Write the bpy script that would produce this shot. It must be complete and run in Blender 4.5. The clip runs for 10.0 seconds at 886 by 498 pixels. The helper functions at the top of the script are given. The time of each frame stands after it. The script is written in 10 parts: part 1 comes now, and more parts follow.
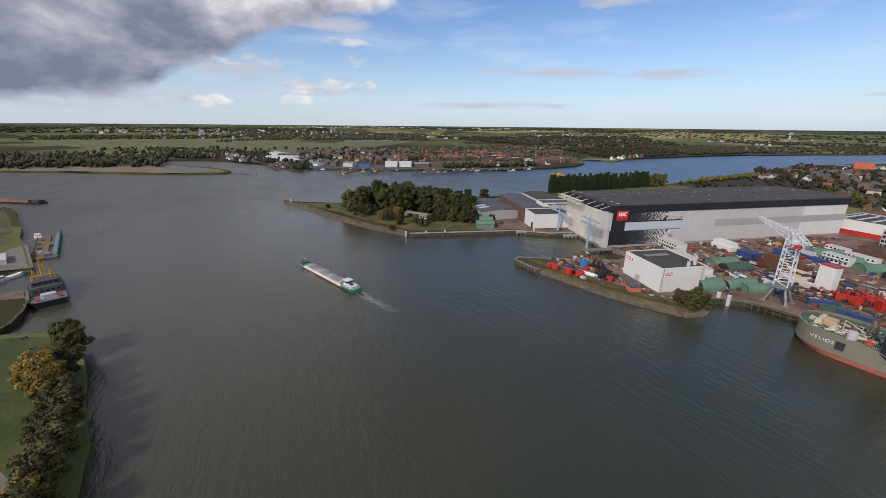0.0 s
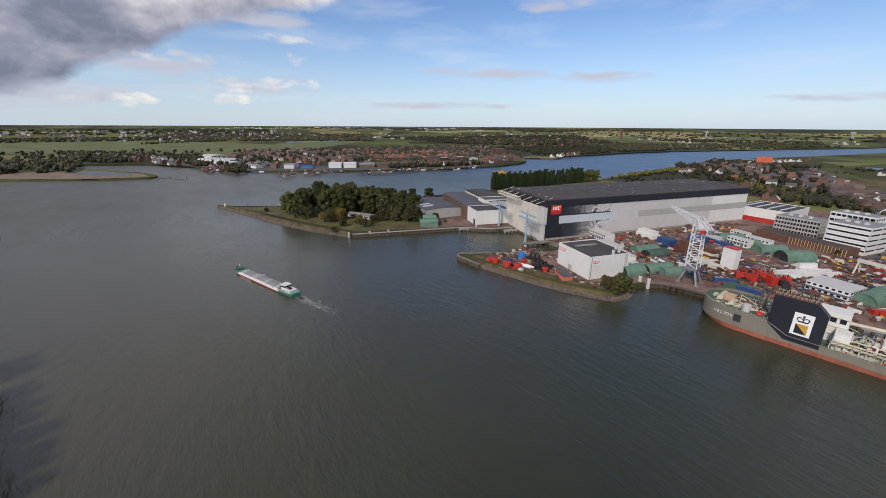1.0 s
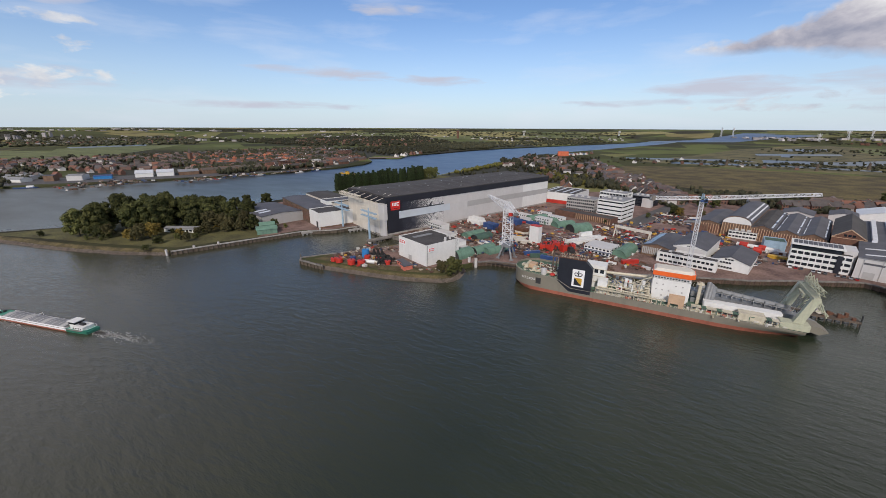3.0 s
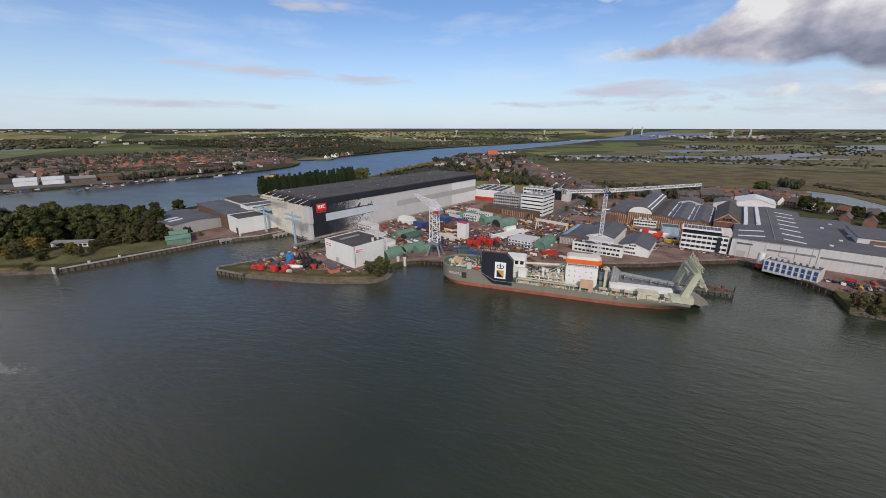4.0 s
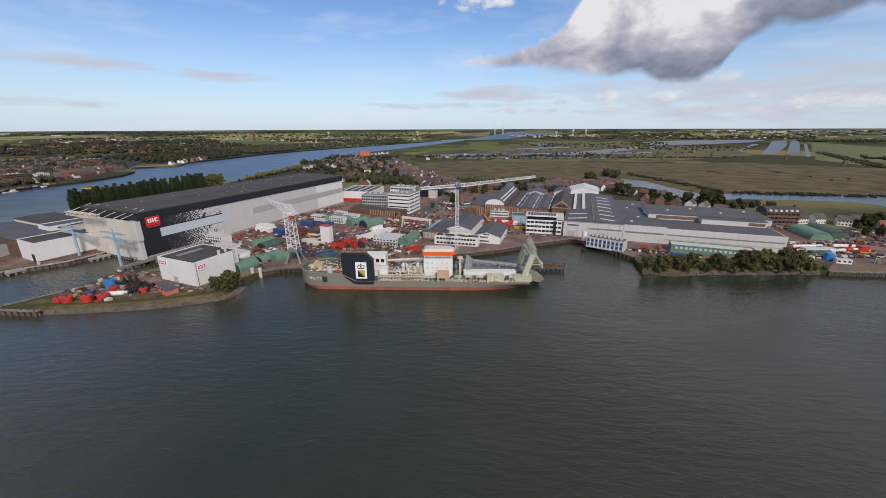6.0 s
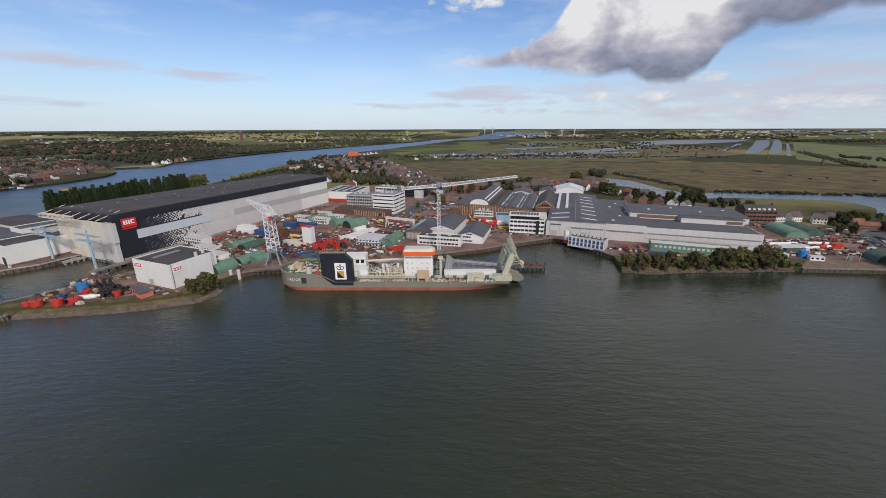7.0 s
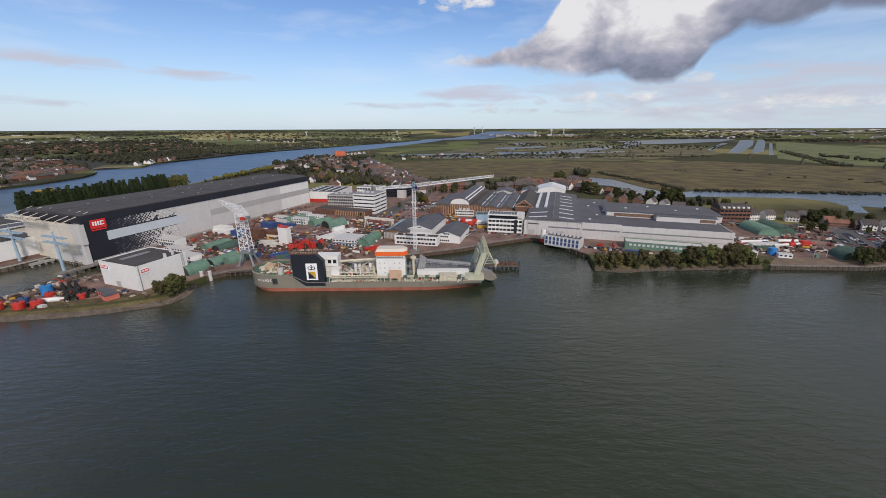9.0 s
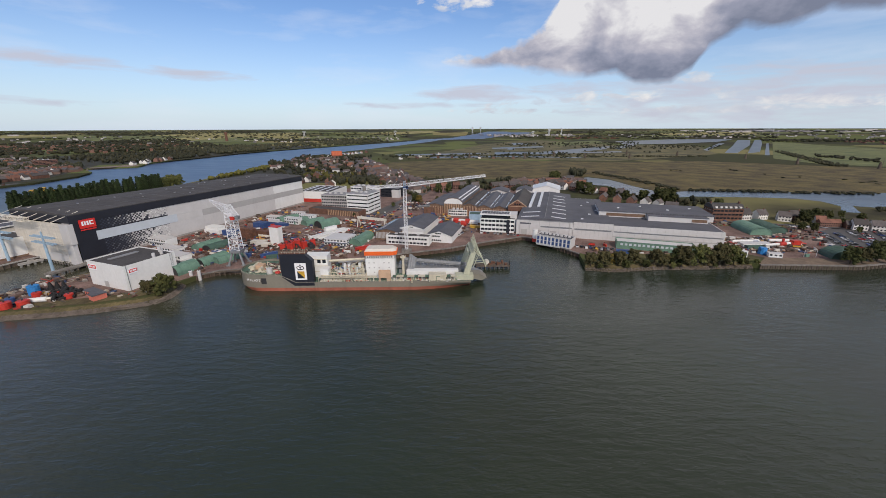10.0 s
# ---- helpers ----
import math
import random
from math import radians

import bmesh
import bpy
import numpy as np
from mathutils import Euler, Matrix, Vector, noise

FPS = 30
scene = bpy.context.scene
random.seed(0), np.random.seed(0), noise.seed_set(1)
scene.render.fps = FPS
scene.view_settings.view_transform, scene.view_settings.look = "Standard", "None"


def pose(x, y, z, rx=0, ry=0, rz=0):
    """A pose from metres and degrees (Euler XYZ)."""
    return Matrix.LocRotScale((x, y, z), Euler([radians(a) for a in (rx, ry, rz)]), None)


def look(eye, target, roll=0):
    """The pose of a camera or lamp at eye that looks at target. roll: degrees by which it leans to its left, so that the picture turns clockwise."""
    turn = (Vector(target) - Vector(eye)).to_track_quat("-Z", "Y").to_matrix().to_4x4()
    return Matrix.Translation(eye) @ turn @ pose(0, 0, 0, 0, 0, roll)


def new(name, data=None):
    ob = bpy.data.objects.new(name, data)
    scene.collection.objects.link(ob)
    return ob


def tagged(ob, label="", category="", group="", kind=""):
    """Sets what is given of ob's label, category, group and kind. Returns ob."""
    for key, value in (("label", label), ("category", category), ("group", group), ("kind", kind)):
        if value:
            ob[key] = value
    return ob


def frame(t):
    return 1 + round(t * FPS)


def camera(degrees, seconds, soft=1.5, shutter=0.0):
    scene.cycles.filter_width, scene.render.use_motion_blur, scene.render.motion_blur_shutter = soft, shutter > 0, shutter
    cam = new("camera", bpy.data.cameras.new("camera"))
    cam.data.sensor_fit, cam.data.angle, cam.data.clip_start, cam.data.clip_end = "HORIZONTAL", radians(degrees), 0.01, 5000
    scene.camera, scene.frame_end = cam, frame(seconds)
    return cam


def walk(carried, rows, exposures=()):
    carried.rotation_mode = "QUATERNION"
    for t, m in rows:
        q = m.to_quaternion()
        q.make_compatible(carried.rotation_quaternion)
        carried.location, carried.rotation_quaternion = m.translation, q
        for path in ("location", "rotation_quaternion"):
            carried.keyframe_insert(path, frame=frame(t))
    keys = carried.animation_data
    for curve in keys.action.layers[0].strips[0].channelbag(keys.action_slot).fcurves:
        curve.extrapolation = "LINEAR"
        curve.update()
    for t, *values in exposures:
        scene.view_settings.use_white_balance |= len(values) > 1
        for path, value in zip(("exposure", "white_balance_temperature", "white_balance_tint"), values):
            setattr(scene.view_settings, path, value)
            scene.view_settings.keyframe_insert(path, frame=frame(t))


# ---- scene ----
cam = camera(98.5, 10.0, soft=0.35)
# seconds, eye, yaw, pitch, roll
ROWS = [
    (0.0, 0.00, 0.00, 92.00, 58.00, -18.02, 0.55),
    (0.5, 2.80, 2.14, 91.89, 55.32, -18.06, 0.40),
    (1.0, 6.26, 4.36, 91.44, 50.56, -17.95, 0.32),
    (1.5, 9.87, 5.72, 91.38, 45.04, -17.92, 0.19),
    (2.0, 13.31, 6.21, 91.54, 39.37, -17.91, 0.21),
    (2.5, 16.80, 5.60, 91.30, 33.76, -17.80, 0.26),
    (4.0, 29.38, 6.71, 91.09, 19.47, -17.71, 0.03),
    (4.5, 33.52, 7.45, 90.64, 13.88, -17.64, -0.07),
    (5.0, 37.16, 7.74, 90.39, 7.86, -17.59, -0.05),
    (5.5, 41.62, 7.83, 90.29, 3.91, -17.58, -0.14),
    (7.0, 52.36, 8.36, 90.20, 0.51, -17.59, -0.21),
    (7.5, 55.44, 8.31, 90.06, 0.02, -17.57, -0.20),
    (8.0, 58.45, 8.36, 89.94, -0.39, -17.56, -0.21),
    (8.5, 61.44, 8.38, 90.15, -0.66, -17.62, -0.20),
    (9.0, 63.97, 8.23, 90.16, -0.73, -17.64, -0.20),
    (9.5, 66.61, 8.16, 90.05, -0.79, -17.65, -0.20),
    (10.0, 69.36, 8.26, 89.87, -0.94, -17.64, -0.16),
]
walk(cam, [(t, pose(x, y, z, 90 + pitch, 0, yaw) @ pose(0, 0, 0, 0, 0, roll)) for t, x, y, z, yaw, pitch, roll in ROWS])

# ---- sky and sun ----
SUN_AZ, SUN_EL = 288.0, 38.0     # degrees: bearing measured from +x anticlockwise, height
sun_dir = Vector((math.cos(radians(SUN_AZ)) * math.cos(radians(SUN_EL)), math.sin(radians(SUN_AZ)) * math.cos(radians(SUN_EL)), math.sin(radians(SUN_EL))))
scene.view_settings.exposure = 0.0


def math_node(nt, op, a, b=None, c=None, clamp=False):
    n = nt.nodes.new("ShaderNodeMath")
    n.operation, n.use_clamp = op, clamp
    for i, v in enumerate((a, b, c)):
        if v is None:
            continue
        if isinstance(v, (int, float)):
            n.inputs[i].default_value = v
        else:
            nt.links.new(v, n.inputs[i])
    return n.outputs[0]


def mix_col(nt, fac, a, b, blend="MIX"):
    n = nt.nodes.new("ShaderNodeMix")
    n.data_type, n.blend_type = "RGBA", blend
    for i, v in ((0, fac), (6, a), (7, b)):
        if isinstance(v, (int, float)):
            n.inputs[i].default_value = v
        elif isinstance(v, tuple):
            n.inputs[i].default_value = (*v, 1) if len(v) == 3 else v
        else:
            nt.links.new(v, n.inputs[i])
    return n.outputs[2]


def ramp(nt, fac, stops):
    n = nt.nodes.new("ShaderNodeValToRGB")
    el = n.color_ramp.elements
    while len(el) < len(stops):
        el.new(0.5)
    for e, (p, c) in zip(el, stops):
        e.position, e.color = p, (*c, 1) if len(c) == 3 else c
    nt.links.new(fac, n.inputs[0])
    return n.outputs[0]


world = bpy.data.worlds.new("World")
scene.world = world
world.use_nodes = True
wt = world.node_tree
wt.nodes.clear()
sky = wt.nodes.new("ShaderNodeTexSky")
sky.sky_type = "NISHITA"
sky.sun_disc = False
sky.sun_elevation = radians(SUN_EL)
sky.sun_rotation = radians(90 - SUN_AZ)
sky.air_density, sky.dust_density, sky.ozone_density = 1.0, 0.6, 2.0
tc = wt.nodes.new("ShaderNodeTexCoord")
sep = wt.nodes.new("ShaderNodeSeparateXYZ")
wt.links.new(tc.outputs["Generated"], sep.inputs[0])
# bearing (degrees to the left of +y) and height (degrees) of the sky's direction
bearing = math_node(wt, "MULTIPLY", math_node(wt, "ARCTAN2", math_node(wt, "MULTIPLY", sep.outputs[0], -1.0), sep.outputs[1]), 57.2958)
height = math_node(wt, "MULTIPLY", math_node(wt, "ARCSINE", sep.outputs[2]), 57.2958)


def cloud_noise(scale, stretch, detail, seed, distortion=0.0):
    com = wt.nodes.new("ShaderNodeCombineXYZ")
    wt.links.new(math_node(wt, "MULTIPLY", bearing, scale), com.inputs[0])
    wt.links.new(math_node(wt, "MULTIPLY", height, scale * stretch), com.inputs[1])
    com.inputs[2].default_value = seed
    n = wt.nodes.new("ShaderNodeTexNoise")
    n.inputs["Scale"].default_value, n.inputs["Detail"].default_value, n.inputs["Roughness"].default_value = 1.0, detail, 0.55
    n.inputs["Distortion"].default_value = distortion
    wt.links.new(com.outputs[0], n.inputs["Vector"])
    return n.outputs[0]


def bank(b, h, wb, wh, wob=1.0, lean=0.0):
    """1 in the middle of a cloud bank at that bearing and height, falling to 0 at its rim, which the noise frays."""
    db = math_node(wt, "SUBTRACT", bearing, b)
    dh = math_node(wt, "SUBTRACT", math_node(wt, "SUBTRACT", height, h), math_node(wt, "MULTIPLY", db, lean))
    x = math_node(wt, "POWER", math_node(wt, "ABSOLUTE", math_node(wt, "DIVIDE", db, wb)), 2)
    y = math_node(wt, "POWER", math_node(wt, "ABSOLUTE", math_node(wt, "DIVIDE", dh, wh)), 2)
    return math_node(wt, "SUBTRACT", 1.0, math_node(wt, "ADD", x, y))


puff = cloud_noise(0.16, 1.7, 8, 3.1, 0.3)
fine = cloud_noise(0.5, 1.6, 8, 9.7, 0.2)
wisp = cloud_noise(0.07, 5.0, 6, 21.3, 0.2)
layer = cloud_noise(0.16, 5.5, 8, 33.7, 0.4)
fray = math_node(wt, "ADD", math_node(wt, "MULTIPLY", math_node(wt, "SUBTRACT", puff, 0.5), 1.9), math_node(wt, "MULTIPLY", math_node(wt, "SUBTRACT", fine, 0.5), 0.6))


def most(*v):
    out = v[0]
    for w in v[1:]:
        out = math_node(wt, "MAXIMUM", out, w)
    return out


# the heavy grey clouds: an upper and a lower edge along the bearing, frayed by the noise


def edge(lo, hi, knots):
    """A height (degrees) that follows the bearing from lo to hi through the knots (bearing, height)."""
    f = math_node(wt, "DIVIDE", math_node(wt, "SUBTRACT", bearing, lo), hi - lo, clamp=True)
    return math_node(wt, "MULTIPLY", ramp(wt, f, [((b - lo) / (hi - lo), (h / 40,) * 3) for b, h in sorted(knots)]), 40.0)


def mass(low, high, sharp_low, sharp_high, wild):
    """Above the lower edge and below the upper one."""
    up = math_node(wt, "ADD", math_node(wt, "DIVIDE", math_node(wt, "SUBTRACT", height, low), sharp_low), math_node(wt, "MULTIPLY", fray, wild * 0.45))
    down = math_node(wt, "ADD", math_node(wt, "DIVIDE", math_node(wt, "SUBTRACT", high, height), sharp_high), math_node(wt, "MULTIPLY", fray, wild))
    return math_node(wt, "MINIMUM", math_node(wt, "ADD", up, 0.3, clamp=True), math_node(wt, "ADD", down, 0.3, clamp=True))


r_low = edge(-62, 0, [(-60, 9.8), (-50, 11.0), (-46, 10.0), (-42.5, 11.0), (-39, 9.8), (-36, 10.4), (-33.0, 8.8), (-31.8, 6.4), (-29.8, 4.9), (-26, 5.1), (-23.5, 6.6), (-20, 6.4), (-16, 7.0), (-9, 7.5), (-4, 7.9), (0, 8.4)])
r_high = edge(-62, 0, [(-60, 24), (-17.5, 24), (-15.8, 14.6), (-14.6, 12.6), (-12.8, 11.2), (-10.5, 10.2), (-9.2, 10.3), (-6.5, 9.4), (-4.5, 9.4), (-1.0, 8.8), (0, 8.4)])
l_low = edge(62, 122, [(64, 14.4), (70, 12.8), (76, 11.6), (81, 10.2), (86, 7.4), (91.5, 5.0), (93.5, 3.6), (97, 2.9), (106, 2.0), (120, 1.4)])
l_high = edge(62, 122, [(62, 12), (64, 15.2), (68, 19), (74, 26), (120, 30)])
low_heaps = most(bank(84, 7.2, 7, 0.8), bank(74, 5.0, 7, 0.7), bank(76.5, 3.5, 2.4, 0.8), bank(89, 2.8, 3, 0.5), bank(-14, 3.2, 2.4, 0.6), bank(-19, 3.3, 2.4, 0.7), bank(-36, 3.9, 3.0, 0.7), bank(-33, 5.5, 1.6, 0.7), bank(-11, 2.2, 10, 0.5), bank(-36, 2.0, 12, 0.5), bank(-22, 3.7, 4.5, 1.0), bank(-27, 3.8, 3.4, 0.8), bank(-32, 5.5, 1.6, 0.8), bank(-40.5, 2.7, 4.5, 0.7), bank(-47, 2.4, 3, 0.7), bank(-9, 3.2, 2.6, 0.7), bank(78, 3.4, 4.5, 0.9), bank(90, 2.4, 5, 0.6), bank(69.6, 7.8, 1.8, 0.9), bank(-3.5, 15.4, 5, 1.0), bank(71, 10.0, 3.0, 0.6), bank(-58, 4, 8, 2.0))
streaks = most(bank(41, 6.7, 9, 0.9, lean=0.03), bank(32, 6.1, 8, 0.8, lean=0.05), bank(50, 7.0, 5, 0.4), bank(76, 4.7, 11, 1.2), bank(85, 6.4, 8, 0.9), bank(-6, 4.6, 12, 1.1), bank(-24, 4.9, 16, 1.2), bank(-45, 4.8, 14, 1.2), bank(4, 3.0, 12, 0.5), bank(36, 14.2, 4.2, 0.9), bank(74, 12.0, 6, 1.0), bank(50, 2.6, 14, 0.5), bank(-40, 3.4, 26, 3.4), bank(100, 3.0, 16, 2.0))
right_side = math_node(wt, "MULTIPLY", math_node(wt, "LESS_THAN", bearing, -0.5), math_node(wt, "GREATER_THAN", bearing, -75))
left_side = math_node(wt, "MULTIPLY", math_node(wt, "GREATER_THAN", bearing, 62), math_node(wt, "LESS_THAN", bearing, 135))
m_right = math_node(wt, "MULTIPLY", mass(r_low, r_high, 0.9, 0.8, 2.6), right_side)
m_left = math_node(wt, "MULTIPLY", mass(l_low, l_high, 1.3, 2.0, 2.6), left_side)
m_big = most(m_right, m_left)
ragged = math_node(wt, "ADD", math_node(wt, "MULTIPLY", math_node(wt, "SUBTRACT", cloud_noise(0.42, 2.2, 7, 14.2, 0.3), 0.53), 6.0), math_node(wt, "MULTIPLY", math_node(wt, "SUBTRACT", puff, 0.5), 1.5))
m_low = math_node(wt, "DIVIDE", math_node(wt, "ADD", low_heaps, ragged), 1.1, clamp=True)
m_str = math_node(wt, "DIVIDE", math_node(wt, "ADD", streaks, math_node(wt, "MULTIPLY", math_node(wt, "SUBTRACT", layer, 0.52), 4.2)), 1.2, clamp=True)
veil = math_node(wt, "MULTIPLY", math_node(wt, "SUBTRACT", wisp, 0.5, clamp=True), 2.2)
# light comes from between the two great clouds: their facing sides and tops are bright, bottoms dark
bulge = math_node(wt, "ADD", math_node(wt, "MULTIPLY", math_node(wt, "SUBTRACT", cloud_noise(0.13, 1.5, 6, 5.5, 0.2), 0.5), 2.5), math_node(wt, "MULTIPLY", math_node(wt, "SUBTRACT", fine, 0.5), 0.45))
under_r = math_node(wt, "MULTIPLY", math_node(wt, "SUBTRACT", math_node(wt, "SUBTRACT", height, r_low), 3.2), 0.105)
lum_r = math_node(wt, "ADD", under_r, math_node(wt, "MULTIPLY", math_node(wt, "ADD", bearing, 27), 0.020))
under_l = math_node(wt, "MULTIPLY", math_node(wt, "SUBTRACT", math_node(wt, "SUBTRACT", height, l_low), 6.0), 0.035)
lum_l = math_node(wt, "ADD", under_l, math_node(wt, "MULTIPLY", math_node(wt, "SUBTRACT", bearing, 87), -0.026))
side = math_node(wt, "GREATER_THAN", bearing, 30)
lum = math_node(wt, "ADD", math_node(wt, "MULTIPLY", lum_l, side), math_node(wt, "MULTIPLY", lum_r, math_node(wt, "SUBTRACT", 1.0, side)))
lum = math_node(wt, "ADD", math_node(wt, "ADD", lum, bulge), 0.46)
lit = ramp(wt, lum, [(0.0, (0.20, 0.225, 0.31)), (0.35, (0.32, 0.335, 0.43)), (0.68, (0.51, 0.50, 0.57)), (1.0, (0.78, 0.77, 0.79))])
low_lit = ramp(wt, math_node(wt, "ADD", 0.55, bulge), [(0.0, (0.44, 0.48, 0.58)), (0.5, (0.64, 0.66, 0.72)), (0.9, (0.95, 0.91, 0.86))])
SKY_GAIN = 0.100
sky_col = mix_col(wt, 1.0, sky.outputs[0], (SKY_GAIN * 0.88, SKY_GAIN * 1.02, SKY_GAIN * 1.27), "MULTIPLY")
haze_f = math_node(wt, "POWER", math_node(wt, "SUBTRACT", 1.0, math_node(wt, "DIVIDE", height, 15.0), clamp=True), 1.5)
base = mix_col(wt, math_node(wt, "MULTIPLY", haze_f, 0.68), sky_col, (0.66, 0.77, 0.90))
base = mix_col(wt, math_node(wt, "MULTIPLY", veil, 0.6), base, (0.76, 0.80, 0.90))
base = mix_col(wt, math_node(wt, "MULTIPLY", m_str, 0.85), base, (0.55, 0.56, 0.66))
base = mix_col(wt, math_node(wt, "MULTIPLY", m_low, 0.8), base, low_lit)
base = mix_col(wt, m_big, base, lit)
# broken cloud covers the upper sky
cover = math_node(wt, "MULTIPLY", math_node(wt, "DIVIDE", math_node(wt, "SUBTRACT", height, 18.0), 10.0, clamp=True), math_node(wt, "MULTIPLY", math_node(wt, "ADD", puff, 0.35), 1.0, clamp=True))
upper = ramp(wt, math_node(wt, "DIVIDE", height, 90.0, clamp=True), [(0.22, (0.70, 0.65, 0.69)), (0.36, (0.64, 0.60, 0.62)), (0.50, (0.40, 0.38, 0.39)), (0.70, (0.19, 0.195, 0.20))])
# bluer between the clouds over the lower river
upper = mix_col(wt, math_node(wt, "MULTIPLY", side, 0.8), upper, mix_col(wt, 1.0, upper, (0.92, 0.98, 1.20), "MULTIPLY"))
# a wide blue gap stays open upriver
gap = math_node(wt, "SUBTRACT", math_node(wt, "DIVIDE", math_node(wt, "ABSOLUTE", math_node(wt, "SUBTRACT", bearing, 36.0)), 26.0), 0.7, clamp=True)
base = mix_col(wt, math_node(wt, "MULTIPLY", cover, gap), base, upper)
bg = wt.nodes.new("ShaderNodeBackground")
bg.inputs["Strength"].default_value = 1.0
wt.links.new(base, bg.inputs["Color"])
wo = wt.nodes.new("ShaderNodeOutputWorld")
wt.links.new(bg.outputs[0], wo.inputs["Surface"])

lamp = bpy.data.lights.new("sun", "SUN")
lamp.energy, lamp.angle, lamp.color = 2.85, radians(8), (1.0, 0.885, 0.80)
sun = new("sun", lamp)
sun.matrix_world = look(sun_dir * 500, (0, 0, 0))

# ---- materials ----


def mat(name, col, rough=0.7, metal=0.0, var=0.18, big=6.0, small=0.6, bump=0.0, tint=None, rand=0.0, island=0.0, stain=0.0):
    """A surface with a base colour, broken up by blotches (big, metres) and grain (small), optional relief and streaks of dirt."""
    m = bpy.data.materials.new(name)
    m.use_nodes = True
    nt = m.node_tree
    b = nt.nodes["Principled BSDF"]
    geo = nt.nodes.new("ShaderNodeNewGeometry")
    n1 = nt.nodes.new("ShaderNodeTexNoise")
    n1.inputs["Scale"].default_value, n1.inputs["Detail"].default_value = 1.0 / big, 4
    n2 = nt.nodes.new("ShaderNodeTexNoise")
    n2.inputs["Scale"].default_value, n2.inputs["Detail"].default_value = 1.0 / small, 3
    for n in (n1, n2):
        nt.links.new(geo.outputs["Position"], n.inputs["Vector"])
    f = math_node(nt, "ADD", math_node(nt, "MULTIPLY", n1.outputs[0], 0.6), math_node(nt, "MULTIPLY", n2.outputs[0], 0.4))
    lo, hi = tuple(c * (1 - var) for c in col), tuple(min(1.0, c * (1 + var)) for c in (tint or col))
    c = ramp(nt, f, [(0.36, lo), (0.64, hi)])
    if stain:
        st = nt.nodes.new("ShaderNodeTexNoise")
        st.inputs["Scale"].default_value, st.inputs["Detail"].default_value = 1.0, 5
        mp = nt.nodes.new("ShaderNodeMapping")
        mp.inputs["Scale"].default_value = (0.5, 0.5, 0.06)
        nt.links.new(geo.outputs["Position"], mp.inputs[0])
        nt.links.new(mp.outputs[0], st.inputs["Vector"])
        sf = math_node(nt, "MULTIPLY", math_node(nt, "SUBTRACT", st.outputs[0], 0.5, clamp=True), stain * 4, clamp=True)
        c = mix_col(nt, sf, c, tuple(x * 0.45 for x in col))
    if rand:
        oi = nt.nodes.new("ShaderNodeObjectInfo")
        v = math_node(nt, "ADD", 1 - rand, math_node(nt, "MULTIPLY", oi.outputs["Random"], 2 * rand))
        c = mix_col(nt, 1.0, c, v, "MULTIPLY")
    if island:
        v = math_node(nt, "ADD", 1 - island, math_node(nt, "MULTIPLY", geo.outputs["Random Per Island"], 2 * island))
        c = mix_col(nt, 1.0, c, v, "MULTIPLY")
    nt.links.new(c, b.inputs["Base Color"])
    b.inputs["Roughness"].default_value, b.inputs["Metallic"].default_value = rough, metal
    if bump:
        bp = nt.nodes.new("ShaderNodeBump")
        bp.inputs["Strength"].default_value, bp.inputs["Distance"].default_value = bump, 0.15
        nt.links.new(n2.outputs[0], bp.inputs["Height"])
        nt.links.new(bp.outputs[0], b.inputs["Normal"])
    return m


def leaf_mat(name, cols, big=3.0):
    """Foliage: every leaf clump takes its own green."""
    m = bpy.data.materials.new(name)
    m.use_nodes = True
    nt = m.node_tree
    b = nt.nodes["Principled BSDF"]
    geo = nt.nodes.new("ShaderNodeNewGeometry")
    n = nt.nodes.new("ShaderNodeTexNoise")
    n.inputs["Scale"].default_value = 1.0 / big
    nt.links.new(geo.outputs["Position"], n.inputs["Vector"])
    oi = nt.nodes.new("ShaderNodeObjectInfo")
    f = math_node(nt, "ADD", math_node(nt, "MULTIPLY", geo.outputs["Random Per Island"], 0.3), math_node(nt, "MULTIPLY", n.outputs[0], 0.7))
    c = ramp(nt, f, [(0.2 + 0.6 * i / (len(cols) - 1), q) for i, q in enumerate(cols)])
    v = math_node(nt, "ADD", 0.66, math_node(nt, "MULTIPLY", oi.outputs["Random"], 0.68))
    c = mix_col(nt, 1.0, c, v, "MULTIPLY")
    nt.links.new(c, b.inputs["Base Color"])
    b.inputs["Roughness"].default_value = 0.75
    b.inputs["Specular IOR Level"].default_value = 0.2
    return m


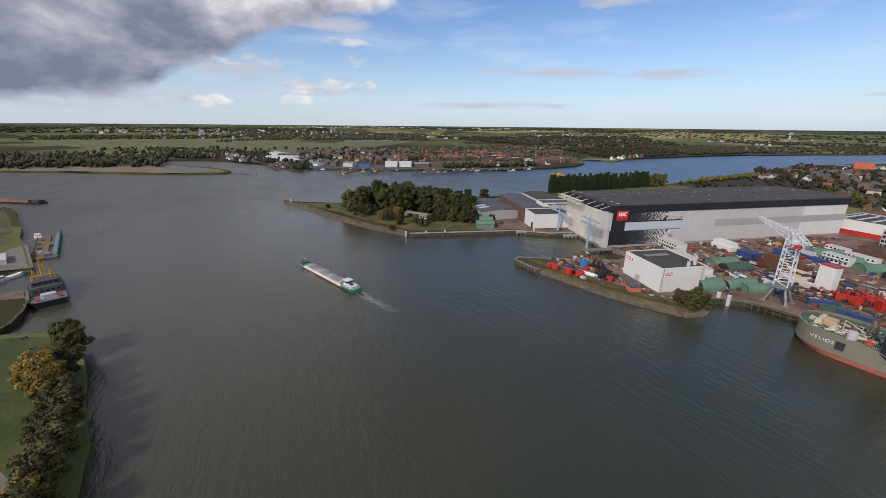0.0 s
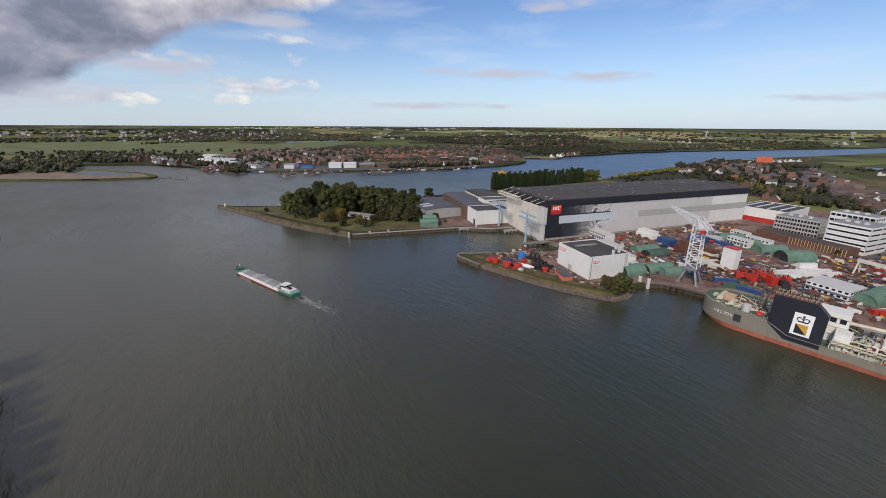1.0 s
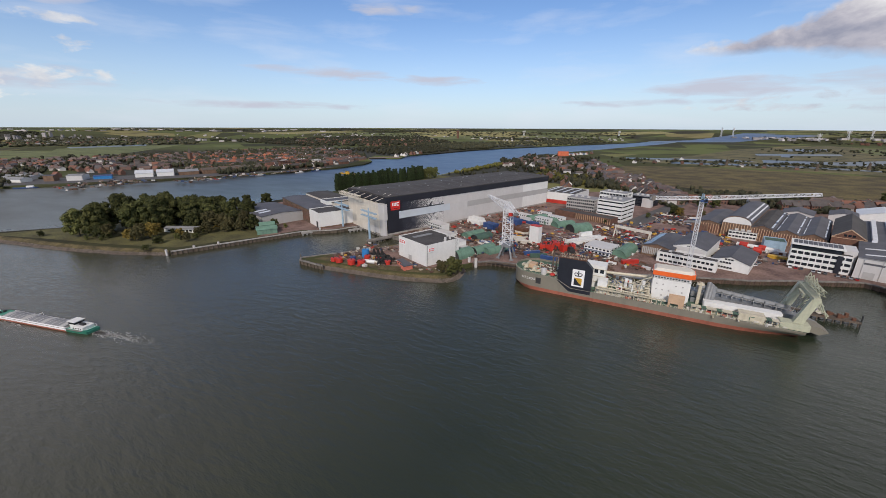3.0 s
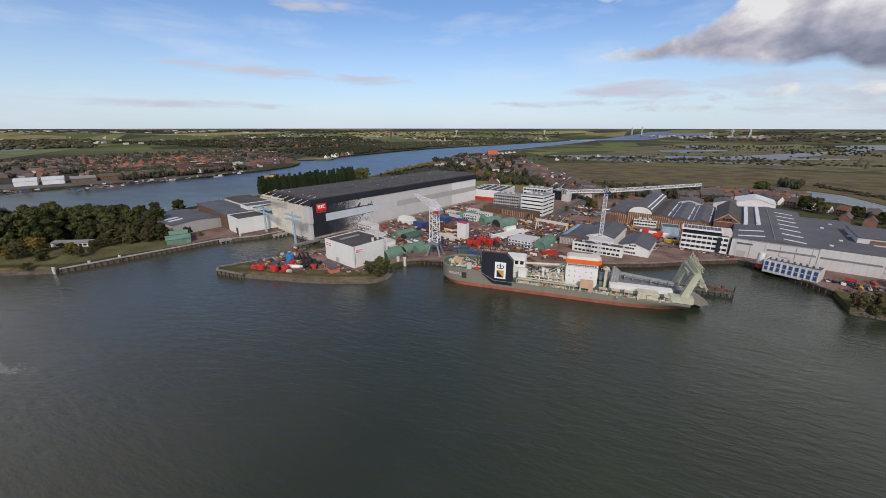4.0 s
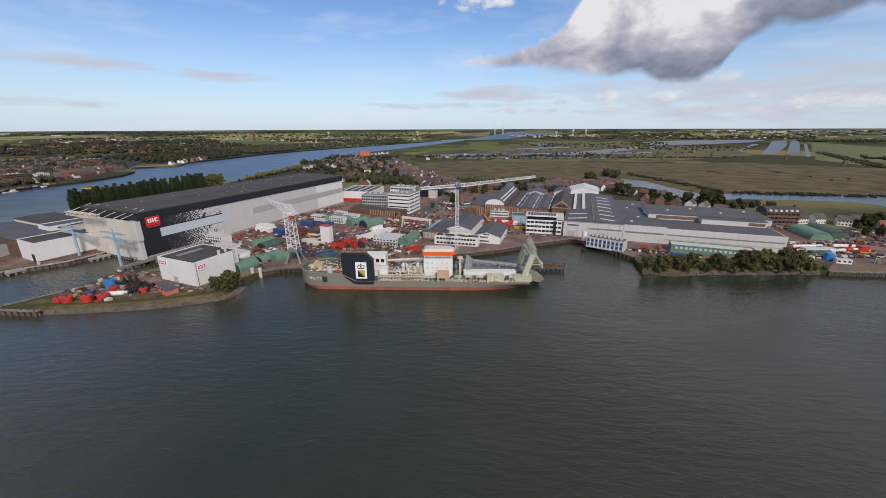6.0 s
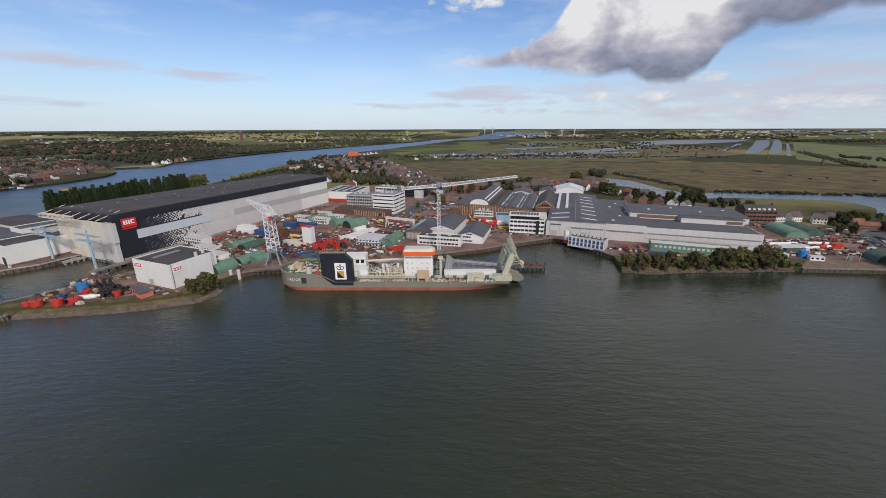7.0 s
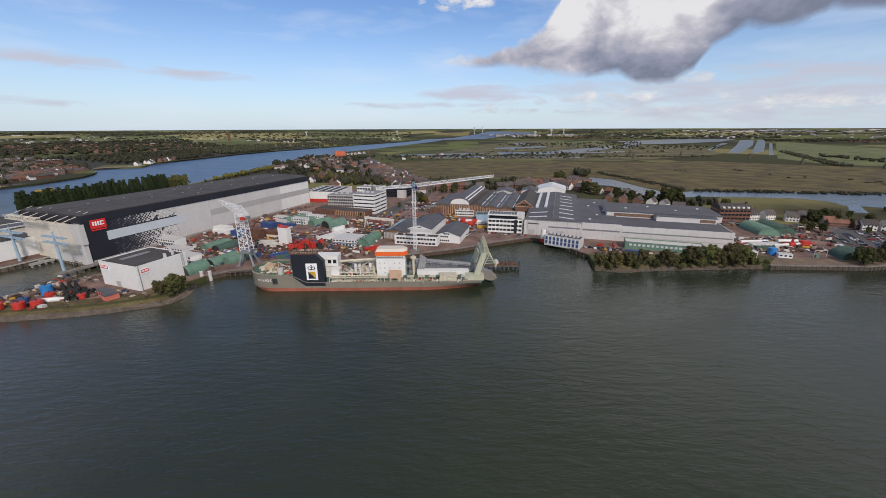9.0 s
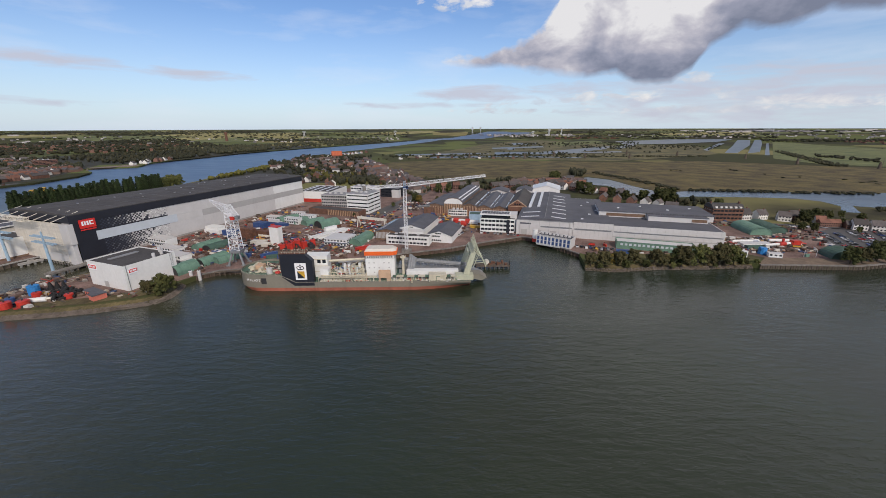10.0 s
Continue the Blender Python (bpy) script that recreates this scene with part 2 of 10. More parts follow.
def water_mat(name, col, wave=1.0, silt=None):
    m = bpy.data.materials.new(name)
    m.use_nodes = True
    nt = m.node_tree
    b = nt.nodes["Principled BSDF"]
    geo = nt.nodes.new("ShaderNodeNewGeometry")

    def tex(scale, detail, squash=(1, 1, 1), turn=0.0, rough=0.55):
        mp = nt.nodes.new("ShaderNodeMapping")
        mp.inputs["Scale"].default_value, mp.inputs["Rotation"].default_value = squash, (0, 0, turn)
        nt.links.new(geo.outputs["Position"], mp.inputs[0])
        t = nt.nodes.new("ShaderNodeTexNoise")
        t.inputs["Scale"].default_value, t.inputs["Detail"].default_value, t.inputs["Roughness"].default_value = scale, detail, rough
        nt.links.new(mp.outputs[0], t.inputs["Vector"])
        return t.outputs[0]

    mud = tex(0.012, 4)
    c = ramp(nt, mud, [(0.35, tuple(x * 0.86 for x in col)), (0.65, tuple(x * 1.14 for x in col))])
    if silt:
        # a silty brown stream runs beside the greener water along the yard
        sx = nt.nodes.new("ShaderNodeSeparateXYZ")
        nt.links.new(geo.outputs["Position"], sx.inputs[0])
        f = math_node(nt, "ADD", math_node(nt, "DIVIDE", math_node(nt, "ADD", sx.outputs[0], 30.0), -150.0), math_node(nt, "MULTIPLY", math_node(nt, "SUBTRACT", tex(0.006, 4), 0.5), 1.6))
        c = mix_col(nt, math_node(nt, "ADD", f, 0.5, clamp=True), c, silt)
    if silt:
        # beyond the peninsula the reflected blue sky is put into the base colour
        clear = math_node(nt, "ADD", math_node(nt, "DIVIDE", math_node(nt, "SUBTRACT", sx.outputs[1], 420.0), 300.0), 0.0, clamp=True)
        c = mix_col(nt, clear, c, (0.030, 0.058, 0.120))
    nt.links.new(c, b.inputs["Base Color"])
    b.inputs["IOR"].default_value = 1.33
    b.inputs["Specular IOR Level"].default_value = 1.0
    # wind-roughened patches next to slicker ones
    patch = tex(0.018, 3, (1.0, 2.2, 1), 0.5)
    # the open back reach is finely ruffled all over, without single crests
    open_ = nt.nodes.new("ShaderNodeVectorMath")
    open_.operation = "DISTANCE"
    open_.inputs[1].default_value = (110.0, 90.0, 0.0)
    nt.links.new(geo.outputs["Position"], open_.inputs[0])
    reach = math_node(nt, "DIVIDE", math_node(nt, "SUBTRACT", open_.outputs["Value"], 430.0), 260.0, clamp=True)
    rough = math_node(nt, "ADD", 0.10, math_node(nt, "MULTIPLY", patch, 0.16))
    nt.links.new(math_node(nt, "ADD", rough, math_node(nt, "MULTIPLY", reach, 0.17)), b.inputs["Roughness"])
    swell = tex(0.16, 3, (1.0, 3.0, 1.0), 0.85, 0.5)
    chop = tex(0.55, 4, (1.0, 2.2, 1.0), 0.6, 0.6)
    train = tex(0.085, 3, (1.0, 3.4, 1.0), 0.75, 0.5)
    h = math_node(nt, "ADD", math_node(nt, "MULTIPLY", swell, 0.55), math_node(nt, "MULTIPLY", chop, 0.30))
    h = math_node(nt, "ADD", h, math_node(nt, "MULTIPLY", train, 0.6))
    h = math_node(nt, "MULTIPLY", h, math_node(nt, "ADD", 0.25, patch))
    h = math_node(nt, "MULTIPLY", h, math_node(nt, "SUBTRACT", 1.0, math_node(nt, "MULTIPLY", reach, 0.85)))
    bp = nt.nodes.new("ShaderNodeBump")
    bp.inputs["Strength"].default_value, bp.inputs["Distance"].default_value = 0.5 * wave, 1.0
    nt.links.new(h, bp.inputs["Height"])
    nt.links.new(bp.outputs[0], b.inputs["Normal"])
    return m


def country_mat(name):
    """Far polder: meadows and arable strips in patches, with darker scrub between them."""
    m = bpy.data.materials.new(name)
    m.use_nodes = True
    nt = m.node_tree
    b = nt.nodes["Principled BSDF"]
    geo = nt.nodes.new("ShaderNodeNewGeometry")
    vo = nt.nodes.new("ShaderNodeTexVoronoi")
    vo.inputs["Scale"].default_value = 1 / 320.0
    nt.links.new(geo.outputs["Position"], vo.inputs["Vector"])
    sp = nt.nodes.new("ShaderNodeSeparateColor")
    nt.links.new(vo.outputs["Color"], sp.inputs[0])
    fields = ramp(nt, sp.outputs[0], [(0.0, (0.042, 0.044, 0.024)), (0.25, (0.066, 0.070, 0.030)), (0.5, (0.092, 0.106, 0.040)), (0.75, (0.125, 0.145, 0.050)), (1.0, (0.23, 0.20, 0.09))])
    n = nt.nodes.new("ShaderNodeTexNoise")
    n.inputs["Scale"].default_value, n.inputs["Detail"].default_value = 1 / 500.0, 5
    nt.links.new(geo.outputs["Position"], n.inputs["Vector"])
    scrub = math_node(nt, "MULTIPLY", math_node(nt, "SUBTRACT", n.outputs[0], 0.50), 9, clamp=True)
    g = nt.nodes.new("ShaderNodeTexNoise")
    g.inputs["Scale"].default_value, g.inputs["Detail"].default_value = 1 / 14.0, 4
    nt.links.new(geo.outputs["Position"], g.inputs["Vector"])
    wood = ramp(nt, g.outputs[0], [(0.3, (0.030, 0.029, 0.021)), (0.7, (0.058, 0.054, 0.034))])
    c = mix_col(nt, scrub, fields, wood)
    nt.links.new(c, b.inputs["Base Color"])
    b.inputs["Roughness"].default_value = 0.95
    b.inputs["Specular IOR Level"].default_value = 0.1
    return m


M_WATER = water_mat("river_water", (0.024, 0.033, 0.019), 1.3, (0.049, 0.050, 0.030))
M_POND = water_mat("polder_water", (0.034, 0.060, 0.090), 0.22)
M_COUNTRY = country_mat("polder_country")
M_GRASS = mat("grass", (0.066, 0.060, 0.020), 0.95, var=0.42, big=16, small=1.5, tint=(0.094, 0.088, 0.028))
M_ROUGH = mat("dry_rough_grass", (0.060, 0.052, 0.020), 0.95, var=0.45, big=7, small=1.0, tint=(0.105, 0.082, 0.036))
M_LAWN = mat("lawn", (0.034, 0.070, 0.011), 0.95, var=0.35, big=22, small=1.5, tint=(0.066, 0.074, 0.018))
M_FIELD = mat("meadow", (0.094, 0.122, 0.036), 0.95, var=0.35, big=70, small=5, tint=(0.125, 0.135, 0.045))
# pale yellow: the sun on far fields is painted into this colour
M_SUNLIT_FIELD = mat("pale_stubble", (0.250, 0.225, 0.085), 0.95, var=0.25, big=90, small=8)
M_REED = mat("reed", (0.066, 0.045, 0.013), 0.95, var=0.55, big=34, small=3.0, tint=(0.096, 0.074, 0.021))
M_MARSH = mat("marsh_grass", (0.074, 0.068, 0.024), 0.95, var=0.6, big=60, small=6.0, tint=(0.110, 0.096, 0.036))
M_YARD = mat("yard_paving", (0.138, 0.080, 0.064), 0.9, var=0.36, big=11, small=1.1, tint=(0.192, 0.126, 0.103))
M_ROAD = mat("asphalt", (0.085, 0.083, 0.082), 0.9, var=0.2, big=10, small=0.8)
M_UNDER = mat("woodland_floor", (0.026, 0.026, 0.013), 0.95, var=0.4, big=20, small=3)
M_EARTH = mat("bare_earth", (0.17, 0.125, 0.085), 0.95, var=0.35, big=8, small=1.2)
M_SAND = mat("sand", (0.20, 0.155, 0.11), 0.95, var=0.3, big=14, small=2)
M_RIPRAP = mat("riprap_stone", (0.125, 0.102, 0.083), 0.9, var=0.4, big=3, small=0.7, bump=0.6)
M_CONC = mat("concrete", (0.34, 0.325, 0.30), 0.85, var=0.22, big=5, small=0.8, stain=0.5)
M_CONC_D = mat("weathered_concrete", (0.19, 0.175, 0.155), 0.9, var=0.3, big=4, small=0.7, stain=0.6)
M_SHEET = mat("rusty_sheet_piling", (0.095, 0.062, 0.045), 0.85, var=0.4, big=3, small=0.5, stain=0.8)
M_WHITE = mat("white_cladding", (0.71, 0.715, 0.69), 0.55, var=0.05, big=12, small=1.5, stain=0.10)
M_LGREY = mat("light_grey_cladding", (0.545, 0.535, 0.52), 0.5, var=0.05, big=14, small=2, stain=0.08)
M_MGREY = mat("mid_grey_cladding", (0.40, 0.395, 0.38), 0.5, var=0.06, big=14, small=2, stain=0.08)
M_BLACK = mat("black_cladding", (0.016, 0.018, 0.026), 0.45, var=0.2, big=12, small=2)
M_SQ_DARK = mat("blue_black_panel", (0.034, 0.038, 0.056), 0.45, var=0.2, big=6, small=1.5)
M_SQ_MID = mat("dark_grey_panel", (0.11, 0.115, 0.13), 0.45, var=0.15, big=6, small=1.5)
M_CREAM = mat("cream_door_sheeting", (0.62, 0.58, 0.50), 0.6, var=0.07, big=6, small=1, stain=0.25)
M_STRIP = mat("translucent_strip", (0.52, 0.57, 0.61), 0.3, var=0.05, big=9, small=2)
M_ROOF = mat("bitumen_roofing", (0.062, 0.058, 0.056), 0.9, var=0.28, big=12, small=1.5, stain=0.0)
M_ROOF2 = mat("grey_roof_sheeting", (0.088, 0.090, 0.103), 0.75, var=0.2, big=14, small=1.2)
M_ROOF3 = mat("light_roof_sheeting", (0.23, 0.235, 0.24), 0.7, var=0.16, big=10, small=1.2)
M_TILE = mat("orange_roof_tiles", (0.175, 0.080, 0.054), 0.85, var=0.3, big=5, small=0.6, rand=0.35)
M_TILE_D = mat("dark_roof_tiles", (0.090, 0.078, 0.074), 0.85, var=0.3, big=5, small=0.6, rand=0.3)
M_BRICK = mat("brown_brick", (0.155, 0.078, 0.052), 0.9, var=0.25, big=3, small=0.4, rand=0.2)
M_BRICK2 = mat("sheeted_brown_wall", (0.17, 0.105, 0.068), 0.8, var=0.25, big=4, small=0.6, stain=0.5)
M_GLASS = mat("window_glass", (0.018, 0.022, 0.028), 0.08, var=0.2, big=6, small=1.5)
M_BLUEGL = mat("blue_glazing", (0.05, 0.08, 0.16), 0.15, var=0.25, big=4, small=1)
M_SKYLT = mat("skylight_panel", (0.58, 0.60, 0.62), 0.35, var=0.1, big=6, small=1)
M_RED = mat("red_paint", (0.46, 0.035, 0.022), 0.5, var=0.2, big=3, small=0.5, stain=0.3)
M_SIGNRED = mat("sign_red", (0.62, 0.03, 0.025), 0.4, var=0.05, big=3, small=0.6)
M_SIGNWHITE = mat("sign_white", (0.82, 0.82, 0.82), 0.4, var=0.03, big=3, small=0.6)
M_ORANGE = mat("orange_lifeboat_paint", (0.75, 0.13, 0.025), 0.4, var=0.08, big=3, small=0.6)
M_CORAL = mat("coral_paint", (0.55, 0.16, 0.11), 0.7, var=0.15, big=3, small=0.5)
M_BLUE = mat("blue_paint", (0.035, 0.075, 0.20), 0.5, var=0.2, big=3, small=0.5, stain=0.3)
M_BRIGHTBLUE = mat("bright_blue_paint", (0.03, 0.20, 0.48), 0.5, var=0.15, big=3, small=0.5)
M_LTBLUE = mat("pale_blue_steel", (0.30, 0.42, 0.52), 0.5, var=0.12, big=3, small=0.5, stain=0.3)
M_GREEN = mat("green_tarpaulin", (0.125, 0.225, 0.165), 0.6, var=0.22, big=5, small=0.8, stain=0.35)
M_GREEN_D = mat("dark_green_sheeting", (0.055, 0.105, 0.080), 0.7, var=0.22, big=5, small=0.8)
M_YELLOW = mat("yellow_paint", (0.55, 0.33, 0.04), 0.5, var=0.15, big=3, small=0.5)
M_RUST = mat("rusted_steel", (0.12, 0.055, 0.032), 0.85, var=0.4, big=2, small=0.4)
M_STEEL = mat("grey_steel", (0.22, 0.23, 0.235), 0.5, 0.3, var=0.2, big=3, small=0.5)
M_DARK = mat("dark_machinery", (0.030, 0.030, 0.032), 0.6, var=0.35, big=2, small=0.4)
M_CRANE = mat("white_crane_paint", (0.66, 0.67, 0.68), 0.5, var=0.1, big=3, small=0.5, stain=0.3)
M_HULL = mat("olive_grey_hull_paint", (0.205, 0.190, 0.150), 0.5, var=0.08, big=8, small=1.2, stain=0.25)
M_BOOT = mat("red_antifouling", (0.30, 0.095, 0.058), 0.7, var=0.2, big=5, small=0.8, stain=0.5)
M_DECK = mat("green_deck_paint", (0.07, 0.125, 0.085), 0.7, var=0.3, big=3, small=0.6)
M_SHIPBEIGE = mat("beige_ship_paint", (0.55, 0.505, 0.385), 0.55, var=0.12, big=4, small=0.6, stain=0.4)
M_PALEGREEN = mat("pale_green_gantry_paint", (0.44, 0.45, 0.33), 0.55, var=0.12, big=4, small=0.6, stain=0.35)
M_TAN = mat("tan_primer", (0.50, 0.34, 0.22), 0.7, var=0.1, big=3, small=0.5)
M_TIMBER = mat("weathered_timber", (0.105, 0.082, 0.062), 0.9, var=0.35, big=2, small=0.4)
M_RUBBER = mat("black_rubber", (0.012, 0.012, 0.012), 0.8, var=0.3, big=2, small=0.3)
M_BARK = mat("bark", (0.075, 0.058, 0.042), 0.95, var=0.3, big=1.5, small=0.3)
L_OAK = leaf_mat("broadleaf_foliage", [(0.022, 0.028, 0.010), (0.050, 0.057, 0.018), (0.102, 0.101, 0.031)])
L_LIGHT = leaf_mat("pale_willow_foliage", [(0.046, 0.054, 0.018), (0.100, 0.108, 0.034), (0.170, 0.165, 0.055)])
L_AUTUMN = leaf_mat("yellowing_foliage", [(0.073, 0.061, 0.018), (0.177, 0.134, 0.032), (0.312, 0.202, 0.044)])
L_BROWN = leaf_mat("brownish_foliage", [(0.030, 0.030, 0.013), (0.066, 0.061, 0.025), (0.120, 0.098, 0.040)])
L_DARK = leaf_mat("dark_poplar_foliage", [(0.013, 0.022, 0.010), (0.029, 0.045, 0.016), (0.048, 0.067, 0.022)])
L_HEDGE = leaf_mat("yellow_green_hedge", [(0.060, 0.062, 0.016), (0.110, 0.105, 0.026), (0.165, 0.150, 0.040)], 12)
L_FAR = leaf_mat("distant_wood_foliage", [(0.026, 0.031, 0.020), (0.046, 0.048, 0.028), (0.078, 0.068, 0.034)], 9)


def litter_mat(name, cols):
    """Small mixed goods: every loose piece takes one of the colours."""
    m = bpy.data.materials.new(name)
    m.use_nodes = True
    nt = m.node_tree
    b = nt.nodes["Principled BSDF"]
    geo = nt.nodes.new("ShaderNodeNewGeometry")
    r = nt.nodes.new("ShaderNodeValToRGB")
    r.color_ramp.interpolation = "CONSTANT"
    el = r.color_ramp.elements
    while len(el) < len(cols):
        el.new(0.5)
    for i, (e, c) in enumerate(zip(el, cols)):
        e.position, e.color = i / len(cols), (*c, 1)
    nt.links.new(geo.outputs["Random Per Island"], r.inputs[0])
    n = nt.nodes.new("ShaderNodeTexNoise")
    n.inputs["Scale"].default_value, n.inputs["Detail"].default_value = 1.4, 4
    nt.links.new(geo.outputs["Position"], n.inputs["Vector"])
    c = mix_col(nt, 1.0, r.outputs[0], math_node(nt, "ADD", 0.6, math_node(nt, "MULTIPLY", n.outputs[0], 0.75)), "MULTIPLY")
    nt.links.new(c, b.inputs["Base Color"])
    b.inputs["Roughness"].default_value = 0.65
    return m


M_LITTER = litter_mat("mixed_yard_goods", [(0.10, 0.055, 0.035), (0.55, 0.53, 0.49), (0.05, 0.045, 0.04), (0.34, 0.045, 0.028), (0.25, 0.22, 0.19), (0.13, 0.09, 0.065), (0.04, 0.065, 0.14), (0.42, 0.36, 0.28), (0.07, 0.06, 0.055), (0.08, 0.045, 0.032), (0.2, 0.14, 0.10), (0.05, 0.035, 0.028), (0.15, 0.10, 0.075), (0.11, 0.06, 0.042)])
M_SHIPGOODS = litter_mat("mixed_deck_gear", [(0.62, 0.59, 0.48), (0.66, 0.64, 0.58), (0.46, 0.43, 0.31), (0.55, 0.54, 0.48), (0.38, 0.37, 0.26), (0.10, 0.15, 0.10), (0.06, 0.06, 0.06), (0.6, 0.59, 0.56), (0.24, 0.24, 0.22), (0.30, 0.29, 0.2), (0.40, 0.06, 0.03)])

# ---- building blocks ----


def part(name, bm, material, parent=None, label="", smooth=False):
    me = bpy.data.meshes.new(name)
    bmesh.ops.recalc_face_normals(bm, faces=bm.faces)
    if smooth:
        for f in bm.faces:
            f.smooth = True
    bm.to_mesh(me)
    bm.free()
    me.materials.append(material)
    ob = new(name, me)
    ob.parent = parent
    if label:
        ob["label"] = label
    return ob


def again(src, parent, m=None, name=None):
    """Another part on the same mesh."""
    ob = new(name or src.name.split(".")[0], src.data)
    ob.parent = parent
    if m is not None:
        ob.matrix_basis = m
    return ob


def thing(name, label, category, x=0, y=0, z=0, rz=0, group="", kind=""):
    ob = new(name)
    ob.matrix_basis = pose(x, y, z, 0, 0, rz)
    return tagged(ob, label, category, group, kind)


def setting(name, bm, material, label, category, smooth=False):
    return tagged(part(name, bm, material, None, "", smooth), label, category, kind="structure")


def B():
    return bmesh.new()


def box(bm, x0, y0, z0, x1, y1, z1, m=None):
    c = [(x0, y0, z0), (x1, y0, z0), (x1, y1, z0), (x0, y1, z0), (x0, y0, z1), (x1, y0, z1), (x1, y1, z1), (x0, y1, z1)]
    v = [bm.verts.new(m @ Vector(p) if m else p) for p in c]
    for f in ((3, 2, 1, 0), (4, 5, 6, 7), (0, 1, 5, 4), (1, 2, 6, 5), (2, 3, 7, 6), (3, 0, 4, 7)):
        bm.faces.new([v[i] for i in f])
    return bm


def chamfer_box(bm, x0, y0, z0, x1, y1, z1, c=0.1):
    """A box whose upright edges and top are chamfered."""
    prism(bm, [(x0 + c, y0), (x1 - c, y0), (x1, y0 + c), (x1, y1 - c), (x1 - c, y1), (x0 + c, y1), (x0, y1 - c), (x0, y0 + c)], z0, z1)
    return bm


def prism(bm, pts, z0, z1, cap=True):
    lo, hi = [bm.verts.new((x, y, z0)) for x, y in pts], [bm.verts.new((x, y, z1)) for x, y in pts]
    n = len(pts)
    for i in range(n):
        bm.faces.new((lo[i], lo[(i + 1) % n], hi[(i + 1) % n], hi[i]))
    if cap:
        bm.faces.new(hi)
        bm.faces.new(lo[::-1])
    return bm


def extrude_x(bm, prof, x0, x1):
    """A profile of (y, z) drawn out along x."""
    a, b = [bm.verts.new((x0, y, z)) for y, z in prof], [bm.verts.new((x1, y, z)) for y, z in prof]
    n = len(prof)
    for i in range(n):
        bm.faces.new((a[i], a[(i + 1) % n], b[(i + 1) % n], b[i]))
    bm.faces.new(a[::-1])
    bm.faces.new(b)
    return bm


def extrude_y(bm, prof, y0, y1):
    a, b = [bm.verts.new((x, y0, z)) for x, z in prof], [bm.verts.new((x, y1, z)) for x, z in prof]
    n = len(prof)
    for i in range(n):
        bm.faces.new((a[i], a[(i + 1) % n], b[(i + 1) % n], b[i]))
    bm.faces.new(a[::-1])
    bm.faces.new(b)
    return bm


def tube(bm, p0, p1, r, seg=8, r1=None):
    p0, p1 = Vector(p0), Vector(p1)
    d = (p1 - p0).normalized()
    s = d.orthogonal().normalized()
    t = d.cross(s)
    r1 = r if r1 is None else r1
    a, b = [], []
    for i in range(seg):
        k = 2 * math.pi * (i + 0.5) / seg
        o = s * math.cos(k) + t * math.sin(k)
        a.append(bm.verts.new(p0 + o * r))
        b.append(bm.verts.new(p1 + o * r1))
    for i in range(seg):
        bm.faces.new((a[i], a[(i + 1) % seg], b[(i + 1) % seg], b[i]))
    bm.faces.new(a[::-1])
    bm.faces.new(b)
    return bm


def bar(bm, p0, p1, w):
    return tube(bm, p0, p1, w * 0.7, 4)


def run(bm, pts, w):
    for a, b in zip(pts, pts[1:]):
        bar(bm, a, b, w)
    return bm


def sphere(bm, c, r, seg=10, rings=6, sz=1.0):
    c = Vector(c)
    rows = []
    for j in range(1, rings):
        th = math.pi * j / rings
        rows.append([bm.verts.new(c + Vector((r * math.sin(th) * math.cos(2 * math.pi * i / seg), r * math.sin(th) * math.sin(2 * math.pi * i / seg), r * sz * math.cos(th)))) for i in range(seg)])
    top, bot = bm.verts.new(c + Vector((0, 0, r * sz))), bm.verts.new(c - Vector((0, 0, r * sz)))
    for i in range(seg):
        k = (i + 1) % seg
        bm.faces.new((top, rows[0][i], rows[0][k]))
        bm.faces.new((bot, rows[-1][k], rows[-1][i]))
        for a, b in zip(rows, rows[1:]):
            bm.faces.new((a[i], b[i], b[k], a[k]))
    return bm


def lattice(bm, p0, p1, w0, w1, bays, chord=0.25, brace=0.14, three=False, up=(0, 0, 1)):
    """A braced lattice mast or boom between two points."""
    p0, p1 = Vector(p0), Vector(p1)
    d = (p1 - p0).normalized()
    s = d.cross(Vector(up))
    s = s.normalized() if s.length > 0.01 else Vector((1, 0, 0))
    t = s.cross(d).normalized()
    ring = [(-1, -1), (1, -1), (0, 1)] if three else [(-1, -1), (1, -1), (1, 1), (-1, 1)]

    def at(k, i):
        w = (w0 + (w1 - w0) * k) / 2
        a, b = ring[i % len(ring)]
        return p0.lerp(p1, k) + s * a * w + t * b * w

    n = len(ring)
    for i in range(n):
        bar(bm, at(0, i), at(1, i), chord)
        for j in range(bays):
            a, b = j / bays, (j + 1) / bays
            bar(bm, at(a, i), at(b, i + 1), brace) if j % 2 else bar(bm, at(a, i + 1), at(b, i), brace)
            bar(bm, at(b, i), at(b, i + 1), brace)
    return bm


# the far land bends up a little, so that five kilometres hold what really lies beyond them
MID = (35.0, 5.0)
EDGE, RIM = 3000.0, 4950.0


def far_z(r):
    if r <= EDGE:
        return 0.0
    d = r + (r - EDGE) ** 2 * 0.0070
    return 88.0 * (1 - r / d) - 3.0 * (r - EDGE) / (RIM - EDGE)


def far(x, y, z=0.0):
    """Where a place at its true distance goes on the bent land."""
    dx, dy = x - MID[0], y - MID[1]
    d = math.hypot(dx, dy)
    if d <= EDGE:
        return Vector((x, y, z))
    k = 0.0070
    r = EDGE + (math.sqrt(1 + 4 * k * (d - EDGE)) - 1) / (2 * k)
    r = min(r, RIM - 10)
    return Vector((MID[0] + dx / d * r, MID[1] + dy / d * r, far_z(r) + z))


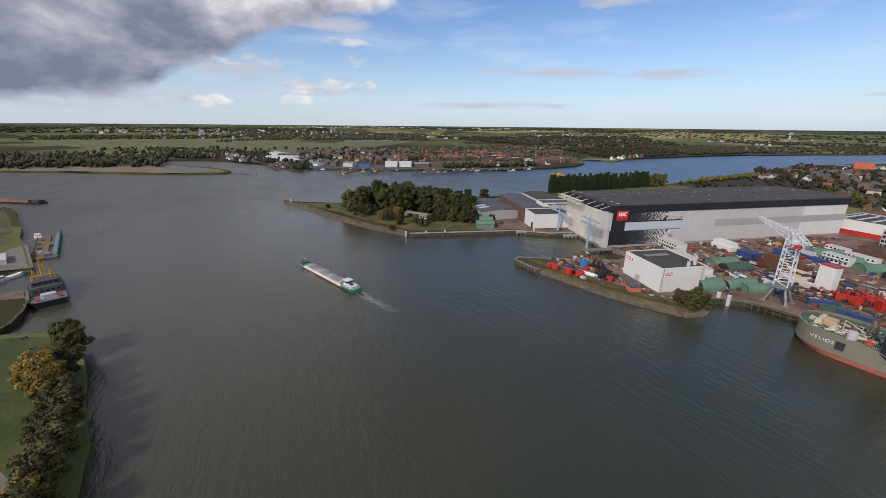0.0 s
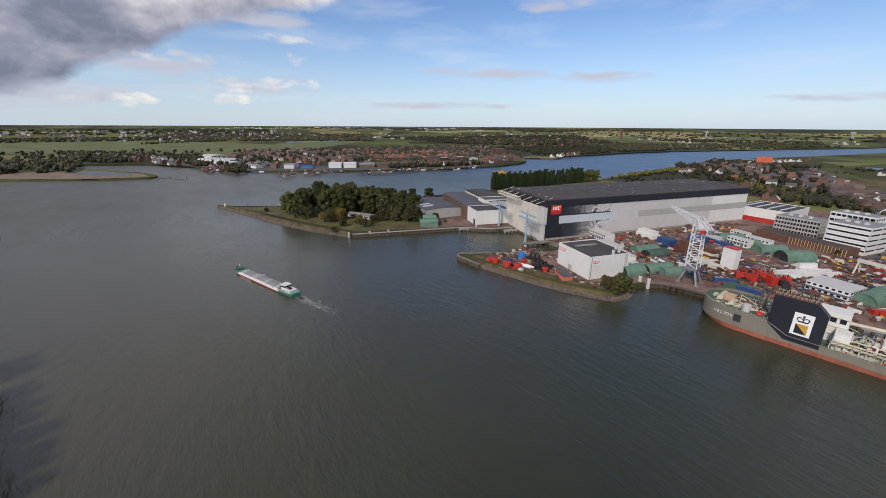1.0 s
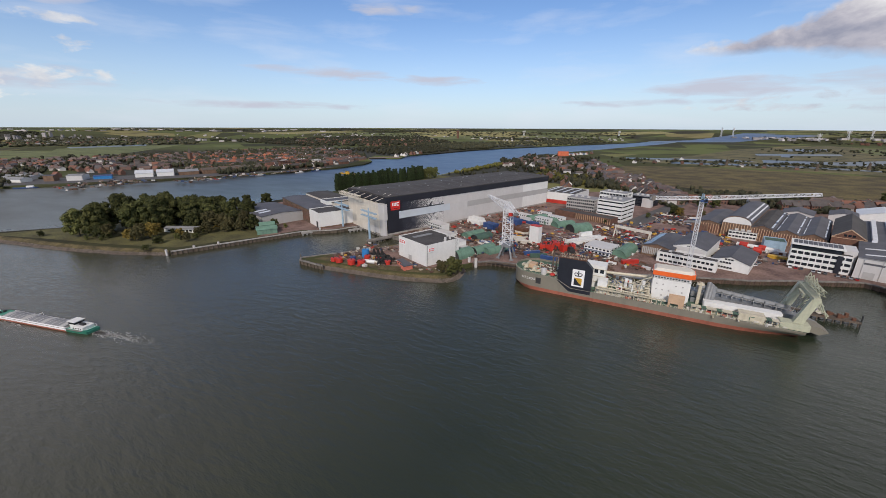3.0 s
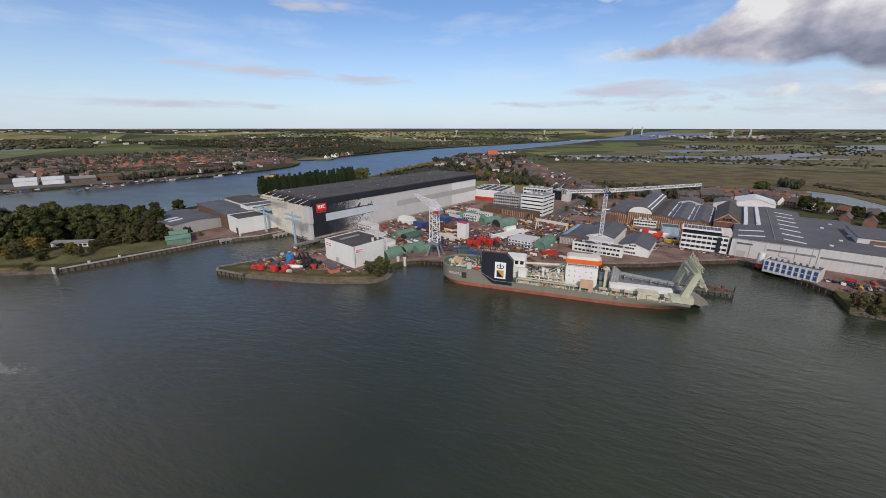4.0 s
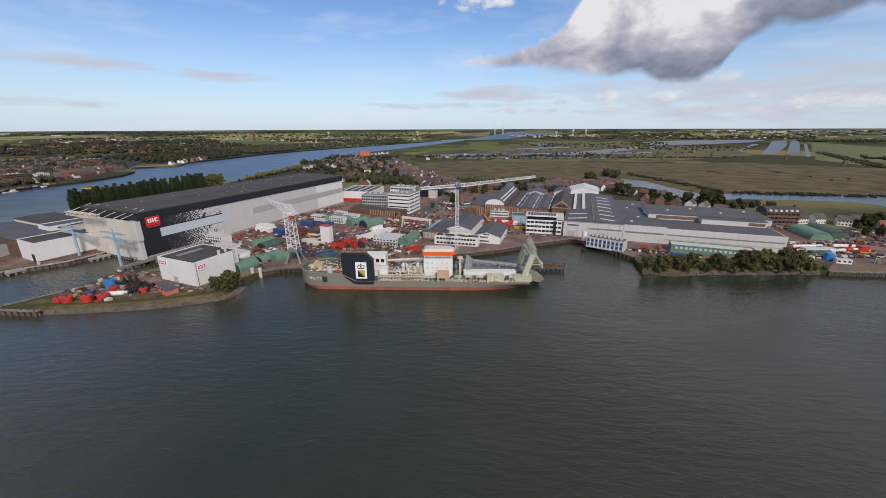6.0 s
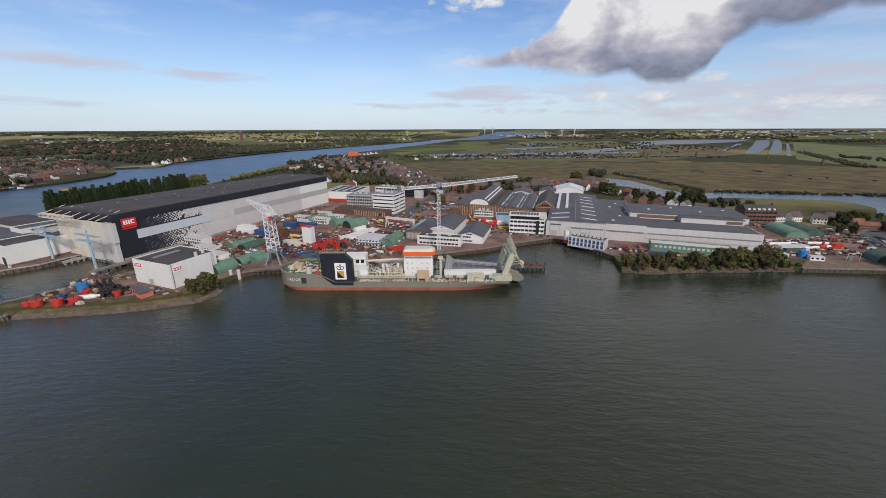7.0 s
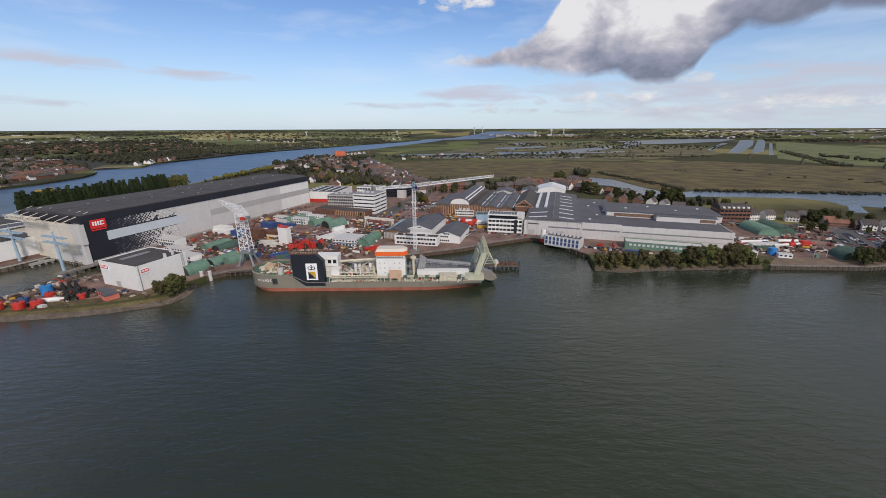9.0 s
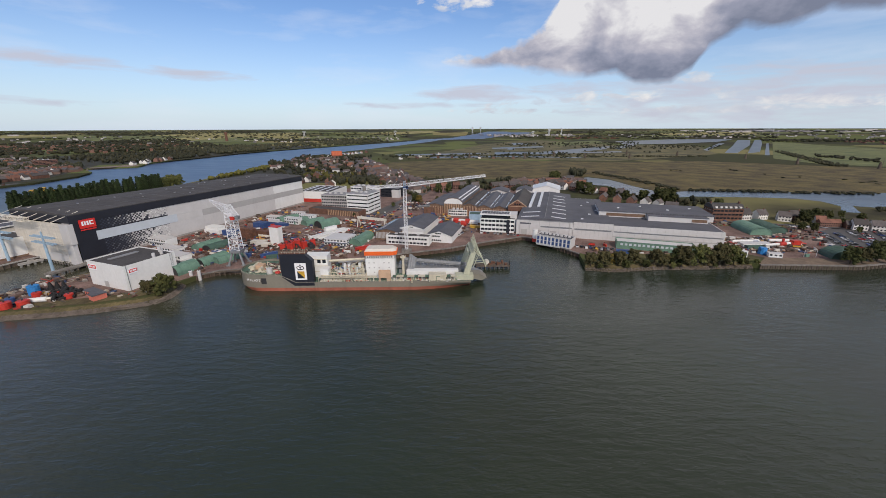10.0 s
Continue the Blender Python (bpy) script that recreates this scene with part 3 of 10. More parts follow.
def sheet(name, pts, z, material, label, category, cut=0):
    """A flat piece of ground laid on the land."""
    bm = B()
    bm.faces.new([bm.verts.new((x, y, 0)) for x, y in pts]).normal_update()
    bmesh.ops.triangulate(bm, faces=bm.faces)
    for _ in range(cut):
        bmesh.ops.subdivide_edges(bm, edges=[e for e in bm.edges if e.calc_length() > 350], cuts=1, use_grid_fill=True)
        bmesh.ops.triangulate(bm, faces=bm.faces)
    for v in bm.verts:
        v.co = far(v.co.x, v.co.y, z)
    for f in bm.faces:
        if f.normal.z < 0:
            f.normal_flip()
    me = bpy.data.meshes.new(name)
    bm.to_mesh(me)
    bm.free()
    me.materials.append(material)
    return tagged(new(name, me), label, category, kind="structure")


def smooth_line(pts, n=4, jag=0.0, rng=None):
    """A wavering line through the points."""
    out = []
    for i in range(len(pts) - 1):
        p0, p1, p2, p3 = pts[max(i - 1, 0)], pts[i], pts[i + 1], pts[min(i + 2, len(pts) - 1)]
        for j in range(n):
            t = j / n
            q = []
            for k in (0, 1):
                a, b, c, d = p0[k], p1[k], p2[k], p3[k]
                v = 0.5 * (2 * b + (c - a) * t + (2 * a - 5 * b + 4 * c - d) * t * t + (3 * b - a - 3 * c + d) * t ** 3)
                q.append(v + (rng.uniform(-jag, jag) if rng and j else 0))
            out.append(tuple(q))
    return out + [pts[-1]]

# ---- river and land ----
YARD = 3.0
rl = random.Random(5)
bm = B()
rings = [0, 150, 400, 900, 1600, EDGE]
bmesh.ops.create_circle(bm, cap_ends=True, segments=64, radius=EDGE + 20)
for v in bm.verts:
    v.co += Vector((MID[0], MID[1], 0))
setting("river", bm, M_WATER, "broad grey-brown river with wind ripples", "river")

PENINSULA_S = [(-494, 79), (-425, 97), (-358, 113), (-312, 130), (-286, 143)]
PEN_QUAY = [(-271, 172), (-245, 230), (-223, 250), (-214, 272)]
SLIP = [(-178, 258), (-150, 258), (-148, 236), (-178, 196)]
SPIT = [(-188, 178), (-174, 177), (-145, 181), (-113, 187), (-89, 195), (-80, 204), (-83, 222)]
QUAY = [(-80, 231), (-70, 240), (-48, 243), (10, 258), (41, 270), (80, 284), (107, 299), (140, 314), (149, 308), (172, 268)]
BUSHES = [(167, 243), (190, 240), (219, 243), (247, 243), (280, 245)]
EASTQUAY = [(283, 242), (345, 238), (382, 244)]
BACK = [(-478, 90), (-430, 150), (-405, 240), (-385, 360), (-362, 520), (-345, 640), (-346, 760), (-348, 930), (-350, 1100), (-345, 1270), (-318, 1420), (-262, 1580), (-190, 1800), (-90, 2150), (40, 2600), (115, 3000)]
NORTH = [(-60, 3000), (-170, 2600), (-330, 2250), (-490, 1870), (-590, 1620), (-640, 1430), (-660, 1240), (-690, 1060), (-650, 960), (-725, 905), (-640, 810), (-612, 700), (-632, 560), (-690, 420), (-765, 290), (-845, 180), (-980, 125), (-1098, 60), (-1180, -60), (-1150, -140)]
BAR_N = [(-1150, -140), (-1030, -40), (-902, 34), (-838, 42), (-850, -10), (-907, -105), (-999, -232), (-1065, -335), (-1300, -600), (-2200, -1700)]
SOUTH = [(-2400, -2000), (-1300, -900), (-700, -300), (-608, -203), (-583, -179), (-500, -152), (-399, -122), (-332, -102), (-338, -126), (-352, -168)]
SOUTH2 = [(-318, -172), (-286, -108), (-284, -92), (-268, -88), (-239, -87), (-229, -95), (-222, -76), (-215, -62), (-188, -52), (-140, -43), (-110, -40), (-40, -45), (120, -60), (500, -20), (1200, -60), (2960, -200)]


def rim(a0, a1, n=14):
    return [(MID[0] + (EDGE - 5) * math.cos(radians(a0 + (a1 - a0) * i / n)), MID[1] + (EDGE - 5) * math.sin(radians(a0 + (a1 - a0) * i / n))) for i in range(n + 1)]


def wavy(line, n=4, jag=1.5):
    return smooth_line(line, n, jag, rl)


def inland(line, w=5.0):
    """The same line drawn back from the water."""
    out = []
    for i, (x, y) in enumerate(line):
        a, b = line[max(i - 1, 0)], line[min(i + 1, len(line) - 1)]
        d = Vector((b[0] - a[0], b[1] - a[1])).normalized()
        k = w * min(1.0, i / 2, (len(line) - 1 - i) / 2)
        out.append((x - d.y * k, y + d.x * k))
    return out


SHORE_P, SHORE_S, SHORE_B = wavy(PENINSULA_S, 5, 0.7), wavy(SPIT[1:], 4, 0.5), wavy(BUSHES, 4, 0.9)
east = inland(SHORE_P) + PEN_QUAY + SLIP + SPIT[:1] + inland(SHORE_S, 3.2) + QUAY + inland(SHORE_B) + EASTQUAY + [(430, 235), (700, 210), (1400, 180), (2960, 120)] + rim(2, 87) + wavy(BACK, 3, 3)[::-1]
north = rim(92.5, 207, 30) + wavy(BAR_N, 4, 4)[::-1] + wavy(NORTH, 4, 3)[::-1]
south = wavy(SOUTH[:-2], 3, 2) + SOUTH[-2:] + SOUTH2[:3] + wavy(SOUTH2[3:], 3, 0.8) + rim(-6, -136, 30)


def ground_top(bm, pts, z=YARD, foot=-1.5):
    """The land's top with its edge going down into the water."""
    keep = [pts[0]]
    for p in pts[1:]:
        if (Vector(p) - Vector(keep[-1])).length > 0.5:
            keep.append(p)
    hi = [bm.verts.new((x, y, z)) for x, y in keep]
    lo = [bm.verts.new((x, y, foot)) for x, y in keep]
    f = bm.faces.new(hi)
    f.normal_update()
    for i in range(len(keep)):
        k = (i + 1) % len(keep)
        bm.faces.new((hi[i], lo[i], lo[k], hi[k]))
    bmesh.ops.triangulate(bm, faces=[f])


bm = B()
for land in (east, north, south):
    ground_top(bm, land)
# the ring of far country, up to the horizon
prev = None
for j in range(15):
    r = EDGE - 12 + (RIM - EDGE + 12) * (j / 14) ** 1.2
    row = [bm.verts.new((MID[0] + r * math.cos(2 * math.pi * i / 120), MID[1] + r * math.sin(2 * math.pi * i / 120), far_z(r) + YARD + 0.05)) for i in range(120)]
    if prev:
        for i in range(120):
            bm.faces.new((prev[i], row[i], row[(i + 1) % 120], prev[(i + 1) % 120]))
    prev = row
setting("ground", bm, M_COUNTRY, "low flat river land reaching to the horizon", "ground")

# ---- ground cover, laid on the land ----
sheet("grassland", [(-466, 92), (-412, 110), (-355, 126), (-313, 141), (-290, 150), (-277, 176), (-262, 200), (-300, 260), (-405, 240), (-428, 152)], 3.03, M_GRASS, "rough grass on the peninsula", "grass")
sheet("peninsula_yard", [(-300, 250), (-262, 200), (-249, 232), (-226, 250), (-216, 272), (-232, 290), (-280, 380), (-370, 380), (-380, 262)], 3.035, M_YARD, "reddish paved yard between the sheds", "pavement")
sheet("spit_grass", [(-180, 183), (-146, 186), (-114, 192), (-94, 200), (-86, 207), (-88, 222), (-100, 240), (-150, 240), (-175, 198)], 3.03, M_ROUGH, "rough grass along the spit", "grass")
sheet("yard", [(-178, 262), (-150, 259.5), (-147, 236), (-176, 197), (-166, 190), (-140, 194), (-113, 201), (-94, 212), (-86, 222), (-79, 232), (-69.5, 241), (-48, 244), (10, 259), (41, 271), (80, 285), (107, 300), (140, 315), (150, 309), (173, 269), (180, 262), (290, 264), (300, 252), (345, 248), (384, 254), (450, 262), (480, 330), (330, 345), (320, 400), (240, 480), (200, 560), (60, 600), (20, 620), (-80, 580), (-97, 505), (-176, 300)], 3.04, M_YARD, "shipyard ground of worn red-brown paving", "pavement")
sheet("bank_soil", [(170, 254), (190, 249), (219, 253), (247, 249), (278, 250), (300, 252), (290, 266), (178, 266)], 3.05, M_GRASS, "weedy bank above the water", "grass")
sheet("road", [(-2, 404), (12, 398), (42, 480), (62, 560), (120, 640), (110, 650), (50, 570), (28, 500)], 3.06, M_ROAD, "grey asphalt road between the halls", "road")
sheet("road", [(285, 372), (300, 366), (470, 318), (700, 268), (700, 276), (474, 328), (305, 376), (290, 384)], 3.06, M_ROAD, "asphalt dyke road past the houses", "road")
sheet("car_park", [(362, 262), (392, 257), (470, 292), (476, 324), (424, 334), (386, 316)], 3.06, M_ROAD, "grey asphalt car park", "road")
sheet("north_quay", [(-640, 560), (-696, 424), (-772, 296), (-852, 186), (-985, 132), (-1090, 80), (-1120, 130), (-1010, 200), (-880, 290), (-790, 420), (-710, 540), (-660, 660), (-622, 660)], 3.03, M_ROAD, "works ground along the far bank", "pavement")
sheet("sand_spit", [(-905, -100), (-862, -36), (-842, 36), (-900, 28), (-1020, -46), (-1060, -150), (-1100, -330), (-1060, -325), (-995, -225)], 3.05, M_SAND, "low sandy spit", "sand")
sheet("lagoon", [(-905, -30), (-870, 5), (-905, 15), (-1000, -50), (-1020, -90)], 3.1, M_POND, "shallow pool on the sand spit", "water")
sheet("polder_canal", [(267, 666), (344, 705), (369, 669), (372, 593), (382, 533), (436, 544), (514, 547), (575, 527), (639, 521), (740, 515), (1200, 540), (1200, 470), (740, 440), (576, 414), (545, 431), (516, 395), (500, 400), (531, 431), (537, 461), (523, 479), (485, 489), (407, 499), (363, 490), (334, 519), (334, 598), (260, 639)], 3.12, M_POND, "still polder canal behind the houses", "water")
sheet("reed_bed", [(-119, 797), (-47, 1044), (112, 1104), (331, 1066), (533, 1012), (775, 1039), (911, 920), (1066, 832), (1400, 700), (1200, 541), (740, 516), (579, 531), (518, 552), (383, 538), (374, 599), (372, 676), (347, 713), (269, 674), (96, 698), (-65, 739)], 3.07, M_REED, "wide brown-green reed bed", "reeds")
sheet("marsh", [(-48, 1196), (131, 1587), (329, 2155), (799, 2832), (968, 2038), (1336, 1920), (1015, 1309), (548, 1045), (340, 1103), (114, 1142)], 3.07, M_MARSH, "marsh with rough grass", "reeds")
sheet("lake", [(1200, 2500), (1781, 2900), (2271, 2900), (1802, 2410), (1351, 2136), (1049, 2057)], 3.2, M_POND, "broad pale lake in the polder", "water")
for pts in ([(1081, 1371), (1500, 1890), (2125, 2680), (2259, 2734), (1640, 1960), (1113, 1352)], [(1135, 1335), (1700, 2020), (2300, 2745), (2376, 2783), (1800, 2080), (1235, 1404)], [(1129, 1554), (1625, 2163), (1669, 2177), (1101, 1486)], [(1116, 1240), (1869, 2136), (1888, 2142), (1135, 1244)]):
    sheet("long_pond", pts, 3.2, M_POND, "long straight polder basin", "water")
for pts in ([(-69, 1341), (227, 1414), (224, 1353), (-63, 1286)], [(317, 1769), (584, 1913), (560, 1803), (309, 1675)], [(-328, 1416), (-208, 1474), (-196, 1408), (-309, 1355)], [(500, 2269), (664, 2340), (605, 2106), (467, 2048)], [(427, 1402), (769, 1483), (738, 1416), (416, 1342)], [(848, 1731), (1173, 2210), (1124, 2063), (811, 1597)]):
    sheet("ditch", pts, 3.22, M_POND, "thin strip of open water in the marsh", "water")
for pts in ([(283, 1443), (444, 1449), (939, 1922), (763, 1623), (490, 1335), (266, 1326)], [(50, 1232), (294, 1264), (513, 1185), (497, 1158), (281, 1213), (51, 1176)], [(398, 1803), (423, 1804), (395, 1625), (361, 1624)], [(150, 1330), (260, 1345), (250, 1370), (140, 1350)]):
    sheet("ditch", pts, 3.2, M_POND, "thin strip of open water in the marsh", "water")
for k, pts in enumerate(([(2128, 2400), (1895, 1759), (1861, 1507), (1095, 856), (998, 932), (1034, 1112), (1140, 1236), (1890, 2120)], [(737, 2338), (1138, 2688), (1096, 2332), (676, 1931)], [(1679, 3337), (3049, 3987), (3752, 4079), (3868, 4791), (2338, 4322)], [(-4519, 4931), (-2948, 4647), (-2031, 4379), (-1311, 2959), (-1773, 2830), (-2388, 2919)], [(-1942, 4319), (-1016, 4680), (-277, 4988), (-283, 3653), (-899, 3376), (-1387, 3220)], [(-2641, -683), (-2711, -240), (-2603, 235), (-1736, 605), (-1194, 280), (-1397, 221), (-1512, 64), (-1502, -140), (-2193, -534)], [(-2048, 626), (-2048, 1109), (-1408, 532), (-1185, 294)], [(-1596, 2311), (-1820, 3876), (-1417, 4649), (-660, 4075), (-560, 3478), (-1011, 3335), (-1264, 2702)], [(3000, 6500), (6000, 7000), (6500, 8500), (3000, 8000)], [(1500, 7200), (2600, 7400), (2700, 8800), (1400, 8600)], [(-3500, 6500), (-1200, 6900), (-1000, 8500), (-3600, 8200)], [(4200, 5200), (6200, 5000), (7400, 6400), (5000, 6600)])):
    sheet("field", pts, 3.3 + 0.06 * k, M_FIELD, "bright green meadow in the polder", "field", 4)
# far strips in patches of sun, which the pale material imitates
for k, pts in enumerate(([(-3594, 5144), (-4330, 8157), (-2240, 5951), (-1093, 3797), (-1123, 3389), (-1980, 4072)], [(-4909, 3386), (-6230, 6354), (-4418, 5147), (-3796, 3124)], [(-2265, 3541), (-2912, 6099), (-2782, 8182), (-1825, 5881), (-1899, 4121), (-1721, 2887)], [(3395, 5950), (5664, 6943), (3763, 4465), (2596, 4303)], [(-1191, 6953), (-59, 11567), (189, 7439), (-514, 5190)], [(-5698, -771), (-6725, -102), (-5729, -31), (-4997, -636)])):
    sheet("stubble_field", pts, 3.9 + 0.06 * k, M_SUNLIT_FIELD, "pale field strip in the polder with sunlight put into its colour", "field", 4)
sheet("far_pond", [(-2167, 693), (-2184, 998), (-2040, 932), (-2026, 662)], 3.4, M_POND, "thin pale pond in the meadows", "water")
sheet("far_river", [(-60, 2960), (205, 3493), (609, 5409), (1267, 8957), (1714, 9063), (1779, 6653), (869, 4400), (430, 3161), (118, 2960)], 3.6, M_WATER, "upper reach of the river bending away", "river", 4)
sheet("bank_lawn", [(-112, -44), (-140, -47), (-186, -56), (-212, -66), (-220, -80), (-226, -100), (-300, -140), (-250, -220), (-60, -180), (-60, -60)], 3.03, M_LAWN, "mown grass bank", "grass")
sheet("bank_lawn", [(-345, -170), (-350, -142), (-395, -136), (-410, -131), (-500, -157), (-580, -184), (-600, -230), (-420, -330), (-360, -200)], 3.03, M_GRASS, "rough grass on the far bank spit", "grass")
sheet("wharf_paving", [(-399, -124), (-333, -104), (-338.5, -126), (-345, -140), (-372, -134)], 3.05, M_CONC_D, "worn concrete wharf", "pavement")
sheet("wharf_paving", [(-316, -173), (-287, -109), (-285, -94), (-272, -90), (-276, -104), (-300, -160)], 3.05, M_EARTH, "worn brown wharf strip", "pavement")
sheet("bank_path", [(-62, -60), (-110, -62), (-118, -52), (-128, -58), (-120, -80), (-60, -90)], 3.05, M_CONC_D, "worn concrete slabs on the bank", "pavement")

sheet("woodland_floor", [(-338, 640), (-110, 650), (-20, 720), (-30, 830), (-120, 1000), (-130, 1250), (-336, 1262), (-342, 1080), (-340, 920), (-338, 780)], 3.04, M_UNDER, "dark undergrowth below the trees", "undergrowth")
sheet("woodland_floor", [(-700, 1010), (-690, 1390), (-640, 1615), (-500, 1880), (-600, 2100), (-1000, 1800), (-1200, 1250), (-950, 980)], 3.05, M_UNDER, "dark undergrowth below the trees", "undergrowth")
sheet("river_beach", [(-655, 958), (-722, 908), (-742, 925), (-700, 990), (-668, 1000)], 3.08, M_SAND, "pale sandy beach on the far bank", "sand")
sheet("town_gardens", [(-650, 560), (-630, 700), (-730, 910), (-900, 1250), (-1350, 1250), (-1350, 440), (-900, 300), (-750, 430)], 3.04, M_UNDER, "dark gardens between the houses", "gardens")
# quay walls: sheet piling under a cap


def quay(name, line, label, mat_pile, mat_cap, step=1.6, z=YARD, cap=0.8, both=True):
    t = thing(name, label, "quay", 0, 0, 0, 0, kind="structure")
    bm, caps, posts = B(), B(), B()
    for (xa, ya), (xb, yb) in zip(line, line[1:]):
        d = Vector((xb - xa, yb - ya, 0))
        n = max(1, int(d.length / step))
        out = Vector((d.y, -d.x, 0)).normalized()
        for i in range(n):
            a, b = Vector((xa, ya, 0)) + d * (i / n), Vector((xa, ya, 0)) + d * ((i + 1) / n)
            o = out * (0.35 if i % 2 else 0.02)
            v = [bm.verts.new((p.x + o.x, p.y + o.y, zz)) for p, zz in ((a, -1.5), (b, -1.5), (b, z - 0.3), (a, z - 0.3))]
            bm.faces.new(v)
            q = a + out * 0.6
            if i % 2 == 0:
                box(posts, q.x - 0.22, q.y - 0.22, -1.5, q.x + 0.22, q.y + 0.22, z - 0.1)
        ang = math.atan2(d.y, d.x)
        box(caps, 0, -0.75, z - 0.45, d.length, cap, z + 0.25, Matrix.Translation((xa, ya, 0)) @ Matrix.Rotation(ang, 4, "Z"))
    part("piling", bm, mat_pile, t)
    part("cap_beam", caps, mat_cap, t)
    tagged(part("fender_pile", posts, mat_pile, t), kind="stuff")
    return t


quay("quay_wall", QUAY, "rusty sheet-pile quay wall with concrete cap", M_SHEET, M_CONC_D)
quay("peninsula_quay", [(-284, 143)] + PEN_QUAY, "timber-fronted quay wall along the peninsula", M_TIMBER, M_CONC)
quay("slip_edge", SLIP, "dark concrete edge of the slip basin", M_CONC_D, M_CONC_D)
quay("slip_edge", [(-214, 272), (-178, 258)], "dark concrete sill at the hall doors", M_CONC_D, M_CONC_D)
quay("east_quay", EASTQUAY, "low quay wall with rubbing timbers", M_TIMBER, M_CONC_D)
sheet("quay_apron", [(283, 243.2), (345, 239.2), (384, 245.5), (386, 258), (345, 252), (298, 256)], 3.07, M_EARTH, "worn earth and concrete apron of the east quay", "pavement")
quay("spit_head", [(-178, 196), (-190, 181), (-186, 176.5), (-172, 176), (-164, 176)], "timber-faced head of the spit", M_TIMBER, M_CONC_D)
quay("bank_quay", [(-398, -121.5), (-332, -102), (-338, -126)], "old concrete wharf edge", M_CONC_D, M_CONC_D)
quay("bank_quay", [(-286, -108), (-284, -92), (-268, -88)], "old concrete wharf edge", M_CONC_D, M_CONC_D)
# pier running from the hall corner
pier = thing("hall_pier", "weathered concrete jetty beside the hall corner", "jetty", -177, 237, 0, 69.5, kind="structure")
part("pier_deck", box(B(), 0, -2.5, 1.7, 26, 2.5, 2.7), M_CONC_D, pier)
for i in range(6):
    for y in (-2, 2):
        part("pile", tube(B(), (1 + i * 4.8, y, -2), (1 + i * 4.8, y, 1.8), 0.4, 8), M_TIMBER, pier)
# stones along the natural banks


def stones(name, line, n, spread, label, seed, m=None):
    rr = random.Random(seed)
    bm = B()
    segs = [(Vector((*a, 0)), Vector((*b, 0))) for a, b in zip(line, line[1:])]
    tot = sum((b - a).length for a, b in segs)
    for a, b in segs:
        d = b - a
        out = Vector((d.y, -d.x, 0)).normalized()
        for _ in range(int(n * d.length / tot)):
            k, s = rr.random(), rr.random()
            p = a + d * k + out * (s * spread - spread * 0.25)
            z = (1.6 - s * 1.9) if spread < 3 else 3.1 - max(0, s - 0.2) / 0.8 * 3.3
            r = rr.uniform(0.35, 0.95)
            vs = [bm.verts.new((p.x + r * rr.uniform(0.6, 1.1) * cx, p.y + r * rr.uniform(0.6, 1.1) * cy, z + r * 0.6 * rr.uniform(0.6, 1.1) * cz)) for cx, cy, cz in ((1, 0, 0), (0, 1, 0), (-1, 0, 0), (0, -1, 0), (0, 0, 1), (0, 0, -1))]
            for i, j in ((0, 1), (1, 2), (2, 3), (3, 0)):
                bm.faces.new((vs[i], vs[j], vs[4]))
                bm.faces.new((vs[j], vs[i], vs[5]))
    return tagged(part(name, bm, m or M_RIPRAP), label, "stones", kind="stuff")


def slope(name, line, w, label, m, back=0.0):
    """A bank falling from the land's edge into the water."""
    bm = B()
    prev = None
    inner = inland(line, back + 0.6) if back else [None] * len(line)
    for i, (x, y) in enumerate(line):
        a, b = line[max(i - 1, 0)], line[min(i + 1, len(line) - 1)]
        d = Vector((b[0] - a[0], b[1] - a[1], 0)).normalized()
        out = Vector((d.y, -d.x, 0))
        p = Vector((x, y, 0))
        if back:
            q = Vector((*inner[i], 3.06))
            k = min(1.0, i / 2, (len(line) - 1 - i) / 2)
            pts = [q, q.lerp(p, 0.45) + Vector((0, 0, 2.3 - q.z * 0.55)) if k > 0.2 else p + Vector((0, 0, 2.2)), p + out * 0.3 + Vector((0, 0, 0.75)), p + out * 1.6 + Vector((0, 0, -0.6))]
        else:
            pts = [p - out * 1.0 + Vector((0, 0, 3.02)), p + out * w * 0.2 + Vector((0, 0, 2.6)), p + out * w + Vector((0, 0, -0.7))]
        row = [bm.verts.new(v) for v in pts]
        if prev:
            for k in range(len(row) - 1):
                bm.faces.new((prev[k], row[k], row[k + 1], prev[k + 1]))
        prev = row
    return setting(name, bm, m, label, "bank")


for nm_, ln, sd, cnt in (("peninsula_bank", SHORE_P, 1, 3800), ("spit_bank", SHORE_S, 2, 2600), ("willow_bank", SHORE_B, 3, 1200)):
    slope(nm_, ln, 0, "grassy river bank with a stony foot", M_ROUGH, 3.2 if nm_ == "spit_bank" else 5.0)
    stones("riprap", ln, cnt, 2.4, "loose grey-brown stones at the water's edge", sd)
south_line = wavy(SOUTH2[:8], 4, 0.5)
slope("south_bank", south_line, 3.6, "stony river bank", M_EARTH)
stones("riprap", south_line, 1200, 4.2, "loose grey-brown stones on the bank", 4)
slope("north_bank", NORTH[1:-2], 6, "low far river bank", M_EARTH)
slope("north_bank", BAR_N[::-1][1:-1][::-1], 14, "sandy shore", M_SAND)
slope("back_bank", BACK[::-1], 5, "low river bank", M_EARTH)

# ---- the great hall and the sheds beside it ----
rh = random.Random(11)
HALL_L, HALL_W, HALL_H = 227.0, 65.0, 33.0
hall = thing("assembly_hall", "huge black and white clad shipbuilding hall with a chequered side", "industrial hall", -171, 257.5, YARD, -20.5)
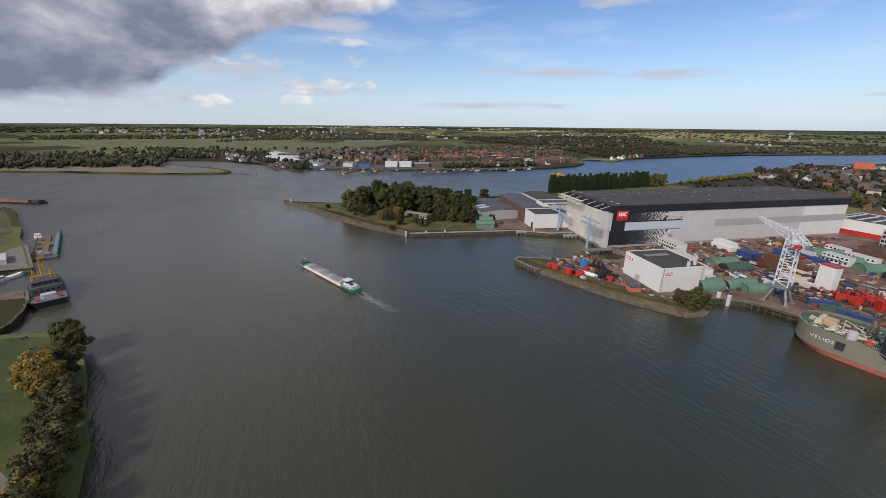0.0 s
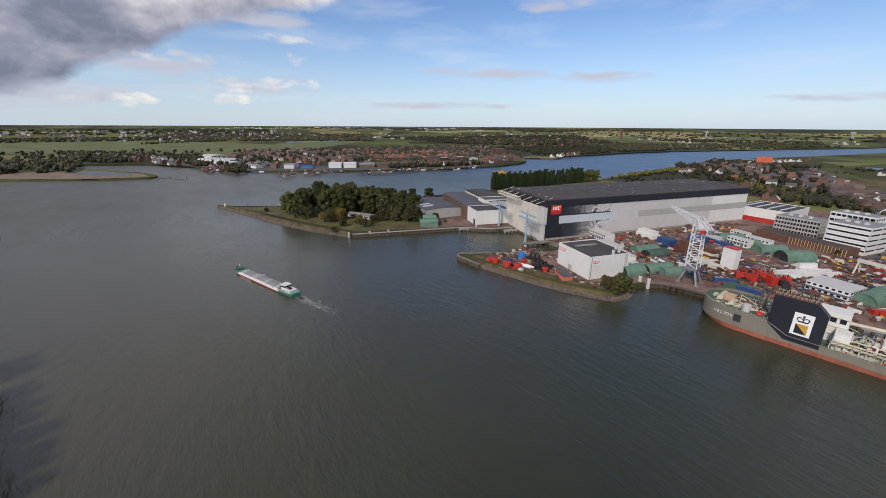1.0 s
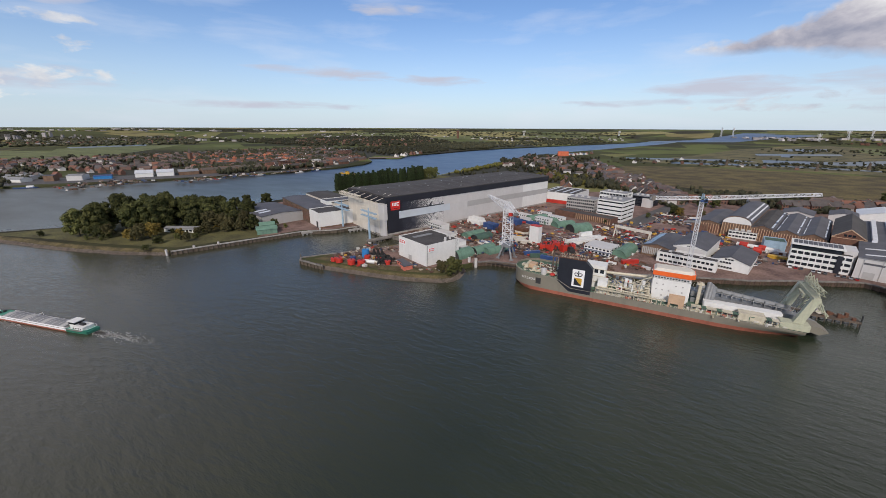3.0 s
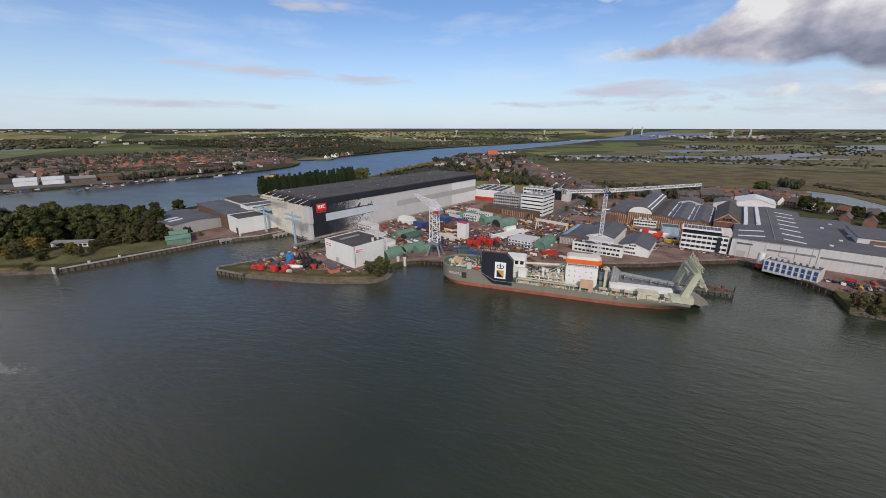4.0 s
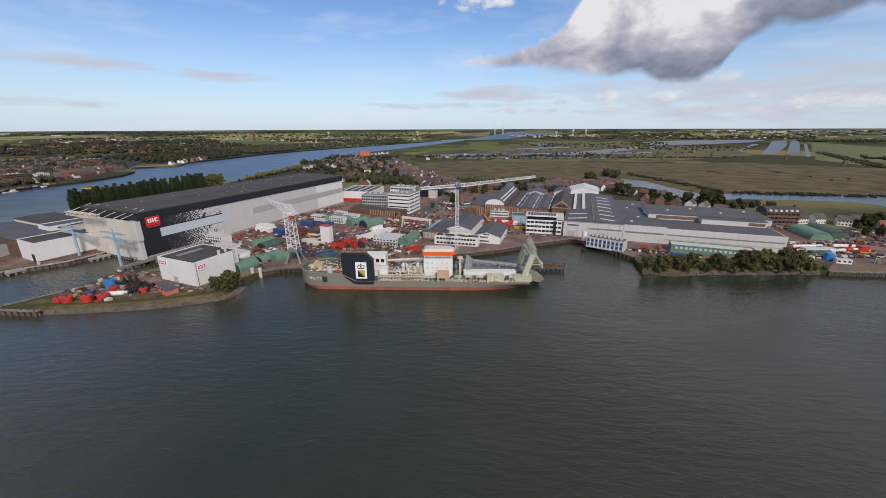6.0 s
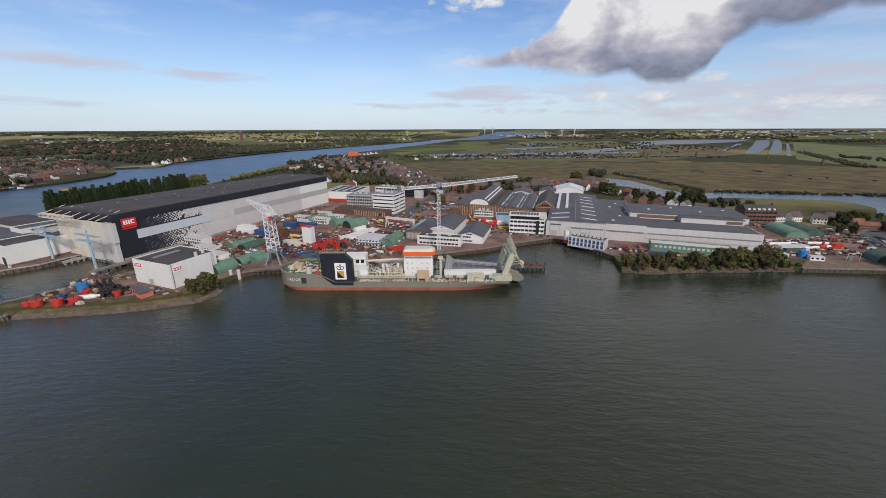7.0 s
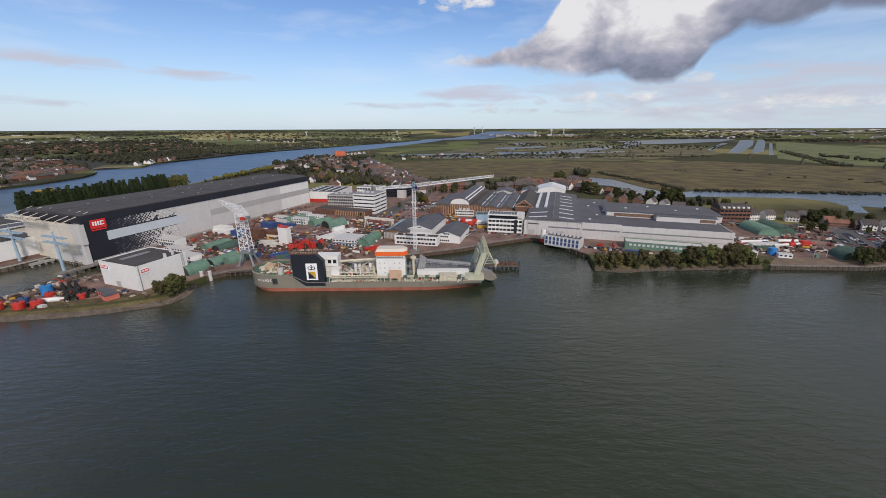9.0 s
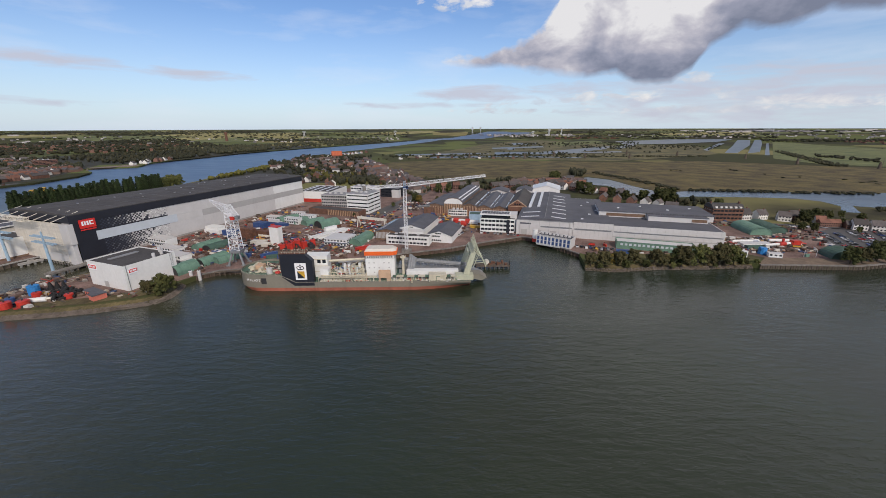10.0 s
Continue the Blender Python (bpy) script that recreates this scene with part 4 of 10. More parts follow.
# side wall: black panels near the door, then light grey, under a black band
bm = B()
box(bm, -0.5, 0, 0, 0, 15, 27)
part("wall_panel", bm, M_BLACK, hall, "plain black cladding")
bm = B()
box(bm, -0.5, 15, 0, -0.02, 62.4, 27)
part("wall_panel", bm, M_BLACK, hall, "black backing of the chequered cladding")
for k, (y0, y1) in enumerate(((62.4, 93), (93, 122), (122, 151), (151, 180), (180, HALL_L))):
    for z0, z1 in ((0, 13), (13, 18.5), (18.5, 27)):
        mm = M_MGREY if z0 == 13 and y0 > 65 else (M_WHITE if k == 4 else M_LGREY)
        part("wall_panel", box(B(), -0.5, y0 + 0.04, z0 + 0.03, 0 if z0 != 13 else 0.06, y1 - 0.04, z1 - 0.03), mm, hall)
part("plinth", box(B(), -0.4, 0, -0.5, 0.25, HALL_L, 1.4), M_CONC, hall, "grey concrete plinth")
part("light_strip", box(B(), 0.02, 11.6, 13, 0.35, 69.5, 19.3), M_STRIP, hall, "pale blue translucent strip window")
part("fascia", box(B(), -0.5, -2, 27, 0.45, HALL_L, HALL_H), M_BLACK, hall, "black band under the roof edge")
# a chequered board of squares that fades from black to light along the wall
sq = [(B(), M_SQ_DARK, "near-black"), (B(), M_SQ_MID, "dark grey"), (B(), M_MGREY, "grey"), (B(), M_LGREY, "light grey"), (B(), M_WHITE, "white")]
SQ = 1.15
for i in range(41):
    for j in range(24):
        y, z = 15.2 + i * SQ, 0.4 + j * SQ * 0.96
        if 11.6 < z < 19.2:
            continue
        k = i / 40 + rh.uniform(-0.05, 0.05)
        if (i + j) % 2 == 0:
            lv = 3 if 0.40 < k and rh.random() < 0.6 else min(4, max(0, int(k * 5.6 + rh.uniform(-1.0, 0.8))))
            if k > 0.62:
                lv = rh.choice([3, 3, 4]) if rh.random() < 0.6 + (k - 0.62) else rh.choice([0, 1, 2])
        else:
            lv = 3 if rh.random() < (k - 0.42) * 2.2 else -1
            if lv < 0 and k > 0.62 and rh.random() < 0.4:
                lv = 2
        if lv >= 0:
            box(sq[lv][0], -0.3, y + 0.04, z + 0.04, 0.04 + 0.015 * lv, y + SQ - 0.04, z + SQ * 0.96 - 0.04)
for bm, m_sq, shade in sq:
    tagged(part("chequer_panel", bm, m_sq, hall, shade + " square panels of the chequered wall"), kind="stuff")
sg = part("sign", box(B(), 0.3, 3.0, 22.6, 0.75, 12.4, 28.6), M_SIGNRED, hall, "red company sign with white block shapes")
for a, b in ((4.3, 5.3), (5.8, 6.8), (7.3, 8.3)):
    part("sign_block", box(B(), 0.76, a, 24.6, 0.86, b, 27.4), M_SIGNWHITE, sg)
for a, b, z0, z1 in ((8.8, 11.2, 24.6, 25.3), (8.8, 11.2, 26.7, 27.4), (8.8, 9.6, 25.3, 26.7)):
    part("sign_block", box(B(), 0.76, a, z0, 0.86, b, z1), M_SIGNWHITE, sg)
part("sign_strip", box(B(), 0.3, 3.2, 21.2, 0.6, 12.2, 22.0), M_SIGNRED, hall, "small red strip of lettering as bars")
# roof: flat sheets with seams, a low ridge, small vents
roof = part("roof", extrude_y(B(), [(-HALL_W - 0.3, HALL_H - 0.6), (0.5, HALL_H - 0.6), (0.5, HALL_H), (-HALL_W / 2, HALL_H + 1.1), (-HALL_W - 0.3, HALL_H)], -1.5, HALL_L + 0.3), M_ROOF, hall, "dark grey bitumen roof")
for i in range(1, 16):
    y = i * HALL_L / 16
    part("roof_seam", extrude_y(B(), [(-HALL_W, HALL_H + 0.02), (0.2, HALL_H + 0.02), (0.2, HALL_H + 0.1), (-HALL_W / 2, HALL_H + 1.2), (-HALL_W, HALL_H + 0.1)], y - 0.15, y + 0.15), M_ROOF2, roof)
for i in range(22):
    x, y = rh.uniform(-60, -4), rh.uniform(10, HALL_L - 8)
    vz = HALL_H + 1.1 - abs(x + HALL_W / 2) / (HALL_W / 2) * 1.1
    part("roof_vent", chamfer_box(B(), x - 0.6, y - 0.6, vz - 0.1, x + 0.6, y + 0.6, vz + 0.55, 0.15), M_ROOF3, roof)
part("wall_panel", box(B(), -HALL_W, HALL_L - 0.5, 0, 0, HALL_L, HALL_H - 0.6), M_LGREY, hall)
part("wall_panel", box(B(), -HALL_W, 0, 0, -HALL_W + 0.5, HALL_L, HALL_H - 0.6), M_BLACK, hall)
# front: great cream doors of ribbed sheet, a white corner pier and a black header
part("header", box(B(), -HALL_W, -1.6, 27.4, 0.4, 0.2, HALL_H - 0.6), M_BLACK, hall, "black header over the doors")
for i in range(5):
    x0 = -HALL_W + 1 + i * 11.2
    d = part("door_leaf", box(B(), x0, -2.6, -1.0, x0 + 11.0, -1.7, 26.6), M_CREAM, hall, "cream ribbed sheet-steel sliding door leaf")
    for j in range(10):
        part("rib", box(B(), x0 + 0.1, -2.78, 0.5 + j * 2.65, x0 + 10.9, -2.58, 0.95 + j * 2.65), M_CREAM, d)
part("pier", chamfer_box(B(), -7.4, -3.4, -1, -0.6, -0.3, 13, 0.2), M_LGREY, hall, "light grey door pier")
part("pier", chamfer_box(B(), -8.2, -3.9, 13.2, 0.4, -0.2, 27, 0.2), M_LGREY, hall, "light grey door pier")
part("door_strip", box(B(), -30, -2.9, 0.2, -9.5, -2.55, 5.2), M_LGREY, hall, "pale grey patch at the foot of the doors")
# white trussed frame standing out over the water
bm = B()
lattice(bm, (-67, -9, 29.4), (-30, -9, 29.4), 2.6, 2.6, 12, 0.32, 0.2)
part("door_truss", bm, M_CREAM, hall, "cream lattice girder above the doors")
for x in (-66, -55, -44, -33, -22, -11, -3):
    bm = B()
    bar(bm, (x, 6, HALL_H + 0.9), (x, -9.5, 29.8), 0.32)
    bar(bm, (x, -1.8, HALL_H - 1), (x, -9.2, 29.6), 0.22)
    part("outrigger", bm, M_CREAM, hall)


def door_mast(x, y, z, h, span, turn):
    """A pale blue T-shaped door guide mast with two cross beams."""
    t = thing("door_guide_mast", "pale blue steel T-shaped mast with double cross beams at the slip", "mast", x, y, z, turn, "door guide masts")
    bm = B()
    tube(bm, (0, 0, -4), (0, 0, h * 0.72), 0.95, 8, 0.75)
    tube(bm, (0, 0, h * 0.72), (0, 0, h), 0.6, 8, 0.4)
    part("pole", bm, M_LTBLUE, t)
    for k, zz in enumerate((h * 0.70, h * 0.86)):
        bm = B()
        for yy in (-0.9, 0.9):
            box(bm, -span / 2, yy - 0.25, zz - 0.5, span / 2, yy + 0.25, zz + 0.3)
        for i in range(9):
            box(bm, -span / 2 + i * span / 8 - 0.15, -0.9, zz - 0.3, -span / 2 + i * span / 8 + 0.15, 0.9, zz)
        part("cross_beam", bm, M_LTBLUE, t)
    part("foot", chamfer_box(B(), -1.8, -1.8, -4.5, 1.8, 1.8, -2.2, 0.3), M_CONC_D, t)
    return t


door_mast(-183, 247.5, 3, 24.5, 24, -21.5)
door_mast(-226, 262, 3, 24.5, 26, -21.5)


def flat_shed(name, label, x, y, rz, w, d, h, wall, roofm, parapet=0.5, z=YARD):
    t = thing(name, label, "building", x, y, z, rz)
    part("wall", box(B(), 0, 0, -0.6, w, 0.4, h), wall, t)
    part("wall", box(B(), 0, d - 0.4, -0.6, w, d, h), wall, t)
    part("wall", box(B(), 0, 0.4, -0.6, 0.4, d - 0.4, h), wall, t)
    part("wall", box(B(), w - 0.4, 0.4, -0.6, w, d - 0.4, h), wall, t)
    part("roof", box(B(), 0.4, 0.4, h - 0.8, w - 0.4, d - 0.4, h - parapet), roofm, t)
    part("coping", prism(B(), [(-0.12, -0.12), (w + 0.12, -0.12), (w + 0.12, 0.5), (-0.12, 0.5)], h, h + 0.12), wall, t)
    return t


def gable_shed(name, label, x, y, rz, w, d, eave, ridge, wall, roofm, z=YARD, over=0.5, along="y", cat="building", group=""):
    """A shed w wide and d deep; the ridge runs along local y (or x)."""
    t = thing(name, label, cat, x, y, z, rz, group)
    if along == "y":
        part("wall", extrude_y(B(), [(0, -0.6), (w, -0.6), (w, eave), (w / 2, ridge - 0.15), (0, eave)], 0, d), wall, t)
        s = (ridge - eave) / (w / 2)
        for sx in (0, 1):
            prof = [(w / 2, ridge), (w / 2, ridge + 0.25), (-over, eave - over * s + 0.25), (-over, eave - over * s)]
            prof = [(px if sx == 0 else w - px, pz) for px, pz in prof]
            part("roof", extrude_y(B(), prof, -over, d + over), roofm, t)
    else:
        part("wall", extrude_x(B(), [(0, -0.6), (d, -0.6), (d, eave), (d / 2, ridge - 0.15), (0, eave)], 0, w), wall, t)
        s = (ridge - eave) / (d / 2)
        for sy in (0, 1):
            prof = [(d / 2, ridge), (d / 2, ridge + 0.25), (-over, eave - over * s + 0.25), (-over, eave - over * s)]
            prof = [(py if sy == 0 else d - py, pz) for py, pz in prof]
            part("roof", extrude_x(B(), prof, -over, w + over), roofm, t)
    return t


def windows(t, x0, x1, z0, z1, n, y=0.0, m=None, gap=0.25, side="front", depth=0.12):
    """A row of n panes in the front (y) or a side (x) wall of a building."""
    m = m or M_GLASS
    st = (x1 - x0) / n
    src = None
    for i in range(n):
        a, b = x0 + i * st + gap * st / 2, x0 + (i + 1) * st - gap * st / 2
        if src is None:
            bm = B()
            w = (b - a) / 2
            if side == "front":
                box(bm, -w, -depth, z0, w, 0.1, z1)
            else:
                box(bm, -0.1, -w, z0, depth, w, z1)
            src = part("window", bm, m, t)
            src.location = ((a + b) / 2, y, 0) if side == "front" else (y, (a + b) / 2, 0)
        else:
            o = again(src, t)
            o.location = ((a + b) / 2, y, 0) if side == "front" else (y, (a + b) / 2, 0)


# white hall at the slip, brown sheds and grey hall on the peninsula
ws2 = flat_shed("slip_hall", "long white clad hall with a dark flat roof", -238.5, 245.5, 66, 37, 26, 14, M_WHITE, M_ROOF)
part("plinth", box(B(), -0.1, -0.25, -0.8, 37.1, 0.05, 1.2), M_BRICK2, ws2, "brown plinth")
part("gate", box(B(), -0.2, 4, 0, 0.05, 8, 5.5), M_DARK, ws2, "dark open doorway")
flat_shed("upper_hall", "white upper hall with pale roof behind the slip hall", -262, 279, 66, 46, 18, 17, M_WHITE, M_ROOF2)
bs = gable_shed("plate_shed", "long brown-walled workshop with a grey sheet roof", -338, 288, -23, 82, 26, 13, 13.9, M_BRICK2, M_ROOF2, along="x")
windows(bs, 1, 81, 2.0, 10.5, 27, -0.02, M_BRICK, 0.3)
for k in range(28):
    part("pilaster", box(B(), 0.6 + k * 2.98, -0.35, -0.4, 1.0 + k * 2.98, 0.02, 12.6), M_TIMBER, bs, "dark brown pilaster")
gable_shed("rear_shed", "tall workshop with cream walls and dark roof near the back river", -328, 312.5, -23, 76, 26, 15.4, 16.0, M_CREAM, M_ROOF, along="x")
gh = gable_shed("grey_hall", "light grey hall with two roof lights among trees", -349, 239, -14, 62, 40, 9.2, 10.6, M_MGREY, M_ROOF2, along="x")
for k in range(2):
    part("roof_light", extrude_x(B(), [(4, 9.55), (15, 10.35), (15, 10.75), (4, 9.95)], 36 + k * 9, 40 + k * 9), M_SKYLT, gh, "pale roof light")
part("lean_to", box(B(), 54, -8, -0.5, 61, 0, 6.0), M_LGREY, gh)
gable_shed("boat_house", "green sheet-metal boat house on the quay", -268, 203, 55, 16, 9, 4.2, 6.2, M_GREEN, M_GREEN, along="x")
t = gable_shed("green_hut", "smaller green sheet-metal shed behind the boat house", -273, 210, 55, 12, 7, 6.2, 8.2, M_GREEN, M_GREEN, along="x")
# bungalow with white walls
bg1 = gable_shed("bungalow", "low white bungalow with grey flat-pitched roof among trees", -347, 170, 25, 32, 9, 3, 4.2, M_WHITE, M_ROOF3, along="x", z=YARD)
windows(bg1, 3, 29, 0.8, 2.3, 8, -0.02)

# ---- the white workshop block on the spit ----
wb = thing("workshop_block", "white box-shaped workshop with dark flat roof and red signs", "building", -133, 219.5, YARD, -21.4)
W, D, H = 32.0, 29.0, 14.5
part("wall", box(B(), 0, 0, -0.5, W, 0.5, H), M_WHITE, wb)
part("wall", box(B(), 0, D - 0.5, -0.5, W, D, H), M_WHITE, wb)
part("wall", box(B(), 0, 0.5, -0.5, 0.5, D - 0.5, H), M_WHITE, wb)
part("wall", box(B(), W - 0.5, 0.5, -0.5, W, D - 0.5, H), M_WHITE, wb)
part("roof", box(B(), 0.5, 0.5, H - 1.2, W - 0.5, D - 0.5, H - 0.45), M_ROOF, wb)
part("roof_light", box(B(), 8, 6, H - 0.45, 11, 22, H - 0.05), M_ROOF3, wb, "long pale grey roof light")
for i in range(1, 11):
    part("seam", box(B(), i * W / 11 - 0.05, -0.04, -0.3, i * W / 11 + 0.05, 0.02, H), M_WHITE, wb)
for x, y in ((28, 24), (30, 18), (22, 27)):
    part("vent", tube(B(), (x, y, H - 0.5), (x, y, H + 2.2), 0.9, 10), M_LGREY, wb)
s1 = part("sign", box(B(), 1.5, -0.32, 9.4, 8.2, -0.05, 12.6), M_SIGNWHITE, wb, "white and red company sign")
part("sign_frame", box(B(), 1.7, -0.4, 10.4, 8.0, -0.3, 12.4), M_SIGNRED, s1)
for k in range(3):
    part("sign_block", box(B(), 2.3 + k * 1.1, -0.46, 10.9, 3.0 + k * 1.1, -0.39, 12.0), M_SIGNWHITE, s1)
part("sign_block", box(B(), 5.7, -0.46, 10.9, 7.3, -0.39, 12.0), M_SIGNWHITE, s1)
s2 = part("sign", box(B(), W + 0.05, 2.0, 9.4, W + 0.32, 6.6, 12.2), M_SIGNWHITE, wb, "white and red company sign")
part("sign_frame", box(B(), W + 0.3, 2.2, 10.2, W + 0.4, 6.4, 12.0), M_SIGNRED, s2)
for k in range(3):
    part("sign_block", box(B(), W + 0.39, 2.6 + k * 0.8, 10.6, W + 0.46, 3.15 + k * 0.8, 11.6), M_SIGNWHITE, s2)
part("sign_block", box(B(), W + 0.39, 5.0, 10.6, W + 0.46, 6.0, 11.6), M_SIGNWHITE, s2)
bm = B()
for k in range(12):
    bar(bm, (W + 0.1, D - 3, k * 1.2), (W + 1.0, D - 3, k * 1.2), 0.08)
for yy in (D - 3.6, D - 2.4):
    bar(bm, (W + 0.6, yy, -0.2), (W + 0.6, yy, H + 1), 0.12)
part("ladder", bm, M_STEEL, wb)
part("door", box(B(), 12, -0.12, -0.2, 15.5, 0.05, 3.6), M_MGREY, wb)
part("downpipe", tube(B(), (W + 0.2, 1.2, 0), (W + 0.2, 1.2, H), 0.16, 6), M_STEEL, wb)
# red-walled hut in front of it
hut = thing("coral_hut", "low coral-red hut with grey roof on the spit", "hut", -123, 203, YARD, -28)
part("wall", prism(B(), [(0, 0), (9, 0), (9, -2), (14, -2), (14, 4), (0, 4)], -0.3, 2.9), M_CORAL, hut)
part("roof", prism(B(), [(-0.4, -0.4), (8.6, -0.4), (8.6, -2.4), (14.4, -2.4), (14.4, 4.4), (-0.4, 4.4)], 2.9, 3.25), M_ROOF2, hut)
for k in range(3):
    part("window", box(B(), 1.5 + k * 2.5, -0.08, 1.0, 2.7 + k * 2.5, 0.05, 2.1), M_GLASS, hut)

# ---- the dredger at the quay ----
rs = random.Random(23)
ship = thing("dredger", "olive-grey cutter dredger with white deckhouses moored at the quay", "ship", 0, 0, 0, 0)
SY = 227.0


def half(x, z):
    """Half breadth of the hull at x and height z."""
    full = 14.0
    k = max(0.0, min(1.0, (x + 47.5 - 1.2 * max(0, 2 - z)) / 15.0))
    bow = full * math.sqrt(max(0.0, 1 - (1 - k) ** 2.3))
    low = max(0.0, min(1.0, (4.2 - z) / 4.2))
    s = max(0.0, min(1.0, (x - 52) / 38.0))
    return max(0.05, min(bow, full) - low * s * s * 8.5)


def deck_z(x):
    return 5.1 + 3.7 * max(0.0, min(1.0, (-12 - x) / 7.0)) + 0.5 * max(0.0, (-30 - x) / 16)


stations = [-47.5, -47.0, -46, -44.5, -42, -39, -35, -30, -24, -19, -15, -12, 0, 15, 30, 45, 58, 66, 74, 80, 85, 89]


def hull_band(zlo, zhi, name, material, label):
    bm = B()
    prev = None
    for x in stations:
        row = []
        for k in range(5):
            z0, z1 = zlo(x), zhi(x)
            z = z0 + (z1 - z0) * k / 4
            row.append((x, z))
        left = [bm.verts.new((x, SY - half(x, z), z)) for x, z in row]
        right = [bm.verts.new((x, SY + half(x, z), z)) for x, z in row]
        if prev:
            for a, b in ((prev[0], left), (prev[1], right)):
                for k in range(4):
                    bm.faces.new((a[k], b[k], b[k + 1], a[k + 1]))
        else:
            for k in range(4):
                bm.faces.new((left[k], right[k], right[k + 1], left[k + 1]))
        prev = (left, right)
    for k in range(4):
        bm.faces.new((prev[0][k], prev[1][k], prev[1][k + 1], prev[0][k + 1]))
    return part(name, bm, material, ship, label, True)


hull_band(lambda x: -2.0, lambda x: 1.9 + 0.5 * max(0, (-20 - x) / 27), "lower_hull", M_BOOT, "faded red antifouling along the waterline")
hull_band(lambda x: 1.9 + 0.5 * max(0, (-20 - x) / 27), lambda x: deck_z(x) + (1.0 if x < -19 else 0.15), "upper_hull", M_HULL, "olive-grey painted hull side")
bm = B()
prev = None
for x in stations:
    z = deck_z(x)
    a, b = bm.verts.new((x, SY - half(x, z) + 0.15, z)), bm.verts.new((x, SY + half(x, z) - 0.15, z))
    if prev:
        bm.faces.new((prev[0], a, b, prev[1]))
    prev = (a, b)
part("deck", bm, M_DECK, ship, "green painted deck")
bm = B()
for xa, xb in zip(stations, stations[1:]):
    for sgn in (-1, 1):
        za, zb = deck_z(xa) + (1.05 if xa < -19 else 0.2), deck_z(xb) + (1.05 if xb < -19 else 0.2)
        bar(bm, (xa, SY + sgn * half(xa, za), za), (xb, SY + sgn * half(xb, zb), zb), 0.28)
part("rubbing_rail", bm, M_HULL, ship)


def lettering(body, size, m, parent, name="name"):
    cu = bpy.data.curves.new(name, "FONT")
    cu.body, cu.size, cu.extrude, cu.align_x = body, size, 0.03, "CENTER"
    ob = new(name, cu)
    me = bpy.data.meshes.new_from_object(ob.evaluated_get(bpy.context.evaluated_depsgraph_get()))
    bpy.data.objects.remove(ob)
    me.materials.clear()
    me.materials.append(m)
    o = new(name, me)
    o.parent = parent
    o.matrix_basis = Matrix()
    return o


# the ship's name on the bow, letter by letter along the curved flank
nx = -40.0
for ch, wd in zip("HELIOS", (1.75, 1.55, 1.45, 0.85, 1.85, 1.6)):
    xa, xb = nx, nx + wd * 0.85
    pa, pb = Vector((xa, SY - half(xa, 7), 0)), Vector((xb, SY - half(xb, 7), 0))
    o = lettering(ch, 2.0, M_SIGNWHITE, ship, "name_letter")
    mid = (pa + pb) / 2 + Vector((pb.y - pa.y, pa.x - pb.x, 0)).normalized() * 0.3
    o.matrix_basis = pose(mid.x, mid.y, 6.2, 90, 0, math.degrees(math.atan2(pb.y - pa.y, pb.x - pa.x)))
    nx = xb + 0.12
part("hawse_door", box(B(), -31.5, SY - 14.12, 4.4, -28.6, SY - 12.4, 8.0), M_DARK, ship, "dark shell opening")

# black casing with the emblem board
casing = part("casing", extrude_y(B(), [(-19.4, 8.6), (-12.8, 3.2), (-1.3, 3.2), (-1.3, 18.2), (-5.4, 22.4), (-19.4, 22.4)], 212.95, 216.2), M_BLACK, ship, "black superstructure casing with cut corners")
board = part("emblem_board", box(B(), -11.5, 212.72, 7.0, -5.1, 212.98, 17.0), M_SIGNWHITE, casing, "white board with a crown over a blue and yellow square")
part("emblem_blue", extrude_y(B(), [(-10.3, 7.9), (-6.3, 7.9), (-10.3, 12.1)], 212.6, 212.74), M_BLACK, board)
part("emblem_yellow", extrude_y(B(), [(-6.25, 7.95), (-6.25, 12.15), (-10.25, 12.15)], 212.6, 212.74), M_YELLOW, board)
bm = B()
box(bm, -9.9, 212.6, 13.1, -6.7, 212.74, 13.6)
for sgn in (-1, 1):
    arch = [(-8.3 + sgn * 1.6, 212.67, 13.6), (-8.3 + sgn * 2.0, 212.67, 14.4), (-8.3 + sgn * 1.7, 212.67, 15.0), (-8.3 + sgn * 0.9, 212.67, 15.1), (-8.3, 212.67, 14.3)]
    for p, q in zip(arch, arch[1:]):
        bar(bm, p, q, 0.3)
bar(bm, (-8.3, 212.67, 13.6), (-8.3, 212.67, 15.6), 0.3)
box(bm, -8.65, 212.6, 15.5, -7.95, 212.74, 16.2)
part("emblem_crown", bm, M_BLACK, board)
part("casing_top", box(B(), -19.5, 212.9, 22.4, -4.8, 218.0, 22.75), M_RUST, casing, "rust-brown primed top plate")
bm = B()
for x in [-19.2 + 1.43 * i for i in range(11)]:
    for y in (213, 217.8):
        bar(bm, (x, y, 22.7), (x, y, 23.8), 0.1)
for y in (213, 217.8):
    for z in (23.3, 23.8):
        bar(bm, (-19.2, y, z), (-4.9, y, z), 0.08)
part("railing", bm, M_SHIPBEIGE, casing)
for x, y, h in ((-17, 215, 4), (-13, 216, 2.4), (-9, 215, 3.2)):
    bm = B()
    bar(bm, (x, y, 22.7), (x + 1.5, y, 22.7 + h), 0.22)
    bar(bm, (x + 2.2, y, 22.7), (x + 1.5, y, 22.7 + h), 0.2)
    part("davit", bm, M_DARK, ship)
